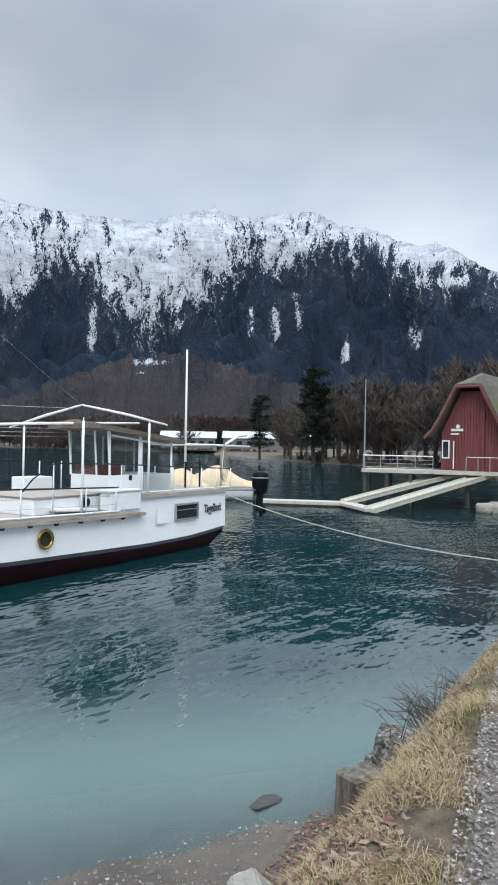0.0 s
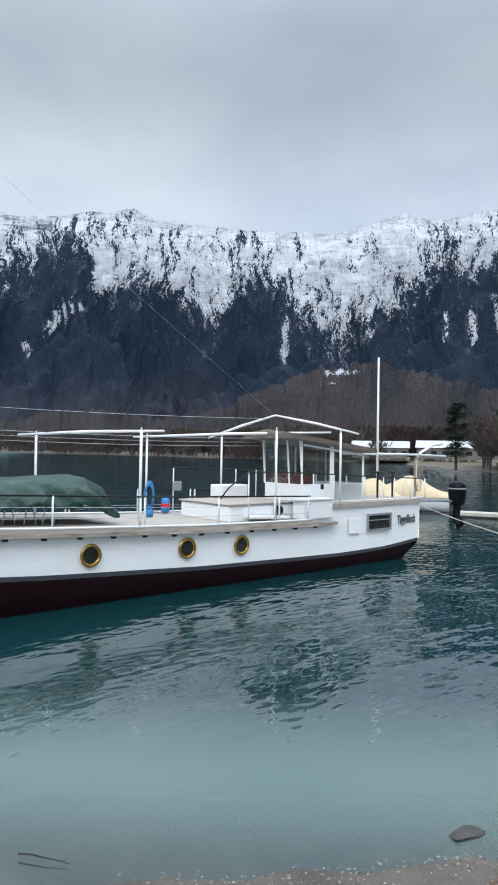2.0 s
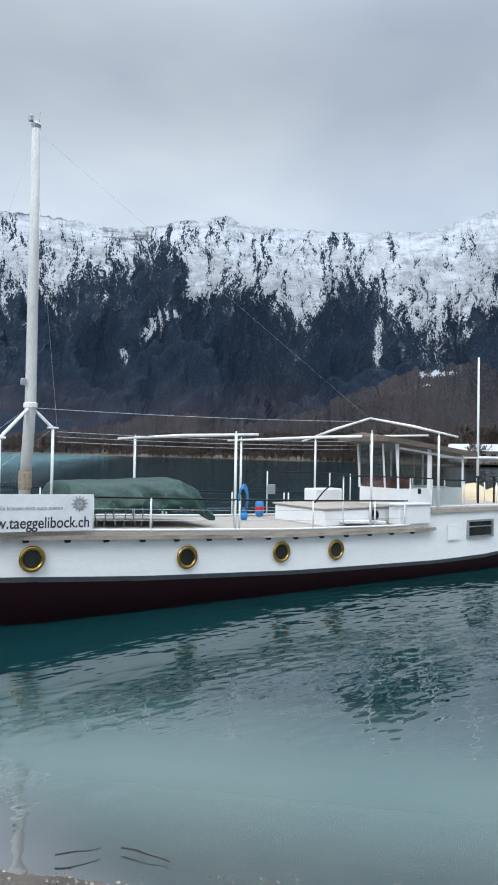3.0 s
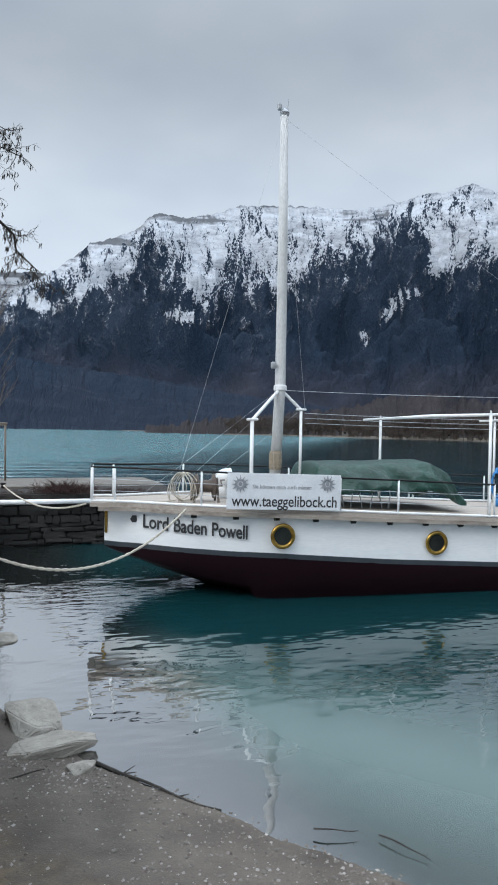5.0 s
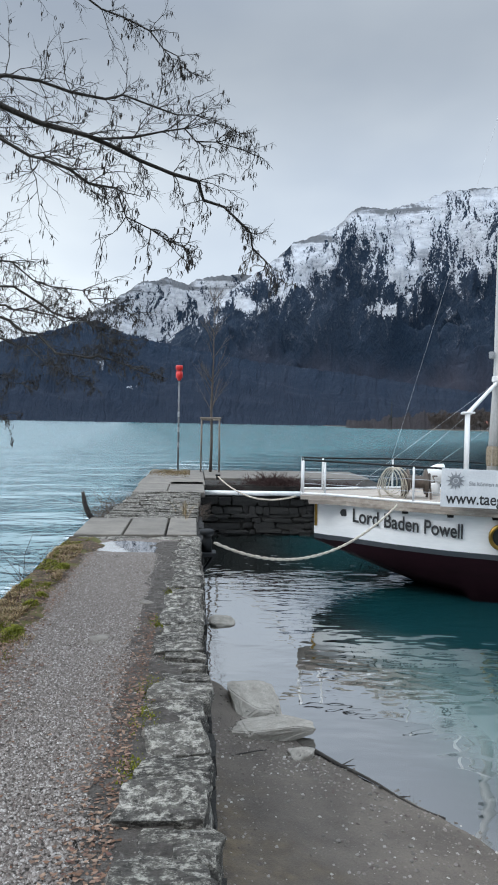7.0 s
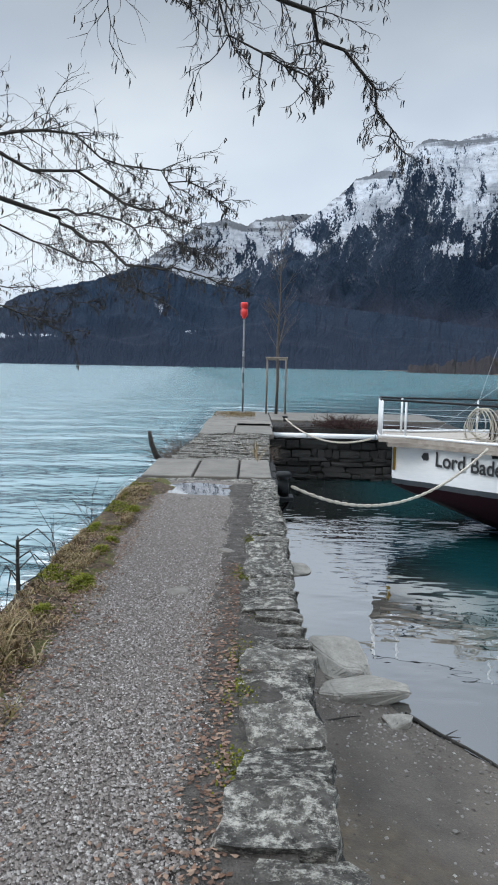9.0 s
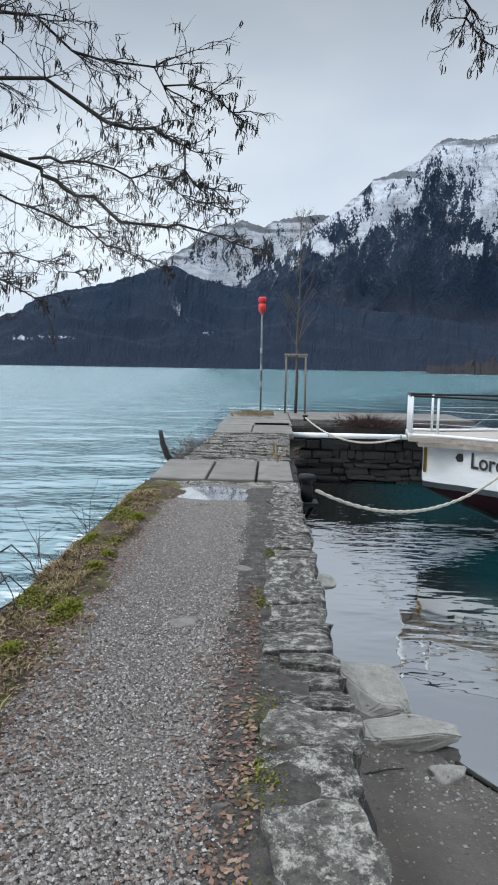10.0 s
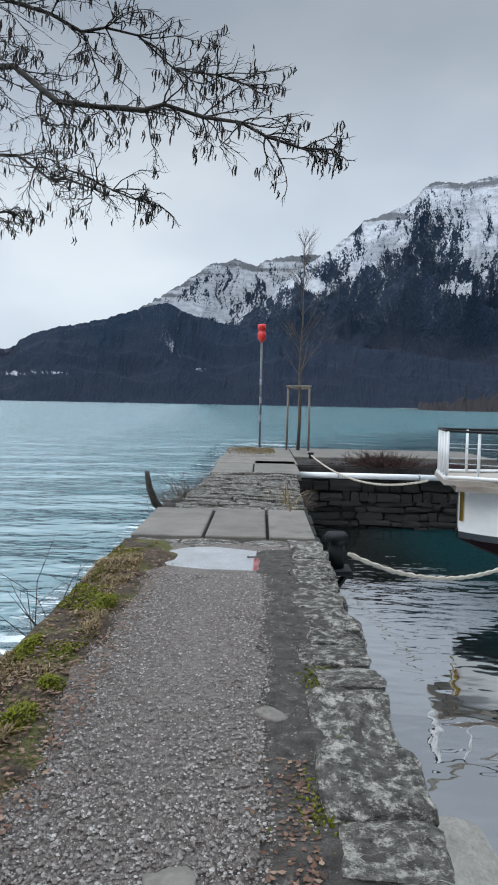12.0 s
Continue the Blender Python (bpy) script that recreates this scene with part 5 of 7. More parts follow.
part("hull_patch", boxed((19.35, -0.01, -0.34), (0.52, 0.02, 0.5), bevel=0.006), WHITE, BOAT, "white cover plate")
# louvres in the stern window
part("louvre", boxed((20.67, 0.02, -0.22), (1.1, 0.03, 0.02), rx=30), STEEL, BOAT, "thin window bar")
# brackets under the deck edge
for u in np.arange(4.6, 18.0, 0.86):
    part("deck_bracket", boxed((float(u), edge_v(float(u), -1) + 0.10, post_deck(float(u)) - 0.17), (0.12, 0.16, 0.06), rx=35), BLACK, BOAT)
# wheelhouse
GLASS = bpy.data.materials.new("window_glass")
GLASS.use_nodes = True
gb = GLASS.node_tree.nodes["Principled BSDF"]
gb.inputs["Base Color"].default_value, gb.inputs["Roughness"].default_value = (0.72, 0.77, 0.78, 1), 0.03
gb.inputs["Transmission Weight"].default_value, gb.inputs["IOR"].default_value = 1.0, 1.35
CURTAIN = material("maroon_lining", (0.07, 0.02, 0.022), (0.11, 0.03, 0.03), 4, 0.8, 0.1)
ROOFWOOD = material("brown_roof_timber", (0.07, 0.055, 0.045), (0.20, 0.165, 0.135), 3, 0.7, 0.3, 40, stretch=(0.4, 3, 3))
CREAM = material("cream_ceiling", (0.42, 0.36, 0.28), (0.5, 0.44, 0.35), 3, 0.6, 0.05)
W0, W1, V0, V1 = 17.4, 20.3, 0.45, 2.15
house = part("wheelhouse", boxed((18.85, 1.30, 0.55), (2.9, 1.70, 0.9), bevel=0.02), WHITE, BOAT, "white wheelhouse with large windows")
bm = bmesh.new()
corners = [(16.7, 0.2, 2.52), (20.75, 0.22, 2.1), (20.75, 2.40, 2.1), (16.7, 2.42, 2.52)]
lo = [bm.verts.new((u, v, z - 0.10)) for u, v, z in corners]
up = [bm.verts.new((u, v, z + 0.05)) for u, v, z in corners]
ridge = [bm.verts.new((16.75, 1.3, 2.70)), bm.verts.new((20.7, 1.3, 2.28))]
bm.faces.new(list(reversed(lo)))
bm.faces.new((up[0], up[1], ridge[1], ridge[0]))
bm.faces.new((ridge[0], ridge[1], up[2], up[3]))
bm.faces.new((up[3], up[0], ridge[0]))
bm.faces.new((up[1], up[2], ridge[1]))
for k in range(4):
    bm.faces.new((lo[k], lo[(k + 1) % 4], up[(k + 1) % 4], up[k]))
bmesh.ops.recalc_face_normals(bm, faces=bm.faces)
part("roof", bm, ROOFWOOD, house, "overhanging flat roof, grey above and timber-lined")


def roof_z(u):
    return 2.42 - (u - 16.7) * 0.1037


for u0, u1, v0, v1 in ((17.4, 18.7, V0, V0), (18.8, 20.3, V0, V0), (17.4, 18.8, V1, V1), (18.8, 20.3, V1, V1)):
    zt = roof_z(u1) - 0.02
    part("window_post", tube((u0, v0, 0.98), (u0 - 0.02, v0, roof_z(u0)), 0.045, 4), WHITE, house)
    part("window_post", tube((u1, v1, 0.98), (u1, v1, roof_z(u1)), 0.045, 4), WHITE, house)
    part("window_pane", boxed(((u0 + u1) / 2, v0, (0.98 + zt) / 2), (u1 - u0 - 0.08, 0.012, zt - 1.02)), GLASS, house, "clear window glass").visible_shadow = False
for k in range(3):
    v0 = V0 + k * 0.567
    part("window_post", tube((17.42, v0, 0.98), (17.3, v0, roof_z(17.3)), 0.04, 4), WHITE, house)
    part("window_pane", boxed((17.37, v0 + 0.283, 1.66), (0.012, 0.50, 1.36), ry=-4), GLASS, house, "clear front window glass").visible_shadow = False
part("window_post", tube((17.42, V1, 0.98), (17.3, V1, roof_z(17.3)), 0.04, 4), WHITE, house)
part("window_rail", boxed((18.85, V0 - 0.01, roof_z(18.85) - 0.12), (2.8, 0.05, 0.06), ry=5.9), WHITE, house)
part("console", boxed((17.75, 1.30, 1.08), (0.5, 1.6, 0.42), bevel=0.04), CURTAIN, house, "dark maroon lining below the windows")
part("door", boxed((18.75, V0 - 0.03, 0.85), (0.1, 0.05, 2.3)), WHITE, house)
part("bulwark_glass", boxed((19.55, V0 - 0.04, 0.72), (1.35, 0.015, 0.62)), GLASS, house, "clear side panel").visible_shadow = False
part("chart_box", boxed((17.6, 0.15, 0.26), (1.3, 0.46, 0.56), bevel=0.02), WHITE, BOAT, "white side locker")
part("locker_lid", boxed((17.55, 0.15, 0.57), (1.4, 0.56, 0.05), bevel=0.01), RAILW, BOAT)
part("side_lamp", boxed((17.75, -0.08, 0.95), (0.1, 0.08, 0.16), bevel=0.02), BLACK, BOAT, "dark navigation lamp")
# low cabin trunk with hatch and round vent
part("cabin_trunk", boxed((15.9, 1.7, 0.2), (2.6, 2.4, 0.5), bevel=0.05), WHITE, BOAT, "low white cabin trunk")
part("trunk_lid", boxed((15.9, 1.7, 0.47), (2.7, 2.5, 0.05), bevel=0.015), DECKW, BOAT)
part("hatch", boxed((15.9, 0.45, 0.08), (1.5, 0.6, 0.09), bevel=0.02, ry=3), RAILW, BOAT, "pale flat hatch cover lying on deck")
part("vent", lathe(bmesh.new(), [(0.12, 0.0), (0.16, -0.02), (0.15, -0.1), (0.12, -0.08), (0.0, 0.0)], 16, "Y", (16.42, 0.48, 0.25)), BLACK, BOAT, "dark round vent")
part("deck_box", boxed((16.4, 2.75, 0.70), (1.1, 0.6, 0.42), bevel=0.03), WHITE, BOAT, "white deck locker")
part("deck_panel", boxed((14.95, 3.6, 0.85), (0.3, 0.06, 0.3), bevel=0.01), STEEL, BOAT)
part("gear_bag", boxed((15.1, 0.9, 0.12), (0.7, 0.35, 0.18), bevel=0.06), BLACK, BOAT, "dark folded cover")
# upper rail on the aft deck
UP = [(13.9, 0.05, 0.7), (14.2, 0.02, 1.02), (14.9, 0.0, 1.42), (17.5, -0.02, 1.36), (20, -0.0, 1.24), (23.3, 0.1, 1.12)]
part("upper_rail", ring_tube(bmesh.new(), UP, 0.02, 8), BLACK, BOAT, "black upper handrail", True)
part("upper_rail", ring_tube(bmesh.new(), [(u, 3.8 - v, z) for u, v, z in UP], 0.02, 8), BLACK, BOAT, "black upper handrail", True)
for u, zt in ((14.9, 1.42), (17.5, 1.36), (18.43, 1.33), (19.9, 1.24), (21.5, 1.18), (22.4, 1.15), (23.28, 1.12)):
    for v in (0.05, 3.75):
        part("rail_post", tube((u, v, 0.38 if u > 17.4 else 0.0), (u, v, zt), 0.02, 8), RAILW, BOAT, "white rail post", True)
part("toe_rail", tube((17.5, 0.02, 0.47), (23.25, 0.08, 0.45), 0.025, 6), RAILW, BOAT)
part("rail", tube((23.3, 0.1, 1.12), (23.3, 3.7, 1.12), 0.02, 6), BLACK, BOAT)
for v in (1.0, 1.9, 2.8):
    part("rail_post", tube((23.28, v, 0.38), (23.28, v, 1.12), 0.02, 8), RAILW, BOAT, "white rail post", True)
part("flag_pole", ring_tube(bmesh.new(), [(22.9, 1.9, 0.4), (22.88, 1.9, 5.62)], [0.05, 0.035], 10), RAILW, BOAT, "white stern mast", True)
part("boom", ring_tube(bmesh.new(), [(20.9, 1.9, 1.98), (24.5, 1.9, 1.98), (27.4, 1.9, 1.93)], 0.045, 8), RAILW, BOAT, "white boom", True)
part("davit", ring_tube(bmesh.new(), [(23.6, 0.7, 0.4), (23.65, 0.7, 1.7), (23.9, 0.7, 2.05), (24.7, 0.7, 2.35), (25.3, 0.7, 2.4)], 0.05, 8), RAILW, BOAT, "white curved davit", True)
for k in range(4):
    bm = bmesh.new()
    pts = [(23.45 + 0.06 * k + (0.14 + 0.02 * k) * math.sin(a), 0.55, 1.3 + (0.62 + 0.03 * k) * math.cos(a)) for a in np.linspace(0, 2 * math.pi, 22)]
    part("hose_coil", ring_tube(bm, pts, 0.011, 6), HOSE, BOAT, "coiled pale rope hanging on the davit")
for u in (22.04, 22.9):
    part("stern_stanchion", tube((u, 1.2, 0.4), (u, 1.2, 1.3), 0.035, 8), BLACK, BOAT)
    part("stanchion_head", boxed((u, 1.2, 1.32), (0.3, 0.12, 0.06), bevel=0.02), BLACK, BOAT)
# tilted outboard engine on a bracket behind the stern
bracket = part("engine_bracket", ring_tube(bmesh.new(), [(23.0, 0.5, 0.3), (24.6, 0.6, 0.25), (26.2, 0.7, 0.15)], 0.05, 6), STEEL, BOAT)
part("engine_bracket", ring_tube(bmesh.new(), [(23.0, 1.3, 0.3), (24.6, 1.2, 0.25), (26.2, 0.9, 0.15)], 0.05, 6), STEEL, BOAT)
EN = (26.3, 0.62)
ENGINE = material("black_engine_paint", (0.003, 0.004, 0.006), (0.007, 0.008, 0.011), 8, 0.35, 0.02, spec=0.1)
eng = part("outboard", lathe(bmesh.new(), [(0, -0.12), (0.22, -0.12), (0.30, 0.0), (0.345, 0.25), (0.36, 0.5), (0.34, 0.70), (0.24, 0.8), (0, 0.83)], 14, "Z", (EN[0], EN[1], 0.12)), ENGINE, BOAT, "black outboard engine", True)
part("engine_band", lathe(bmesh.new(), [(0.358, 0.52), (0.366, 0.53), (0.366, 0.56), (0.358, 0.57)], 14, "Z", (EN[0], EN[1], 0.12)), GREYINK, eng, "grey stripe")
part("engine_leg", boxed((EN[0] - 0.06, EN[1], -0.30), (0.36, 0.24, 0.86), bevel=0.08, ry=8), ENGINE, eng)
part("cavitation_plate", boxed((EN[0] - 0.1, EN[1], -0.62), (0.5, 0.3, 0.05), bevel=0.02), ENGINE, eng)
part("skeg", boxed((EN[0] + 0.1, EN[1], -0.80), (0.26, 0.1, 0.34), bevel=0.04, ry=-14), ENGINE, eng)
part("propeller", lathe(bmesh.new(), [(0, -0.08), (0.06, -0.06), (0.16, 0), (0.06, 0.05), (0, 0.06)], 9, "X", (EN[0] + 0.28, EN[1], -0.68)), ENGINE, eng)


# covered stack of tables and chairs under the green tarpaulin
def tarp():
    ob = thing("tarpaulin", "crumpled dark green tarpaulin over stacked furniture on deck", "tarpaulin", BOAT.matrix_basis.copy())
    bm = bmesh.new()
    nu, nv = 64, 26
    rows = []
    for i in range(nu + 1):
        f = i / nu
        u = 7.2 + 4.1 * f
        row = []
        for j in range(nv + 1):
            g = j / nv * 2 - 1
            top = 1.27 + 0.015 * noise.noise((u * 2, g, 0)) + 0.05 * smooth(0.3, 0.78, f) - 0.42 * max(0.0, (f - 0.78) / 0.22)
            end = smooth(0.0, 0.1, f) * (1 - smooth(0.90, 1.0, f) * 0.85)
            wdt = 1.25 - 0.25 * smooth(0.8, 1, f)
            if abs(g) < 0.45:
                v, z = 1.9 + g / 0.45 * wdt * 0.72, top - 0.06 * abs(g) / 0.45
            else:
                k = (abs(g) - 0.45) / 0.55
                v = 1.9 + math.copysign(wdt * (0.72 + 0.28 * k + 0.07 * noise.noise((u * 3.2, 0, 3)) * k), g)
                z = top - 0.06 - (0.68 + 0.10 * noise.noise((u * 1.7, g * 0.2, 7))) * k
            z = 0.26 + (z - 0.26) * (0.25 + 0.75 * end)
            drape = smooth(0.42, 0.7, abs(g))
            fold = noise.noise((u * 4.5, g * 2.2, 1)) * (0.015 + 0.04 * drape) + (0.5 - abs(noise.noise((u * 1.5 + g * 2.2, g * 1.2, 5)))) * (0.03 + 0.24 * drape)
            row.append(bm.verts.new((u, v + fold * (1 if g > 0 else -1), z + fold * 0.5)))
        rows.append(row)
    for a, b in zip(rows, rows[1:]):
        for j in range(nv):
            bm.faces.new((a[j], b[j], b[j + 1], a[j + 1]))
    bmesh.ops.recalc_face_normals(bm, faces=bm.faces)
    sheet = part("cover", bm, TARP, ob, "", True)
    mod = sheet.modifiers.new("thickness", "SOLIDIFY")
    mod.thickness = 0.006


tarp()
for k, u in enumerate((7.9, 8.35, 8.85, 9.3)):
    ch = thing("stacked_chair", "grey metal folding chair leg showing under the tarpaulin", "chair", BOAT.matrix_basis @ pose(u, 0.95, 0.2), group="chairs under the tarpaulin")
    part("leg", ring_tube(bmesh.new(), [(0, 0, 0), (0.06, 0.02, 0.3), (0.0, 0.03, 0.55)], 0.014, 6), STEEL, ch)
    part("leg", ring_tube(bmesh.new(), [(0.3, 0, 0), (0.24, 0.02, 0.3), (0.3, 0.03, 0.55)], 0.014, 6), STEEL, ch)
    part("seat", boxed((0.15, 0.2, 0.5), (0.34, 0.36, 0.025), bevel=0.008), STEEL, ch)


# loose gear on the foredeck
def winch():
    ob = thing("anchor_winch", "rusty grey anchor winch on the foredeck", "winch", BOAT.matrix_basis @ pose(5.0, 1.5, 0.3))
    part("drum", lathe(bmesh.new(), [(0.10, -0.22), (0.28, -0.22), (0.28, -0.18), (0.14, -0.16), (0.14, 0.16), (0.28, 0.18), (0.28, 0.22), (0.1, 0.22)], 18, "X", (0, 0, 0.38)), RUSTY, ob, "", True)
    for x in (-0.28, 0.28):
        part("side_frame", ring_tube(bmesh.new(), [(x, -0.25, 0), (x, 0, 0.55), (x, 0.25, 0)], 0.03, 6), RUSTY, ob)
    part("crank", ring_tube(bmesh.new(), [(0.28, 0, 0.38), (0.4, 0, 0.38), (0.4, 0.2, 0.5), (0.5, 0.2, 0.5)], 0.018, 6), RUSTY, ob)
    part("axle", tube((-0.3, 0, 0.38), (0.3, 0, 0.38), 0.04, 8), RUSTY, ob)


winch()
coil = thing("rope_coil", "pale rope coiled over the foredeck rail", "rope", BOAT.matrix_basis @ pose(4.45, 1.2, 0.3))
for k in range(7):
    wd_, ht_ = 0.15 + 0.028 * ((k * 3) % 5), 0.27 + 0.022 * ((k * 4) % 7)
    pts = [(0.035 * k - 0.1 + wd_ * math.sin(a) * (1.15 - 0.3 * math.cos(a)), 0.015 * k, 0.70 - ht_ + ht_ * math.cos(a)) for a in np.linspace(0, 2 * math.pi, 20)]
    part("loop", ring_tube(bmesh.new(), pts, 0.012, 6), ROPE, coil, "", True)
part("tail", ring_tube(bmesh.new(), [(0, 0, 0.12), (-0.25, 0.1, 0.06), (-0.6, -0.1, 0.05), (-0.9, 0.2, 0.05)], 0.014, 6), ROPE, coil)
cowl = thing("vent_cowl", "white round ventilator cowl on the foredeck", "ventilator", BOAT.matrix_basis @ pose(5.55, 2.2, 0.3))
part("neck", tube((0, 0, 0), (0, 0, 0.4), 0.12, 12), RAILW, cowl, "", True)
part("hood", lathe(bmesh.new(), [(0.0, -0.2), (0.14, -0.16), (0.22, 0.0), (0.24, 0.18), (0.2, 0.2), (0.18, 0.05), (0.0, -0.1)], 16, "X", (0, 0, 0.52)), RAILW, cowl, "", True)
BLUE = material("blue_rope", (0.02, 0.16, 0.42), (0.04, 0.24, 0.55), 15, 0.6, 0.3)
for c, lab in (((13.6, 3.62, 0.05), "blue rope hung in a coil on the far rail"),):
    bc = thing("blue_rope_coil", lab, "rope", BOAT.matrix_basis @ pose(*c))
    for k in range(4):
        pts = [(0.3 + 0.03 * k + 0.16 * math.sin(a), 0.03 * k, 0.5 + (0.34 + 0.04 * k) * math.cos(a)) for a in np.linspace(0, 2 * math.pi, 18)]
        part("loop", ring_tube(bmesh.new(), pts, 0.025, 6), BLUE, bc, "", True)
fender = thing("fender", "blue and red boat fender standing by the far rail", "fender", BOAT.matrix_basis @ pose(14.45, 3.5, 0.0))
part("body", lathe(bmesh.new(), [(0, 0), (0.1, 0.02), (0.14, 0.12), (0.14, 0.4), (0.1, 0.5), (0, 0.52)], 14), BLUE, fender, "", True)
part("band", lathe(bmesh.new(), [(0.141, 0.2), (0.146, 0.22), (0.146, 0.3), (0.141, 0.32)], 14), REDLAMP, fender)
fender2 = thing("blue_bucket", "small blue bucket standing on deck", "bucket", BOAT.matrix_basis @ pose(13.3, 2.6, 0.03))
part("body", lathe(bmesh.new(), [(0, 0), (0.09, 0), (0.12, 0.2), (0.11, 0.2), (0.08, 0.02)], 16), BLUE, fender2, "", True)


# ---- boathouse, platform and ramps across the harbour ----
ROOFTILE = material("mossy_roof_tiles", (0.06, 0.055, 0.048), (0.14, 0.125, 0.105), 3, 0.9, 0.5, 20, stain=(0.10, 0.105, 0.04), stain_at=0.55, stain_scale=0.6)
PLANK = material("pale_weathered_planks", (0.34, 0.32, 0.27), (0.48, 0.46, 0.40), 3, 0.8, 0.3, 30, stretch=(1, 4, 1))
PILE = material("dark_wet_timber", (0.03, 0.028, 0.025), (0.07, 0.065, 0.055), 4, 0.8, 0.4)
PALEPRINT = material("pale_sign_paint", (0.6, 0.6, 0.58), (0.7, 0.7, 0.68), 6, 0.6, 0)


def boathouse():
    ob = thing("boathouse", "red boarded boathouse with a steep flared mossy roof on piles", "boathouse", pose(48.75, 9.95, 0.62, 0, 0, -103))
    W, D, HW, AP = 3.9, 8.0, 2.45, 5.1
    bm = bmesh.new()
    prof = [(0, 0), (W, 0), (W, HW), (W / 2 + 0.7, AP), (W / 2 - 0.7, AP), (0, HW)]
    front = [bm.verts.new((x, 0, z)) for x, z in prof]
    back = [bm.verts.new((x, D, z)) for x, z in prof]
    bm.faces.new(front)
    bm.faces.new(list(reversed(back)))
    for k in range(6):
        bm.faces.new((front[k], back[k], back[(k + 1) % 6], front[(k + 1) % 6]))
    bmesh.ops.recalc_face_normals(bm, faces=bm.faces)
    wall_ = part("wall", bm, REDWOOD, ob, "red painted vertical boards")
    for k in range(20):
        x = 0.1 + k * 0.19
        zt = min(AP - 0.1, HW + (AP - HW) * (W / 2 - abs(x - W / 2)) / 1.25 - 0.1)
        new_b = part("board", boxed((x, -0.02, zt / 2), (0.165, 0.03, zt)), REDWOOD, wall_)
    # flared roof from a curved profile
    bm = bmesh.new()
    curve = [(-0.85, 2.1), (-0.35, 2.55), (0.15, 3.35), (0.65, 4.3), (1.2, 5.4)]
    # half-hipped end: flat top at the gable, rising back to the ridge
    prof = [(x, z) for x, z in curve] + [(1.9, None), (2.0, None)] + [(W - x, z) for x, z in reversed(curve)]
    rows = [[bm.verts.new((x, y, ridge if z is None else z)) for x, z in prof] for y, ridge in ((-0.75, 5.4), (2.0, 6.3), (D, 6.3))]
    for a, b in zip(rows, rows[1:]):
        for k in range(len(prof) - 1):
            bm.faces.new((a[k], b[k], b[k + 1], a[k + 1]))
    roof = part("roof", bm, ROOFTILE, ob, "brown mossy tiled roof")
    mod = roof.modifiers.new("thickness", "SOLIDIFY")
    mod.thickness = 0.16
    part("bargeboard", ring_tube(bmesh.new(), [(x, -0.78, z - 0.05) for x, z in curve], 0.09, 5), REDWOOD, ob, "dark red bargeboard")
    part("bargeboard", ring_tube(bmesh.new(), [(W - x, -0.78, z - 0.05) for x, z in curve], 0.09, 5), REDWOOD, ob, "dark red bargeboard")
    part("bargeboard", tube((1.2, -0.78, 5.35), (W - 1.2, -0.78, 5.35), 0.09, 5), REDWOOD, ob, "dark red bargeboard")
    wf = part("window", boxed((0.32, -0.06, 1.35), (0.5, 0.06, 1.2), bevel=0.01), RAILW, ob, "white framed narrow window")
    part("pane", boxed((0.32, -0.1, 1.35), (0.34, 0.02, 1.02)), GLASSDARK, wf)
    part("corner_post", boxed((2.75, -0.08, 2.0), (0.16, 0.1, 4.0)), REDWOOD, ob)
    part("downpipe", tube((0.85, -0.1, 0.1), (0.85, -0.1, 1.9), 0.04, 6), RAILW, ob)
    sg = part("sign", boxed((1.05, -0.06, 2.62), (0.8, 0.04, 0.16)), PALEPRINT, ob, "pale sign bars with a small emblem")
    part("sign_bar", boxed((0.9, -0.06, 2.36), (0.55, 0.04, 0.1)), PALEPRINT, sg)
    part("sign_emblem", lathe(bmesh.new(), [(0, -0.08), (0.14, -0.08)], 7, "Y", (1.1, 0, 2.85)), PALEPRINT, sg)
    return ob


boathouse()
platform = thing("boathouse_platform", "pale plank platform on piles with wire railing", "platform", pose(48.6, 10.25, 0.5, 0, 0, -84.3))
part("deck", boxed((0.4, -0.6, 0), (10.0, 2.6, 0.22)), PLANK, platform)
for x in (-4.4, -3.0, -1.5, 2.0, 4.2, 5.2):
    for y in (-1.7, 0.5):
        part("pile", tube((x, y, -3.5), (x, y, -0.05), 0.13, 8), PILE, platform)
for x in (-4.5, -3.4, -2.3, -1.2, -0.1, 1.9, 2.6, 3.3, 4.0, 4.8):
    part("rail_post", tube((x, -1.85, 0), (x, -1.85, 1.0), 0.03, 6), STEEL, platform)
part("rail_top", tube((-4.5, -1.85, 1.0), (-0.1, -1.85, 1.0), 0.04, 6), RAILW, platform)
part("rail_top", tube((1.9, -1.85, 1.0), (4.9, -1.85, 1.0), 0.03, 6), STEEL, platform)
for z in (0.25, 0.5, 0.75):
    part("rail_wire", tube((-4.5, -1.85, z), (-0.1, -1.85, z), 0.012, 4), STEEL, platform)
part("flag_staff", ring_tube(bmesh.new(), [(-4.45, -1.7, 0), (-4.45, -1.7, 6.0)], [0.06, 0.035], 7), STEEL, platform, "thin grey flagstaff")


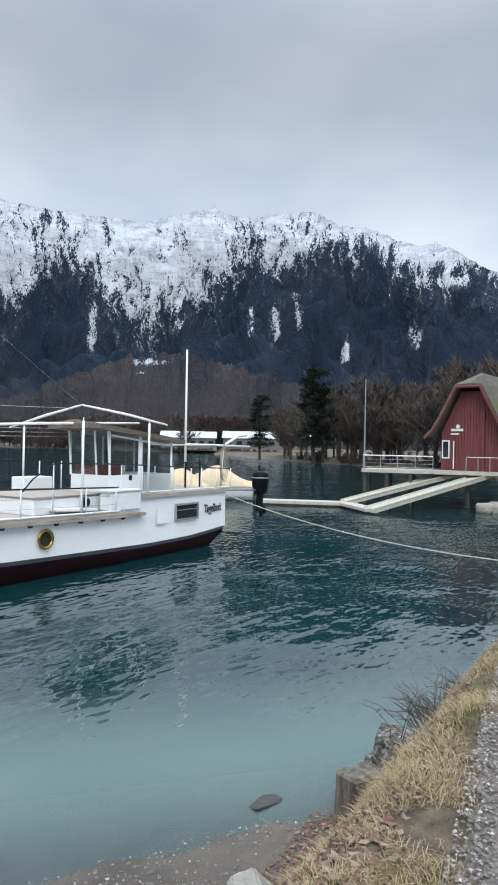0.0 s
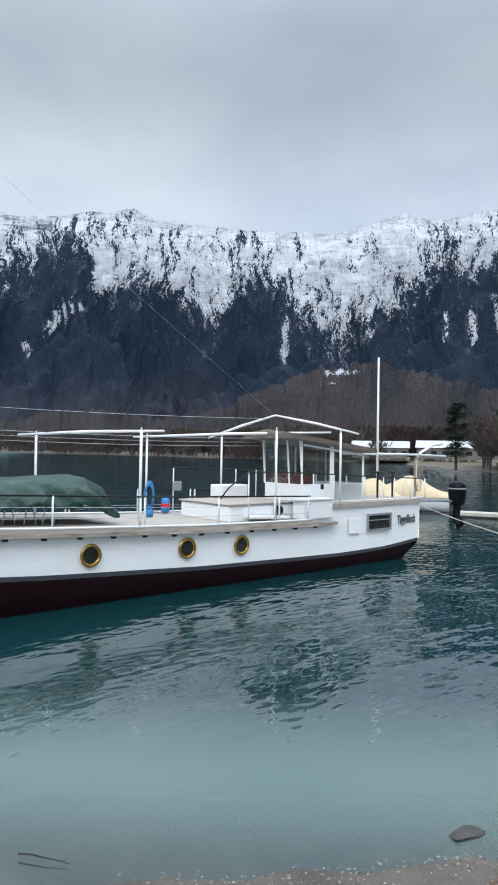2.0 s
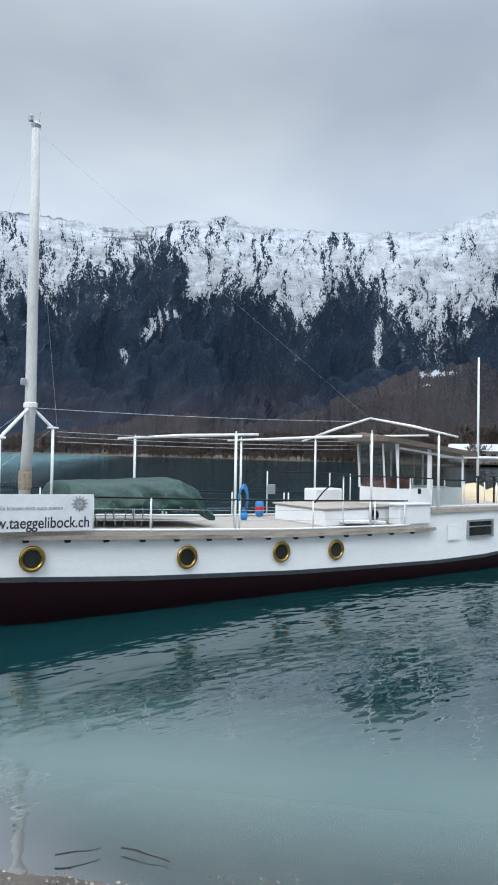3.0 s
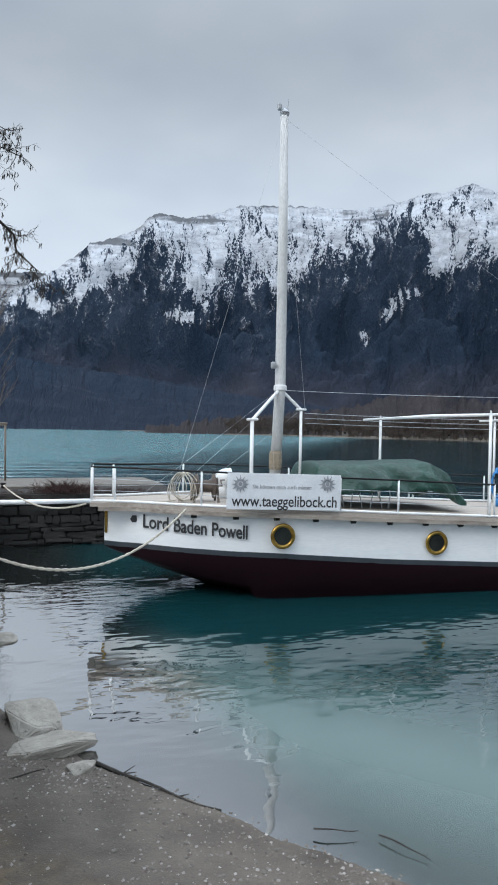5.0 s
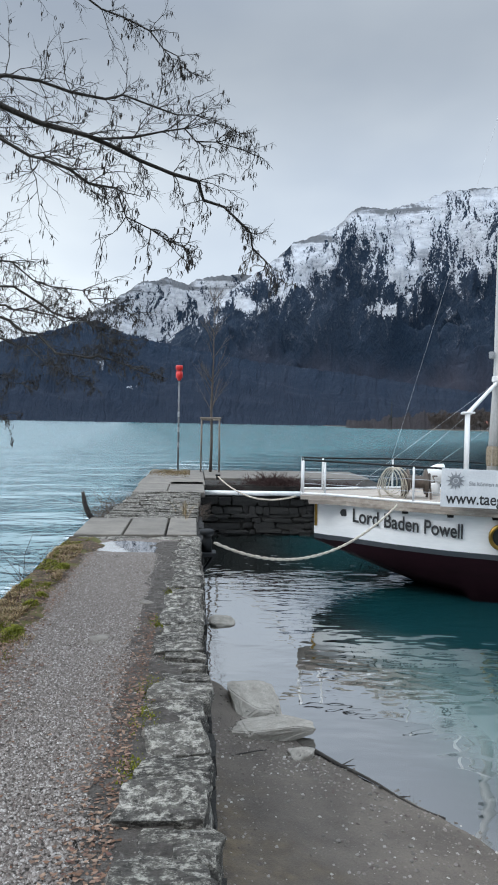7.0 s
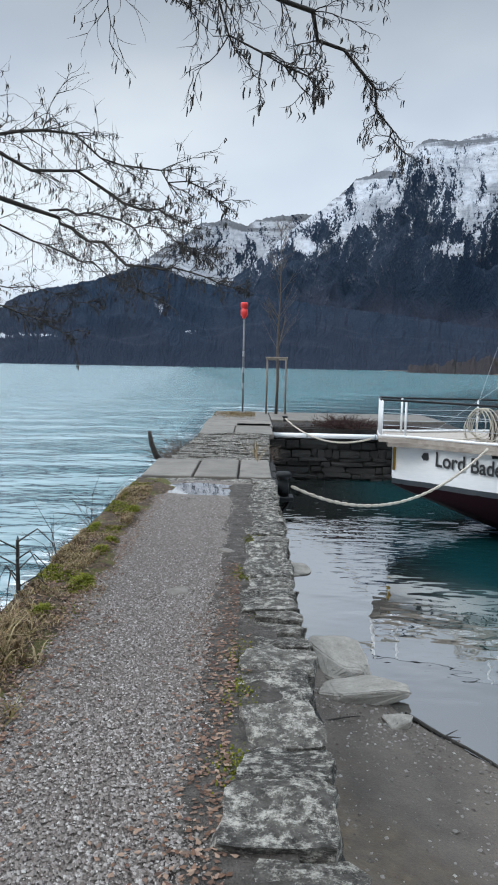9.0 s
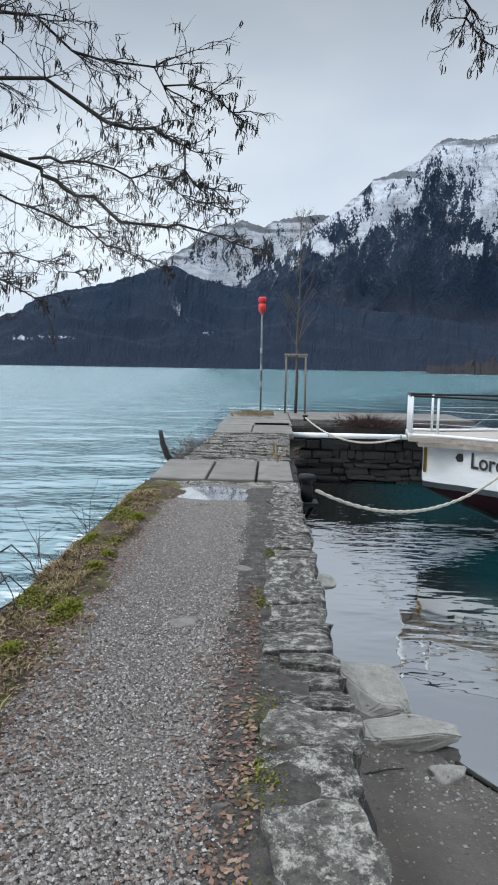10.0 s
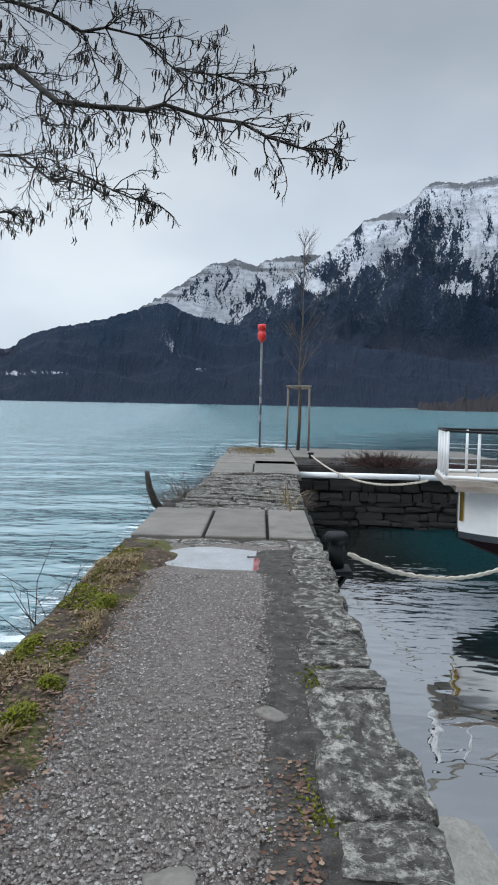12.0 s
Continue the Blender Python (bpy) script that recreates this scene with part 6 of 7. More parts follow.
def gangway(a, b, wdt, label):
    ob = thing("gangway", label, "gangway", group="ramps to the pontoon")
    a, b = Vector(a), Vector(b)
    d = (b - a)
    side = Vector((d.y, -d.x, 0)).normalized() * wdt / 2
    bm = bmesh.new()
    up = Vector((0, 0, 0.07))
    vs = [bm.verts.new(p + s + z) for p in (a, b) for s in (-side, side) for z in (-up * 2.2, up)]
    bmesh.ops.convex_hull(bm, input=vs)
    part("walkway", bm, PLANK, ob)
    for s in (-1, 1):
        part("kerb_rail", ring_tube(bmesh.new(), [a + side * s + Vector((0, 0, 0.1)), b + side * s + Vector((0, 0, 0.1))], 0.05, 5), PLANK, ob)
    return ob


gangway((43.2, 14.9, -1.38), (48.5, 8.75, 0.5), 1.0, "pale plank ramp sloping down to the pontoon")
gangway((39.7, 12.4, -1.42), (48.2, 6.9, 0.45), 0.9, "pale plank ramp sloping down to the water")
pont = thing("pontoon", "low pale floating pontoon", "pontoon", pose(42.4, 17.3, -1.45, 0, 0, 105))
part("deck", boxed((0, 0, 0), (5.6, 1.1, 0.22), bevel=0.03), PLANK, pont)
part("float", boxed((0, 0, -0.2), (5.2, 0.9, 0.3), bevel=0.05), PILE, pont)
pont2 = thing("pontoon", "short pale pontoon joining the ramps", "pontoon", pose(41.6, 13.7, -1.45, 0, 0, 38))
part("deck", boxed((0, 0, 0), (4.6, 0.9, 0.2), bevel=0.03), PLANK, pont2)
for k in range(26):
    f = k / 25
    rock("shore_rock", (44.5 + 9 * f + rnd.uniform(-0.6, 0.6), 6.2 - 3.5 * f + rnd.uniform(-0.7, 0.9), -1.55 + rnd.uniform(0, 0.35)), (rnd.uniform(0.6, 1.3), rnd.uniform(0.5, 0.9), rnd.uniform(0.4, 0.8)), rnd.uniform(0, 180), "grey riprap rock under the boathouse", PALEROCK, 90 + k, cuts=2)

# ---- covered motorboats at the pontoon ----
BEIGE = material("beige_boat_cover", (0.46, 0.36, 0.22), (0.58, 0.47, 0.31), 2, 0.7, 0.25, 20)


def motorboat(c, rz, length, label, peak):
    ob = thing("motorboat", label, "boat", pose(*c, 0, 0, rz), group="covered motorboats")
    bm = bmesh.new()
    rows = []
    for i in range(13):
        f = i / 12
        h = 0.95 * (1 - max(0, (f - 0.45) / 0.55) ** 2.2)
        x = f * length
        rows.append([bm.verts.new((x, y * h, z)) for y, z in ((-1, 0.72 + 0.2 * f), (-0.9, 0.1), (-0.3, -0.2), (0.3, -0.2), (0.9, 0.1), (1, 0.72 + 0.2 * f))])
    for a, b in zip(rows, rows[1:]):
        for k in range(5):
            bm.faces.new((a[k], b[k], b[k + 1], a[k + 1]))
    bm.faces.new(rows[0])
    bmesh.ops.recalc_face_normals(bm, faces=bm.faces)
    part("hull", bm, WHITE, ob, "white glassfibre hull", True)
    bm = bmesh.new()
    rows = []
    for i in range(17):
        f = i / 16
        h = 1.0 * (1 - max(0, (f - 0.45) / 0.55) ** 2.2) + 0.03
        ridge_z = 0.98 + peak * math.exp(-((f - 0.38) / 0.2) ** 2) + 0.06 * noise.noise((f * 9, length, 0))
        rows.append([bm.verts.new((f * length, y * h, 0.72 + 0.2 * f + (ridge_z - 0.72) * w)) for y, w in ((-1.02, -0.12), (-1, 0.1), (-0.5, 0.62), (0, 1.0), (0.5, 0.62), (1, 0.1), (1.02, -0.12))])
    for a, b in zip(rows, rows[1:]):
        for k in range(6):
            bm.faces.new((a[k], b[k], b[k + 1], a[k + 1]))
    part("cover", bm, BEIGE, ob, "beige fabric cover", True)


motorboat((43.4, 21.1, -1.35), 112, 6.2, "pale motorboat under a peaked beige cover at the pontoon", 0.95)
motorboat((36.1, 19.9, -1.4), 100, 5.8, "white motorboat under a beige peaked cover", 1.0)

# ---- far shore: halls, houses, trees ----
SHEETWHITE = material("pale_sheet_roof", (0.40, 0.43, 0.46), (0.52, 0.55, 0.58), 0.2, 0.6, 0.0)
PALEWALL = material("pale_render", (0.10, 0.10, 0.10), (0.18, 0.17, 0.16), 0.5, 0.9, 0.0)
TILERED = material("red_brown_tiles", (0.16, 0.06, 0.045), (0.22, 0.085, 0.06), 1.0, 0.9, 0.0)


def house(name, c, rz, w, d, h, roof_h, mats, label, windows=4):
    ob = thing(name, label, "house", pose(*c, 0, 0, rz))
    wl_ = part("wall", boxed((0, 0, h / 2), (w, d, h)), mats[0], ob)
    bm = bmesh.new()
    e = 0.6
    vs = [bm.verts.new(p) for p in ((-w / 2 - e, -d / 2 - e, h), (w / 2 + e, -d / 2 - e, h), (w / 2 + e, d / 2 + e, h), (-w / 2 - e, d / 2 + e, h), (-w / 2 - e, 0, h + roof_h), (w / 2 + e, 0, h + roof_h))]
    for f in ((0, 1, 5, 4), (2, 3, 4, 5), (0, 4, 3), (1, 2, 5), (3, 2, 1, 0)):
        bm.faces.new([vs[k] for k in f])
    part("roof", bm, mats[1], ob)
    for k in range(windows):
        part("window", boxed((-w / 2 + w * (k + 0.5) / windows, -d / 2 - 0.03, h * 0.55), (w / windows * 0.5, 0.08, h * 0.35)), GLASSDARK, ob)
    return ob


house("hall", (247.8, 141.0, 0.2), -63, 22, 14, 4.2, 2.8, (PALEWALL, SHEETWHITE), "long white-roofed hall on the far shore", 6)
house("hall", (259.5, 116.0, 0.2), -66, 26, 14, 4.4, 3.0, (PALEWALL, SHEETWHITE), "long white-roofed hall on the far shore", 6)
house("hall", (267.0, 96.0, 0.2), -70, 16, 12, 4.0, 2.4, (PALEWALL, SHEETWHITE), "low white-roofed boat hall on the far shore", 5)
for az_, r_, w_, rz_ in ((38.1, 520, 13, -30), (36.6, 560, 10, -50), (30.1, 640, 12, -20), (24.5, 720, 11, -35), (44.5, 470, 10, -40)):
    house("far_house", (r_ * math.sin(radians(az_)), r_ * math.cos(radians(az_)), -1.0), rz_, w_, 9, 5.2, 3.6, (PALEWALL, TILERED), "pale far house with a red-brown roof among trees", 3)

FARTWIG = material("bare_winter_twigs", (0.050, 0.040, 0.035), (0.105, 0.083, 0.070), 0.4, 0.95, 0.0)
NEEDLE = material("dark_conifer_needles", (0.010, 0.020, 0.014), (0.030, 0.048, 0.030), 0.8, 0.95, 0.0)


def bare_tree_mesh(seed, height, fine):
    r = random.Random(seed)
    tr, cr_ = bmesh.new(), bmesh.new()
    top = Vector((r.uniform(-0.4, 0.4), r.uniform(-0.4, 0.4), height * 0.7))
    ring_tube(tr, [(0, 0, -0.5), top * 0.4, top], [0.018 * height, 0.013 * height, 0.004 * height], 6, False)
    for k in range(15):
        f = r.uniform(0.10, 1.0)
        base = top * f
        a = r.uniform(0, 2 * math.pi)
        ln = height * 0.42 * (1.15 - 0.55 * f) * r.uniform(0.7, 1.15)
        d = Vector((math.cos(a), math.sin(a), r.uniform(0.5, 1.3))).normalized()
        tip = base + d * ln
        ring_tube(cr_, [base, base + d * ln * 0.5, tip], [0.008 * height, 0.005 * height, 0.0025 * height], 3, False)
        for _ in range(9):
            t = r.uniform(0.25, 1.0)
            p = base + d * ln * t
            e = (d * 0.6 + Vector((r.uniform(-1, 1), r.uniform(-1, 1), r.uniform(-0.2, 1.1)))).normalized() * ln * r.uniform(0.25, 0.45)
            ring_tube(cr_, [p, p + e], [0.0035 * height, 0.002 * height], 3, False)
            for _ in range(fine):
                q = p + e * r.uniform(0.2, 1)
                g = (e.normalized() + Vector((r.uniform(-1, 1), r.uniform(-1, 1), r.uniform(-0.3, 0.9)))).normalized() * ln * 0.22 * r.uniform(0.6, 1.2)
                w = Vector((r.uniform(-1, 1), r.uniform(-1, 1), 0)).normalized() * 0.0045 * height
                vs = [cr_.verts.new(x) for x in (q - w, q + w, q + g)]
                cr_.faces.new(vs)
    return finish("trunk", tr, FARTWIG), finish("crown", cr_, FARTWIG)


def conifer_mesh(seed, height, narrow):
    r = random.Random(seed)
    tr, cr_ = bmesh.new(), bmesh.new()
    ring_tube(tr, [(0, 0, -0.5), (0, 0, height * 0.96)], [0.02 * height, 0.003 * height], 6, False)
    for k in range(int(30 * height / 8)):
        f = (k + r.random()) / (30 * height / 8)
        z = height * (0.12 + 0.87 * f)
        ln = height * narrow * (1 - f) ** 0.8 * r.uniform(0.55, 1.15) + 0.15
        a = r.uniform(0, 2 * math.pi)
        d = Vector((math.cos(a), math.sin(a), r.uniform(-0.35, 0.15)))
        s = Vector((-math.sin(a), math.cos(a), 0))
        base = Vector((0, 0, z))
        for m in range(6):
            t = (m + 0.5) / 6
            p = base + d * ln * t
            wd = ln * 0.22 * (1.1 - t) + 0.1
            for sg_ in (-1, 1):
                q = p + s * sg_ * wd * r.uniform(0.6, 1.2) + d * wd * 0.7 + Vector((0, 0, r.uniform(-0.3, 0.05) * wd))
                vs = [cr_.verts.new(x) for x in (p, p + d * wd * 0.7, q, p - Vector((0, 0, wd * 0.35)))]
                cr_.faces.new((vs[0], vs[1], vs[2]))
                cr_.faces.new((vs[0], vs[2], vs[3]))
    return finish("trunk", tr, BARK), finish("crown", cr_, NEEDLE)


def plant(name, meshes, c, rz, s, label, group):
    ob = thing(name, label, "tree", pose(*c, 0, 0, rz) @ Matrix.Scale(s, 4), group=group)
    for me in meshes:
        k = new(me.name.split(".")[0], me)
        k.parent = ob
    return ob


BARE = [bare_tree_mesh(k, 12.0, 18) for k in (3, 8, 15, 21)]
FIR = [conifer_mesh(5, 14.0, 0.20), conifer_mesh(9, 14.0, 0.30)]
SPIRE = conifer_mesh(12, 14.0, 0.10)


def pine_mesh(seed, height):
    """An old pine: bare lower trunk, a few limbs, irregular flat clumps of needles."""
    r = random.Random(seed)
    tr, cr_ = bmesh.new(), bmesh.new()
    ring_tube(tr, [(0, 0, -0.5), (0.15, 0.1, height * 0.5), (0.5, 0, height * 0.93)], [0.022 * height, 0.016 * height, 0.004 * height], 7, False)
    for k in range(30):
        f = 0.14 + 0.84 * (k + r.random()) / 30
        a = r.uniform(0, 2 * math.pi)
        ln = height * 0.23 * (1.25 - f) ** 0.6 * r.uniform(0.5, 1.15)
        base = Vector((0.15 + 0.3 * f, 0.05, height * f * 0.95))
        tip = base + Vector((math.cos(a), math.sin(a), r.uniform(0.0, 0.45))) * ln
        ring_tube(tr, [base, base.lerp(tip, 0.6) - Vector((0, 0, 0.1)), tip], [0.006 * height, 0.004 * height, 0.002 * height], 4, False)
        for _ in range(5):
            c = base.lerp(tip, r.uniform(0.35, 1.05)) + Vector((r.gauss(0, 0.35), r.gauss(0, 0.35), r.uniform(0, 0.4)))
            for _ in range(46):
                d = Vector((r.gauss(0, 1), r.gauss(0, 1), r.gauss(0.25, 0.55))).normalized()
                p = c + Vector((d.x * 0.75, d.y * 0.75, d.z * 0.45)) * r.uniform(0.4, 1.3)
                w = Vector((-d.y, d.x, r.uniform(-0.3, 0.3))) * r.uniform(0.10, 0.2)
                cr_.faces.new([cr_.verts.new(q) for q in (p - w, p + w, p + d * r.uniform(0.25, 0.5))])
    return finish("trunk", tr, BARK), finish("crown", cr_, NEEDLE)


PINE = pine_mesh(6, 14.0)
tr_ = random.Random(77)
# grove on the near point of the far shore
for k in range(64):
    f = tr_.random()
    az_ = 66.5 + 20.5 * f
    r_ = lerp_list(az_, FARSHORE) + tr_.uniform(3, 32)
    x, y = r_ * math.sin(radians(az_)), r_ * math.cos(radians(az_))
    plant("bare_tree", tr_.choice(BARE), (x, y, -1.0), tr_.uniform(0, 360), tr_.uniform(1.0, 1.7) * (1.0 if az_ > 70 else 0.75), "bare brown winter tree on the far bank", "bare trees on the far bank")
for x, y, s in ((131.2, 46.9, 1.38), (132.5, 45.3, 1.1), (142.2, 63.3, 1.05)):
    plant("pine_tree", PINE, (x, y, -0.8), 30 * s, s, "dark green pine with a broad irregular crown", "pines on the far bank")
# belt of trees along the distant shore
for k in range(330):
    az_ = 20 + 48 * tr_.random() ** 0.85
    r_ = lerp_list(az_, FARSHORE) + 6 + 75 * tr_.random()
    x, y = r_ * math.sin(radians(az_)), r_ * math.cos(radians(az_))
    if 60 < az_ < 68:
        r_ = max(r_, 315.0)
        x, y = r_ * math.sin(radians(az_)), r_ * math.cos(radians(az_))
    if tr_.random() < 0.10:
        plant("conifer", tr_.choice(FIR), (x, y, -0.8), tr_.uniform(0, 360), tr_.uniform(0.7, 1.3), "dark conifer in the wooded far shore", "conifers on the far bank")
    else:
        plant("bare_tree", tr_.choice(BARE), (x, y, -2.2), tr_.uniform(0, 360), tr_.uniform(1.1, 1.8), "bare brown winter tree on the far bank", "bare trees on the far bank")
# low shoreline scrub in front of the trunks
for k in range(170):
    az_ = 20 + 40 * tr_.random() ** 0.85 if k < 130 else tr_.uniform(68.5, 87)
    r_ = lerp_list(az_, FARSHORE) + tr_.uniform(4, 8)
    plant("shore_scrub", tr_.choice(BARE), (r_ * math.sin(radians(az_)), r_ * math.cos(radians(az_)), -2.3), tr_.uniform(0, 360), tr_.uniform(0.45, 0.75) * (1 if k < 130 else 0.5), "low bare brown scrub on the far bank", "scrub on the far bank")
for az_, r_, s in ((16.75, 640, 2.1), (17.2, 645, 1.2), (48.5, 372, 1.7), (47.8, 375, 1.2), (53.5, 330, 1.1)):
    plant("conifer", SPIRE, (r_ * math.sin(radians(az_)), r_ * math.cos(radians(az_)), -1.0), 0, s, "tall slim dark conifer on the far shore", "conifers on the far bank")


# ---- alder beside the path: limbs, twigs and catkins ----
def alder():
    ob = thing("alder_tree", "leafless alder with dark twigs and hanging catkins", "tree", pose(-2.2, 7.2, 0.0))
    off = Vector((-2.2, 7.2, 0.0))
    r = random.Random(14)
    part("trunk", ring_tube(bmesh.new(), [(0, 0, -0.8), (0.05, 0.05, 1.2), (0.1, 0.3, 2.6), (0.0, 0.5, 4.6), (-0.2, 0.7, 7.5)], [0.24, 0.19, 0.16, 0.12, 0.05], 12), BARK, ob, "", True)
    limbs = [
        ([(-2.1, 7.4, 2.3), (-0.4, 7.2, 3.45), (1.2, 7.45, 3.72), (2.26, 7.8, 3.62), (2.9, 8.2, 3.5), (3.3, 8.5, 3.25), (3.5, 8.7, 3.0)], 0.052),
        ([(1.2, 7.45, 3.72), (1.9, 8.2, 4.1), (2.6, 8.7, 4.2), (3.25, 9.1, 4.2)], 0.028),
        ([(1.2, 7.45, 3.72), (2.0, 7.4, 3.35), (2.5, 7.35, 3.1), (2.85, 7.35, 2.85)], 0.024),
        ([(2.26, 7.8, 3.62), (2.8, 8.0, 3.72), (3.3, 8.3, 3.72)], 0.018),
        ([(-2.0, 7.8, 2.9), (-0.3, 9.6, 3.25), (0.97, 10.45, 3.0), (1.15, 10.5, 2.84), (1.66, 10.2, 2.58), (2.15, 10.15, 2.46), (2.6, 10.1, 2.36)], 0.046),
        ([(0.97, 10.45, 3.0), (1.4, 10.3, 2.95), (1.9, 10.4, 2.84), (2.3, 10.3, 2.66)], 0.02),
        ([(-2.1, 7.7, 3.4), (-0.2, 8.4, 3.35), (0.9, 8.7, 3.05), (1.8, 8.9, 2.80), (2.15, 8.85, 2.62), (2.35, 8.85, 2.42)], 0.036),
        ([(0.9, 8.7, 3.05), (1.5, 8.5, 3.0), (2.1, 8.6, 2.85), (2.45, 8.7, 2.7)], 0.02),
        ([(-0.3, 9.6, 3.25), (0.6, 11.1, 2.85), (1.14, 11.15, 2.68), (1.6, 10.7, 2.4), (1.95, 10.4, 2.25)], 0.024),
        ([(-2.1, 7.8, 4.2), (0.2, 8.2, 5.0), (1.8, 8.5, 4.95), (2.6, 8.7, 4.7), (2.87, 8.72, 4.45)], 0.03),
        ([(-2.1, 7.3, 2.1), (-0.6, 8.6, 2.5), (0.4, 9.0, 2.35), (1.0, 9.1, 2.1), (1.4, 9.2, 1.95)], 0.024),
        ([(-2.1, 7.5, 1.8), (-0.8, 9.4, 2.4), (0.2, 10.4, 2.45), (0.9, 10.6, 2.35), (1.25, 10.7, 2.3)], 0.022),
    ]
    tw, ck = bmesh.new(), bmesh.new()

    def catkin(p):
        for _ in range(r.randint(1, 3)):
            ln = r.uniform(0.022, 0.045)
            q = p + Vector((r.uniform(-0.012, 0.012), r.uniform(-0.012, 0.012), 0))
            ring_tube(ck, [q, q - Vector((r.uniform(-0.008, 0.008), r.uniform(-0.008, 0.008), ln * 0.5)), q - Vector((0.004, 0.0, ln))], [0.0018, 0.0032, 0.0015], 4, False)

    def twig(p, d, ln, rad, depth):
        pts = [p]
        cur = d.normalized()
        n = 5
        for i in range(n):
            cur = (cur + Vector((r.uniform(-1, 1), r.uniform(-1, 1), r.uniform(-1, 0.9))) * 0.30).normalized()
            pts.append(pts[-1] + cur * ln / n)
        ring_tube(tw, pts, [rad * (1 - 0.7 * i / n) for i in range(n + 1)], 4, False)
        for i in range(1, n + 1):
            if depth > 0 and r.random() < 0.85:
                e = (cur + Vector((r.uniform(-1, 1), r.uniform(-1, 1), r.uniform(-0.9, 0.7))) * 0.9)
                twig(pts[i], e, ln * r.uniform(0.4, 0.65), rad * 0.6, depth - 1)
        if depth <= 1 and r.random() < 0.17:
            catkin(pts[-1])

    for pts, rad in limbs:
        v = [Vector(p) - off for p in pts]
        dense = []
        for i in range(len(v) - 1):
            for k in range(4):
                q = v[i].lerp(v[i + 1], k / 4)
                dense.append(q + Vector((r.uniform(-1, 1), r.uniform(-1, 1), r.uniform(-1, 1))) * 0.04)
        dense.append(v[-1])
        n = len(dense)
        part("limb", ring_tube(bmesh.new(), dense, [max(0.0035, 0.5 * rad * (1 - 0.9 * i / n) * r.uniform(0.85, 1.2)) for i in range(n)], 7, False), BARK, ob, "dark knobbly limb", True)
        for i in range(2, n):
            if dense[i].x + off.x < -0.6:
                continue
            d = (dense[i] - dense[i - 1]).normalized()
            for _ in range(r.choice((3, 3, 4))):
                e = d * 0.8 + Vector((r.uniform(-0.8, 0.9), r.uniform(-0.8, 0.8), r.uniform(-0.6, 0.7)))
                twig(dense[i], e, r.uniform(0.15, 0.36) * (1.25 - 0.9 * i / n), 0.0036, 2)
    t_ = part("twig_mass", tw, BARK, ob, "fine dark twigs")
    t_["kind"] = "stuff"
    c_ = part("catkin_mass", ck, BARK, ob, "small hanging catkins")
    c_["kind"] = "stuff"


alder()


# ---- grass, leaves, pebbles ----
def island_material(name, stops, rough=0.85):
    m = bpy.data.materials.new(name)
    m.use_nodes = True
    n, l = m.node_tree.nodes, m.node_tree.links
    ge, cr_ = n.new("ShaderNodeNewGeometry"), n.new("ShaderNodeValToRGB")
    el = cr_.color_ramp.elements
    el[0].position, el[0].color = 0.0, (*stops[0], 1)
    el[1].position, el[1].color = 1.0, (*stops[-1], 1)
    for k, c in enumerate(stops[1:-1]):
        e = el.new((k + 1) / (len(stops) - 1))
        e.color = (*c, 1)
    l.new(ge.outputs["Random Per Island"], cr_.inputs["Fac"])
    l.new(cr_.outputs["Color"], n["Principled BSDF"].inputs["Base Color"])
    n["Principled BSDF"].inputs["Roughness"].default_value = rough
    n["Principled BSDF"].inputs["Specular IOR Level"].default_value = 0.2
    return m


STRAW = island_material("dry_grass_blades", [(0.13, 0.082, 0.042), (0.28, 0.20, 0.10), (0.065, 0.042, 0.028), (0.36, 0.29, 0.17), (0.11, 0.07, 0.04), (0.12, 0.115, 0.03)])
PALESTRAW = island_material("pale_bank_grass", [(0.25, 0.18, 0.095), (0.38, 0.29, 0.165), (0.13, 0.085, 0.052), (0.46, 0.38, 0.25), (0.19, 0.15, 0.06)])
GREENGRASS = island_material("winter_green_grass", [(0.10, 0.105, 0.035), (0.17, 0.16, 0.06), (0.07, 0.075, 0.03)])
MOSS = island_material("moss_green_blades", [(0.10, 0.11, 0.012), (0.16, 0.17, 0.015), (0.07, 0.08, 0.015), (0.20, 0.20, 0.02)])
LEAF = island_material("fallen_leaves", [(0.10, 0.055, 0.035), (0.19, 0.115, 0.08), (0.06, 0.038, 0.03), (0.30, 0.21, 0.155), (0.10, 0.05, 0.042)])
CHIP = island_material("gravel_chips", [(0.09, 0.077, 0.068), (0.23, 0.205, 0.187), (0.13, 0.112, 0.10), (0.34, 0.32, 0.30), (0.12, 0.094, 0.084), (0.45, 0.435, 0.41)])
g_ = random.Random(31)


def ground_here(x, y):
    if 0.95 < x < 2.8:
        return max(path_z(y), verge(x, y)) if x < 1.7 and 6.0 < y < 14.8 else path_z(y)
    if x <= 0.95 and y > 10.1:
        return -0.03
    return ground_z(x, y)


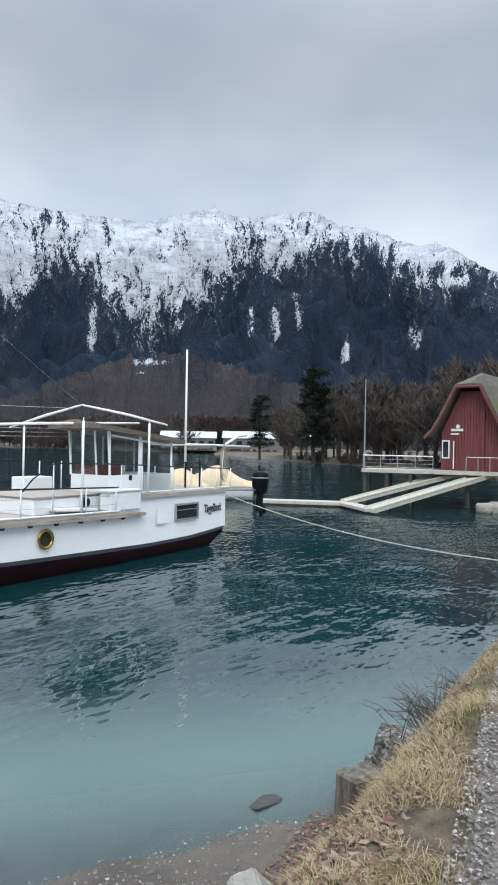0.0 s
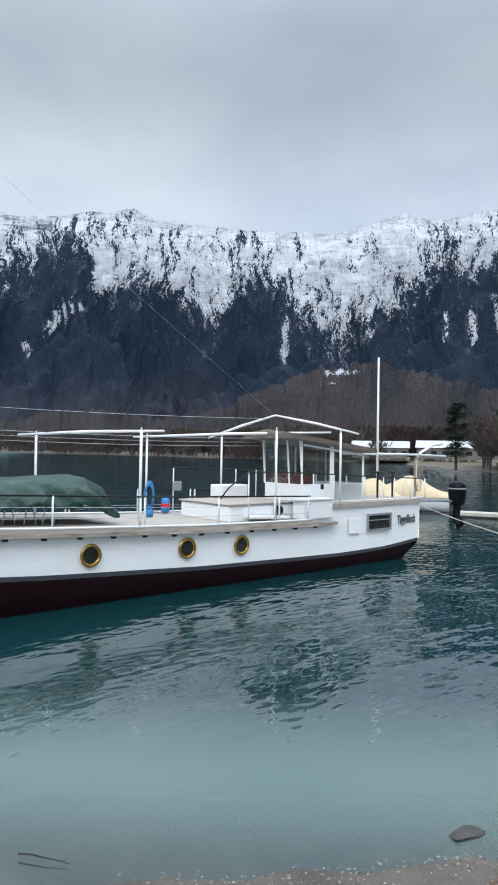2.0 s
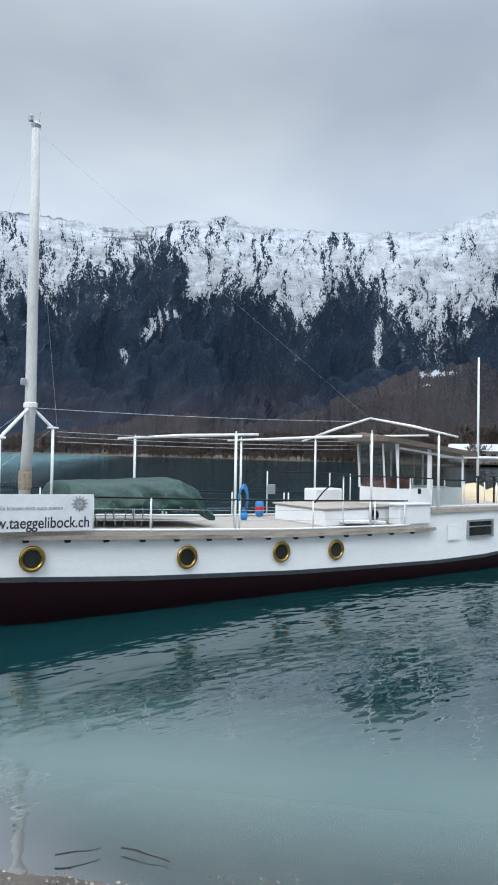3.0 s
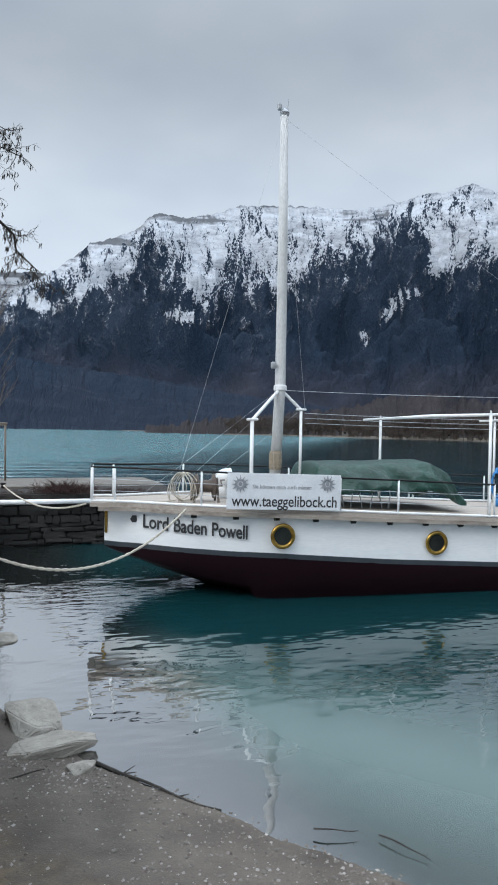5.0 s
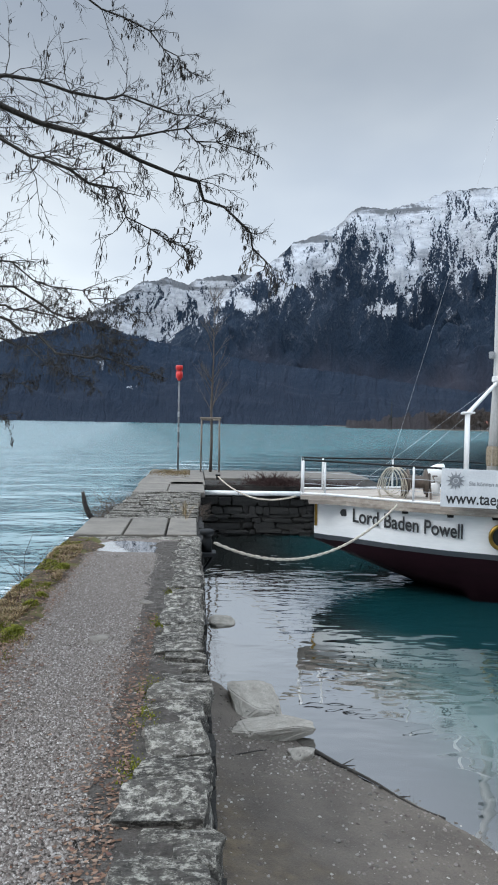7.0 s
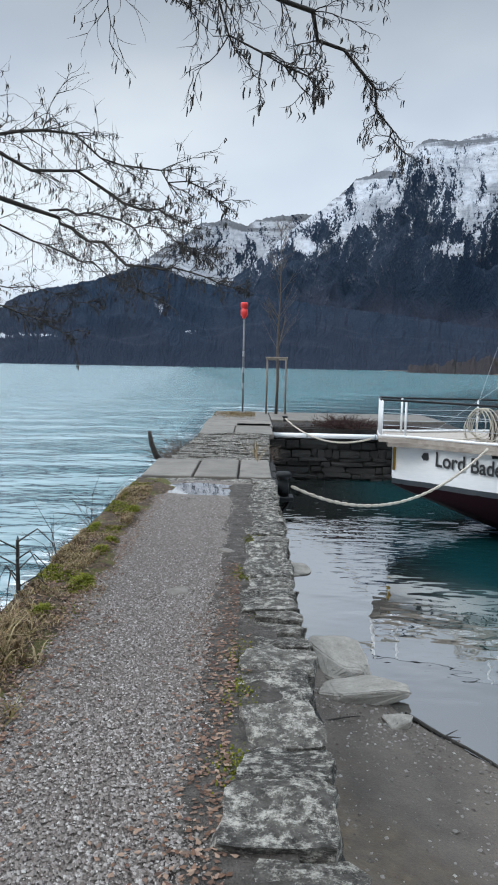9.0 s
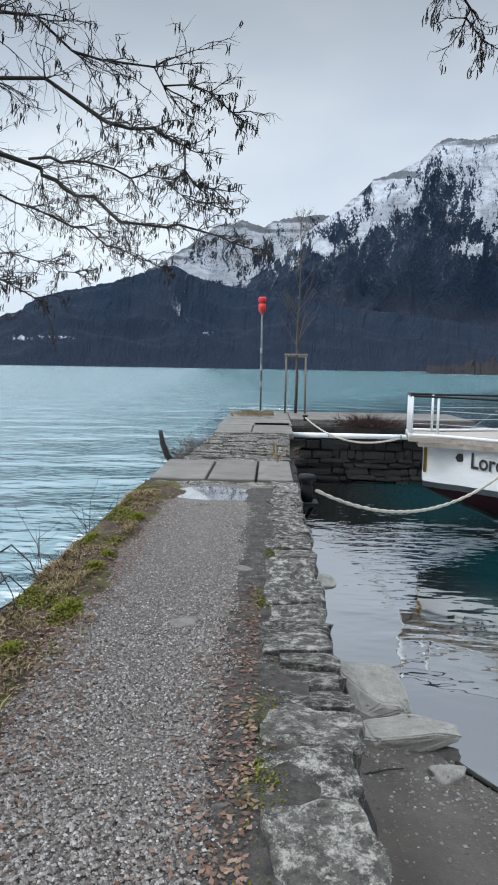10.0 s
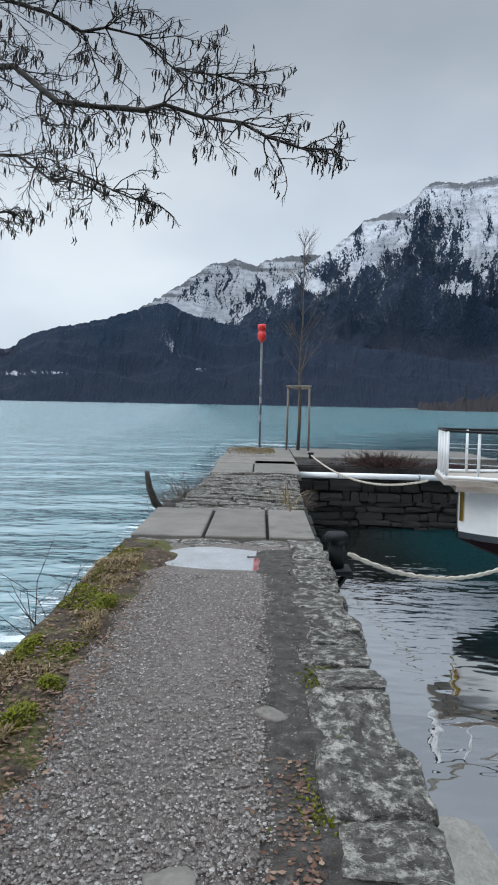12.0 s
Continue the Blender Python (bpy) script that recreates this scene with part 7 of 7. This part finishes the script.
def blades(name, spots, height, mat, label, category="grass", lean=0.5, wdt=0.004):
    verts, faces = [], []
    for x, y, s in spots:
        z = ground_here(x, y) - 0.01
        a = g_.uniform(0, 2 * math.pi)
        h = height * s * g_.uniform(0.5, 1.2)
        dx, dy = math.cos(a) * h * lean * g_.uniform(0.4, 1.6), math.sin(a) * h * lean * g_.uniform(0.4, 1.6)
        w = wdt * g_.uniform(0.7, 1.4)
        wx, wy = -math.sin(a) * w, math.cos(a) * w
        k = len(verts)
        verts += [(x - wx, y - wy, z), (x + wx, y + wy, z), (x + dx * 0.45 + wx * 0.8, y + dy * 0.45 + wy * 0.8, z + h * 0.7), (x + dx * 0.45 - wx * 0.8, y + dy * 0.45 - wy * 0.8, z + h * 0.7), (x + dx, y + dy, z + h * 0.85)]
        faces += [(k, k + 1, k + 2, k + 3), (k + 3, k + 2, k + 4)]
    me = bpy.data.meshes.new(name)
    me.from_pydata(verts, [], faces)
    me.materials.append(mat)
    return tagged(new(name, me), label, category, kind="stuff")


def clumped(n, fx, fy, scale, thr, seed):
    out = []
    while len(out) < n:
        x, y = fx(), fy()
        v = noise.noise((x * scale, y * scale, seed)) + 0.5 * noise.noise((x * scale * 3, y * scale * 3, seed))
        if v > thr + g_.uniform(-0.15, 0.15):
            out.append((x, y, min(1.6, 0.7 + v)))
    return out


def left_x(y):
    return g_.uniform(0.92, 1.30 + 0.12 * noise.noise((0, y * 1.3, 4))) if y > 9.8 else g_.uniform(-0.6, 1.5 + 0.12 * noise.noise((0, y * 1.3, 4)))


def strip(n, y0, y1, scale, thr, seed):
    out = []
    guard = 0
    while len(out) < n and guard < n * 40:
        guard += 1
        y = g_.uniform(y0, y1)
        x = left_x(y)
        v = noise.noise((x * scale, y * scale, seed)) + 0.4 * noise.noise((x * scale * 3, y * scale * 3, seed))
        if v > thr + g_.uniform(-0.2, 0.2):
            out.append((x, y, min(1.6, 0.7 + v)))
    return out


blades("dry_grass", strip(15000, 5.2, 14.7, 1.5, 0.05, 2), 0.06, STRAW, "dry straw-coloured grass along the pier edge", lean=0.9)
blades("dry_grass", strip(4200, 5.6, 8.9, 1.3, 0.22, 5), 0.14, STRAW, "long drooping dry grass beside the path", lean=1.1)
blades("dry_grass", strip(9000, 8.8, 14.7, 1.5, -0.1, 2), 0.045, STRAW, "short brown grass and litter on the pier verge", lean=1.0, wdt=0.006)
blades("moss", strip(15000, 6.5, 14.7, 1.5, 0.2, 11), 0.026, MOSS, "bright green moss patches along the pier edge", "moss", 0.5, 0.006)
def cushion(x, y, rx_, ry_, n, lo, hi):
    return [(x + rx_ * math.cos(a) * q, y + ry_ * math.sin(a) * q, g_.uniform(lo, hi) * (1.25 - 0.8 * q * q)) for a, q in ((g_.uniform(0, 6.283), g_.random() ** 0.6) for _ in range(n))]


blades("moss", [p for x, y, rx_, ry_ in ((1.34, 9.85, 0.11, 0.24), (1.29, 10.75, 0.08, 0.16), (1.31, 11.15, 0.07, 0.1), (1.25, 12.55, 0.1, 0.22), (1.02, 11.6, 0.06, 0.3), (1.22, 9.2, 0.08, 0.14), (1.03, 13.4, 0.05, 0.3)) for p in cushion(x, y, rx_, ry_, int(90000 * rx_ * ry_ + 300), 0.7, 1.5)], 0.034, MOSS, "bright yellow-green moss cushions beside the gravel", "moss", 0.5, 0.006)
blades("moss", [p for x, y, rx_, ry_ in ((10.05, 4.82, 0.12, 0.12), (9.25, 4.85, 0.16, 0.1), (8.4, 4.85, 0.2, 0.12), (10.9, 4.25, 0.4, 0.14), (7.9, 4.6, 0.15, 0.1)) for p in cushion(x, y, rx_, ry_, int(60000 * rx_ * ry_ + 300), 0.7, 1.5)], 0.05, MOSS, "bright moss cushions along the bank edge", "moss", 0.5, 0.007)
bank_x, bank_y = lambda: g_.uniform(4.5, 14.5), lambda: g_.uniform(3.55, 5.1)
blades("dry_grass", clumped(75000, bank_x, bank_y, 1.9, -0.14, 3), 0.055, PALESTRAW, "matted dry straw-coloured grass on the bank", lean=1.5, wdt=0.0017)
blades("green_grass", clumped(9000, bank_x, bank_y, 2.3, 0.25, 14), 0.05, GREENGRASS, "thin green grass in the dry bank turf", lean=1.0, wdt=0.0017)
blades("moss", clumped(9000, bank_x, lambda: g_.uniform(4.3, 5.1), 1.7, 0.30, 8), 0.035, MOSS, "green moss patches on the bank edge", "moss", 0.5, 0.006)
blades("dry_grass", [(g_.gauss(2.97, 0.09), g_.gauss(17.6, 0.4), 1.0) for _ in range(1700)], 0.38, PALESTRAW, "tuft of dry grass hanging over the pier edge", lean=0.9)
blades("pier_grass", [(min(3.25, max(1.35, g_.gauss(2.3, 0.5))), min(30.5, g_.gauss(29.2, 0.8)), 1.0) for _ in range(5000)], 0.06, STRAW, "short olive grass on the pier head", lean=0.6, wdt=0.012)
blades("coping_moss", [(2.62 + g_.gauss(0, 0.05) + c[0], c[1] + g_.gauss(0, 0.1), 1.0) for c in ((0.0, 8.1), (0.02, 8.6), (0.0, 10.2), (0.2, 9.3), (0.26, 10.65), (0.0, 7.4), (0.1, 11.35)) for _ in range(420)], 0.03, MOSS, "small moss cushions between coping stones", "moss", 0.4, 0.006)


def leaves(name, spots, label, lo=0.008, hi=0.019):
    verts, faces = [], []
    for x, y in spots:
        z = ground_here(x, y) + 0.012
        a, s = g_.uniform(0, 6.28), g_.uniform(lo, hi)
        k = len(verts)
        for f, w, h in ((-1, 0, 0.2), (-0.2, 0.6, 0.0), (1, 0, 0.35), (-0.2, -0.6, 0.1)):
            verts.append((x + s * (f * math.cos(a) - w * math.sin(a)), y + s * (f * math.sin(a) + w * math.cos(a)), z + s * h * g_.uniform(0.3, 1.4)))
        faces.append((k, k + 1, k + 2, k + 3))
    me = bpy.data.meshes.new(name)
    me.from_pydata(verts, [], faces)
    me.materials.append(LEAF)
    return tagged(new(name, me), label, "leaves", kind="stuff")


leaves("fallen_leaves", [(g_.uniform(0.96, 1.55), g_.uniform(5.4, 14.4)) for _ in range(4200)] + [(min(2.0, 1.45 + abs(g_.gauss(0, 0.16)) - 0.2), g_.uniform(5.4, 11.5)) for _ in range(900)] + [(2.6 - abs(g_.gauss(0, 0.10)), g_.uniform(5.6, 10.5)) for _ in range(1100)] + [(g_.choice((1.62, 2.42)) + g_.gauss(0, 0.13), 5.3 + 4 * g_.random() ** 1.3) for _ in range(1500)], "brown fallen leaves at the path edges")
leaves("fallen_leaves", [(g_.uniform(4.5, 13), g_.uniform(3.8, 5.4)) for _ in range(9000)], "brown fallen leaves in the bank grass", 0.012, 0.038)


def chips(name, n, fx, fy, fz, label, lo=0.0035, hi=0.0115):
    verts, faces = [], []
    for _ in range(n):
        x, y = fx(), fy()
        s = lo + (hi - lo) * g_.random() ** 2
        z = fz(x, y) + s * 0.2
        a = g_.uniform(0, 6.28)
        ca, sa = math.cos(a) * s, math.sin(a) * s
        k = len(verts)
        b = g_.uniform(0.6, 1.0)
        verts += [(x + ca, y + sa, z), (x - sa * b, y + ca * b, z), (x - ca, y - sa, z), (x + sa * b, y - ca * b, z), (x + 0.3 * ca, y + 0.2 * sa, z + s * 0.65)]
        faces += [(k, k + 1, k + 4), (k + 1, k + 2, k + 4), (k + 2, k + 3, k + 4), (k + 3, k, k + 4)]
    me = bpy.data.meshes.new(name)
    me.from_pydata(verts, [], faces)
    me.materials.append(CHIP)
    return tagged(new(name, me), label, "gravel", kind="stuff")


def path_spots(n):
    """Loose chips lie thick near the bank and thin out on the trodden middle farther along."""
    while n:
        x, y = g_.uniform(1.25, 2.75), 5.2 + 8.4 * g_.random() ** 1.5
        worn = math.exp(-((x - 2.0) / 0.42) ** 2) * smooth(9.2, 11.5, y)
        rim = 0.16 * noise.noise((0, y * 2.1, 31))
        if g_.random() < 0.92 * max(smooth(2.28, 2.66, x + rim), smooth(1.55, 1.28, x + rim)):
            continue
        if g_.random() > 0.85 * worn:
            n -= 1
            yield x, y


trod = path_spots(105000)
here = [None]


def path_x():
    here[0] = next(trod)
    return here[0][0]


chips("gravel_chips", 105000, path_x, lambda: here[0][1], lambda x, y: path_z(y), "loose grey gravel chips on the path")
beach = []
while len(beach) < 5200:
    x, y = g_.uniform(3.1, 9.6), g_.uniform(5.2, 11.5)
    if -1.66 < ground_z(x, y) < -1.05 and noise.noise((x * 0.9, y * 0.9, 21)) + g_.uniform(-0.5, 0.5) > 0.0:
        beach.append((x, y))
spot = iter(beach + beach[:1])
last = [None]


def beach_x():
    last[0] = next(spot)
    return last[0][0]


chips("beach_gravel", 5200, beach_x, lambda: last[0][1], lambda x, y: ground_z(x, y), "small grey and pale pebbles scattered on the beach", 0.006, 0.024)
xs_, ys_ = list(np.arange(2.75, 9.0, 0.2)), list(np.arange(0.6, 3.75, 0.15))
tagged(new("bank_path", grid_mesh("bank_path", xs_, ys_, lambda x, y: max(ground_z(x, y), ground_z(x, y)) + 0.03 - 0.5 * smooth(3.5, 3.75, y + 0.12 * noise.noise((x * 1.5, 0, 0))) * 0.2, GRAVEL)), "grey gravel path on the bank", "path", kind="structure")
chips("gravel_chips", 16000, lambda: g_.uniform(4.6, 9.0), lambda: g_.uniform(2.6, 3.62), lambda x, y: ground_z(x, y) + 0.03, "loose grey gravel chips on the bank path", 0.006, 0.014)


# ---- bare bushes, driftwood ----
DARKTWIG = material("dark_red_twigs", (0.026, 0.011, 0.010), (0.060, 0.028, 0.024), 8, 0.9, 0.0)
BROWNTWIG = material("brown_twigs", (0.06, 0.045, 0.035), (0.12, 0.09, 0.07), 8, 0.9, 0.0)


def bush(c, rx_, ry_, h, n, mat, label, seed, rad=0.005):
    r = random.Random(seed)
    ob = thing("bush", label, "bush", pose(*c))
    bm = bmesh.new()
    for _ in range(n):
        p = Vector((r.gauss(0, rx_ * 0.35), r.gauss(0, ry_ * 0.35), 0))
        d = Vector((r.gauss(0, 0.6) + p.x * 0.8, r.gauss(0, 0.6) + p.y * 0.8, r.uniform(0.4, 1.0))).normalized()
        ln = h * r.uniform(0.5, 1.15)
        q = p + d * ln * 0.6
        t = q + (d + Vector((r.gauss(0, 0.4), r.gauss(0, 0.4), -0.35))).normalized() * ln * 0.5
        ring_tube(bm, [p, q, t], [rad, rad * 0.7, rad * 0.3], 3, False)
        for _ in range(3):
            a = p.lerp(q, r.uniform(0.3, 1))
            ring_tube(bm, [a, a + Vector((r.gauss(0, 1), r.gauss(0, 1), r.uniform(0, 1))).normalized() * ln * 0.35], [rad * 0.5, rad * 0.25], 3, False)
    o = part("stem_mass", bm, mat, ob)
    o["kind"] = "stuff"


bush((5.6, 25.55, -0.15), 1.2, 0.5, 0.55, 420, DARKTWIG, "dense dark red-brown bush on the cross pier", 4, 0.010)
bush((4.2, 25.5, -0.25), 1.3, 0.35, 0.30, 460, DARKTWIG, "low dark brown plants on the cross pier edge", 6, 0.008)
bush((7.4, 25.5, -0.2), 1.4, 0.35, 0.32, 460, DARKTWIG, "low dark brown plants on the cross pier edge", 7, 0.008)
bush((1.12, 18.9, -0.3), 0.4, 1.2, 0.75, 130, BROWNTWIG, "bare brown twigs growing at the pier edge", 9)
bush((3.02, 19.0, -0.3), 0.15, 0.9, 0.5, 80, BROWNTWIG, "thin brown stems at the pier edge", 10)
bush((1.07, 10.8, -0.06), 0.25, 0.5, 0.2, 160, DARKTWIG, "low red-brown twiggy plant on the pier edge", 21, 0.003)
bush((0.75, 9.0, -0.15), 0.5, 0.5, 0.35, 110, BROWNTWIG, "tangle of dead brown stems by the path", 12)
bush((0.55, 8.0, -0.1), 0.5, 0.5, 0.4, 110, DARKTWIG, "tangle of dead brown stems by the path", 13)
bush((0.85, 10.9, -0.25), 0.15, 0.3, 0.7, 10, BARK, "few bare upright twigs at the pier edge", 15)
bush((0.85, 12.4, -0.2), 0.15, 0.3, 0.65, 10, BARK, "few bare upright twigs at the pier edge", 16)
bush((9.7, 4.2, ground_z(9.7, 4.2) - 0.03), 0.9, 0.5, 0.42, 130, BROWNTWIG, "dead tangled brown plants on the bank", 18)
bush((11.3, 3.95, ground_z(11.3, 3.95) - 0.03), 1.0, 0.5, 0.45, 150, BROWNTWIG, "dead tangled brown plants on the bank", 19)
bush((10.5, 3.95, ground_z(10.5, 3.95) - 0.03), 0.3, 0.3, 0.35, 60, DARKTWIG, "small red-stemmed plant on the bank", 20)
sap = thing("dead_stalk", "dark dead plant with drooping side stems beside the path", "plant", pose(0.86, 9.75, -0.4))
part("stem", ring_tube(bmesh.new(), [(0, 0, 0), (0.01, 0, 0.4), (0.0, 0.02, 0.78)], [0.022, 0.018, 0.01], 7), BARK, sap)
for k in range(9):
    a = k * 2.4
    z = 0.4 + 0.045 * k
    part("side_stem", ring_tube(bmesh.new(), [(0, 0, z), (0.16 * math.cos(a), 0.16 * math.sin(a), z + 0.1), (0.27 * math.cos(a), 0.27 * math.sin(a), z - 0.02), (0.3 * math.cos(a), 0.3 * math.sin(a), z - 0.12)], [0.007, 0.006, 0.004, 0.002], 4), BARK, sap)
log = thing("driftwood_log", "curved weathered log leaning up from the water", "driftwood", pose(0.98, 17.7, -0.35))
part("log_stem", ring_tube(bmesh.new(), [(0.2, 0, 0.22), (0.0, 0, 0.18), (-0.15, -0.04, 0.34), (-0.24, -0.08, 0.58), (-0.28, -0.08, 0.82)], [0.05, 0.065, 0.06, 0.05, 0.035], 9), BARK, log, "", True)
rock("pale_stone", (2.12, 9.75, -0.005), (0.15, 0.13, 0.035), 20, "pale flat stone set in the gravel", SLAB, 71)
rock("pale_stone", (2.45, 10.9, -0.005), (0.09, 0.15, 0.05), 40, "grey stone lying at the path edge", SLAB, 73)
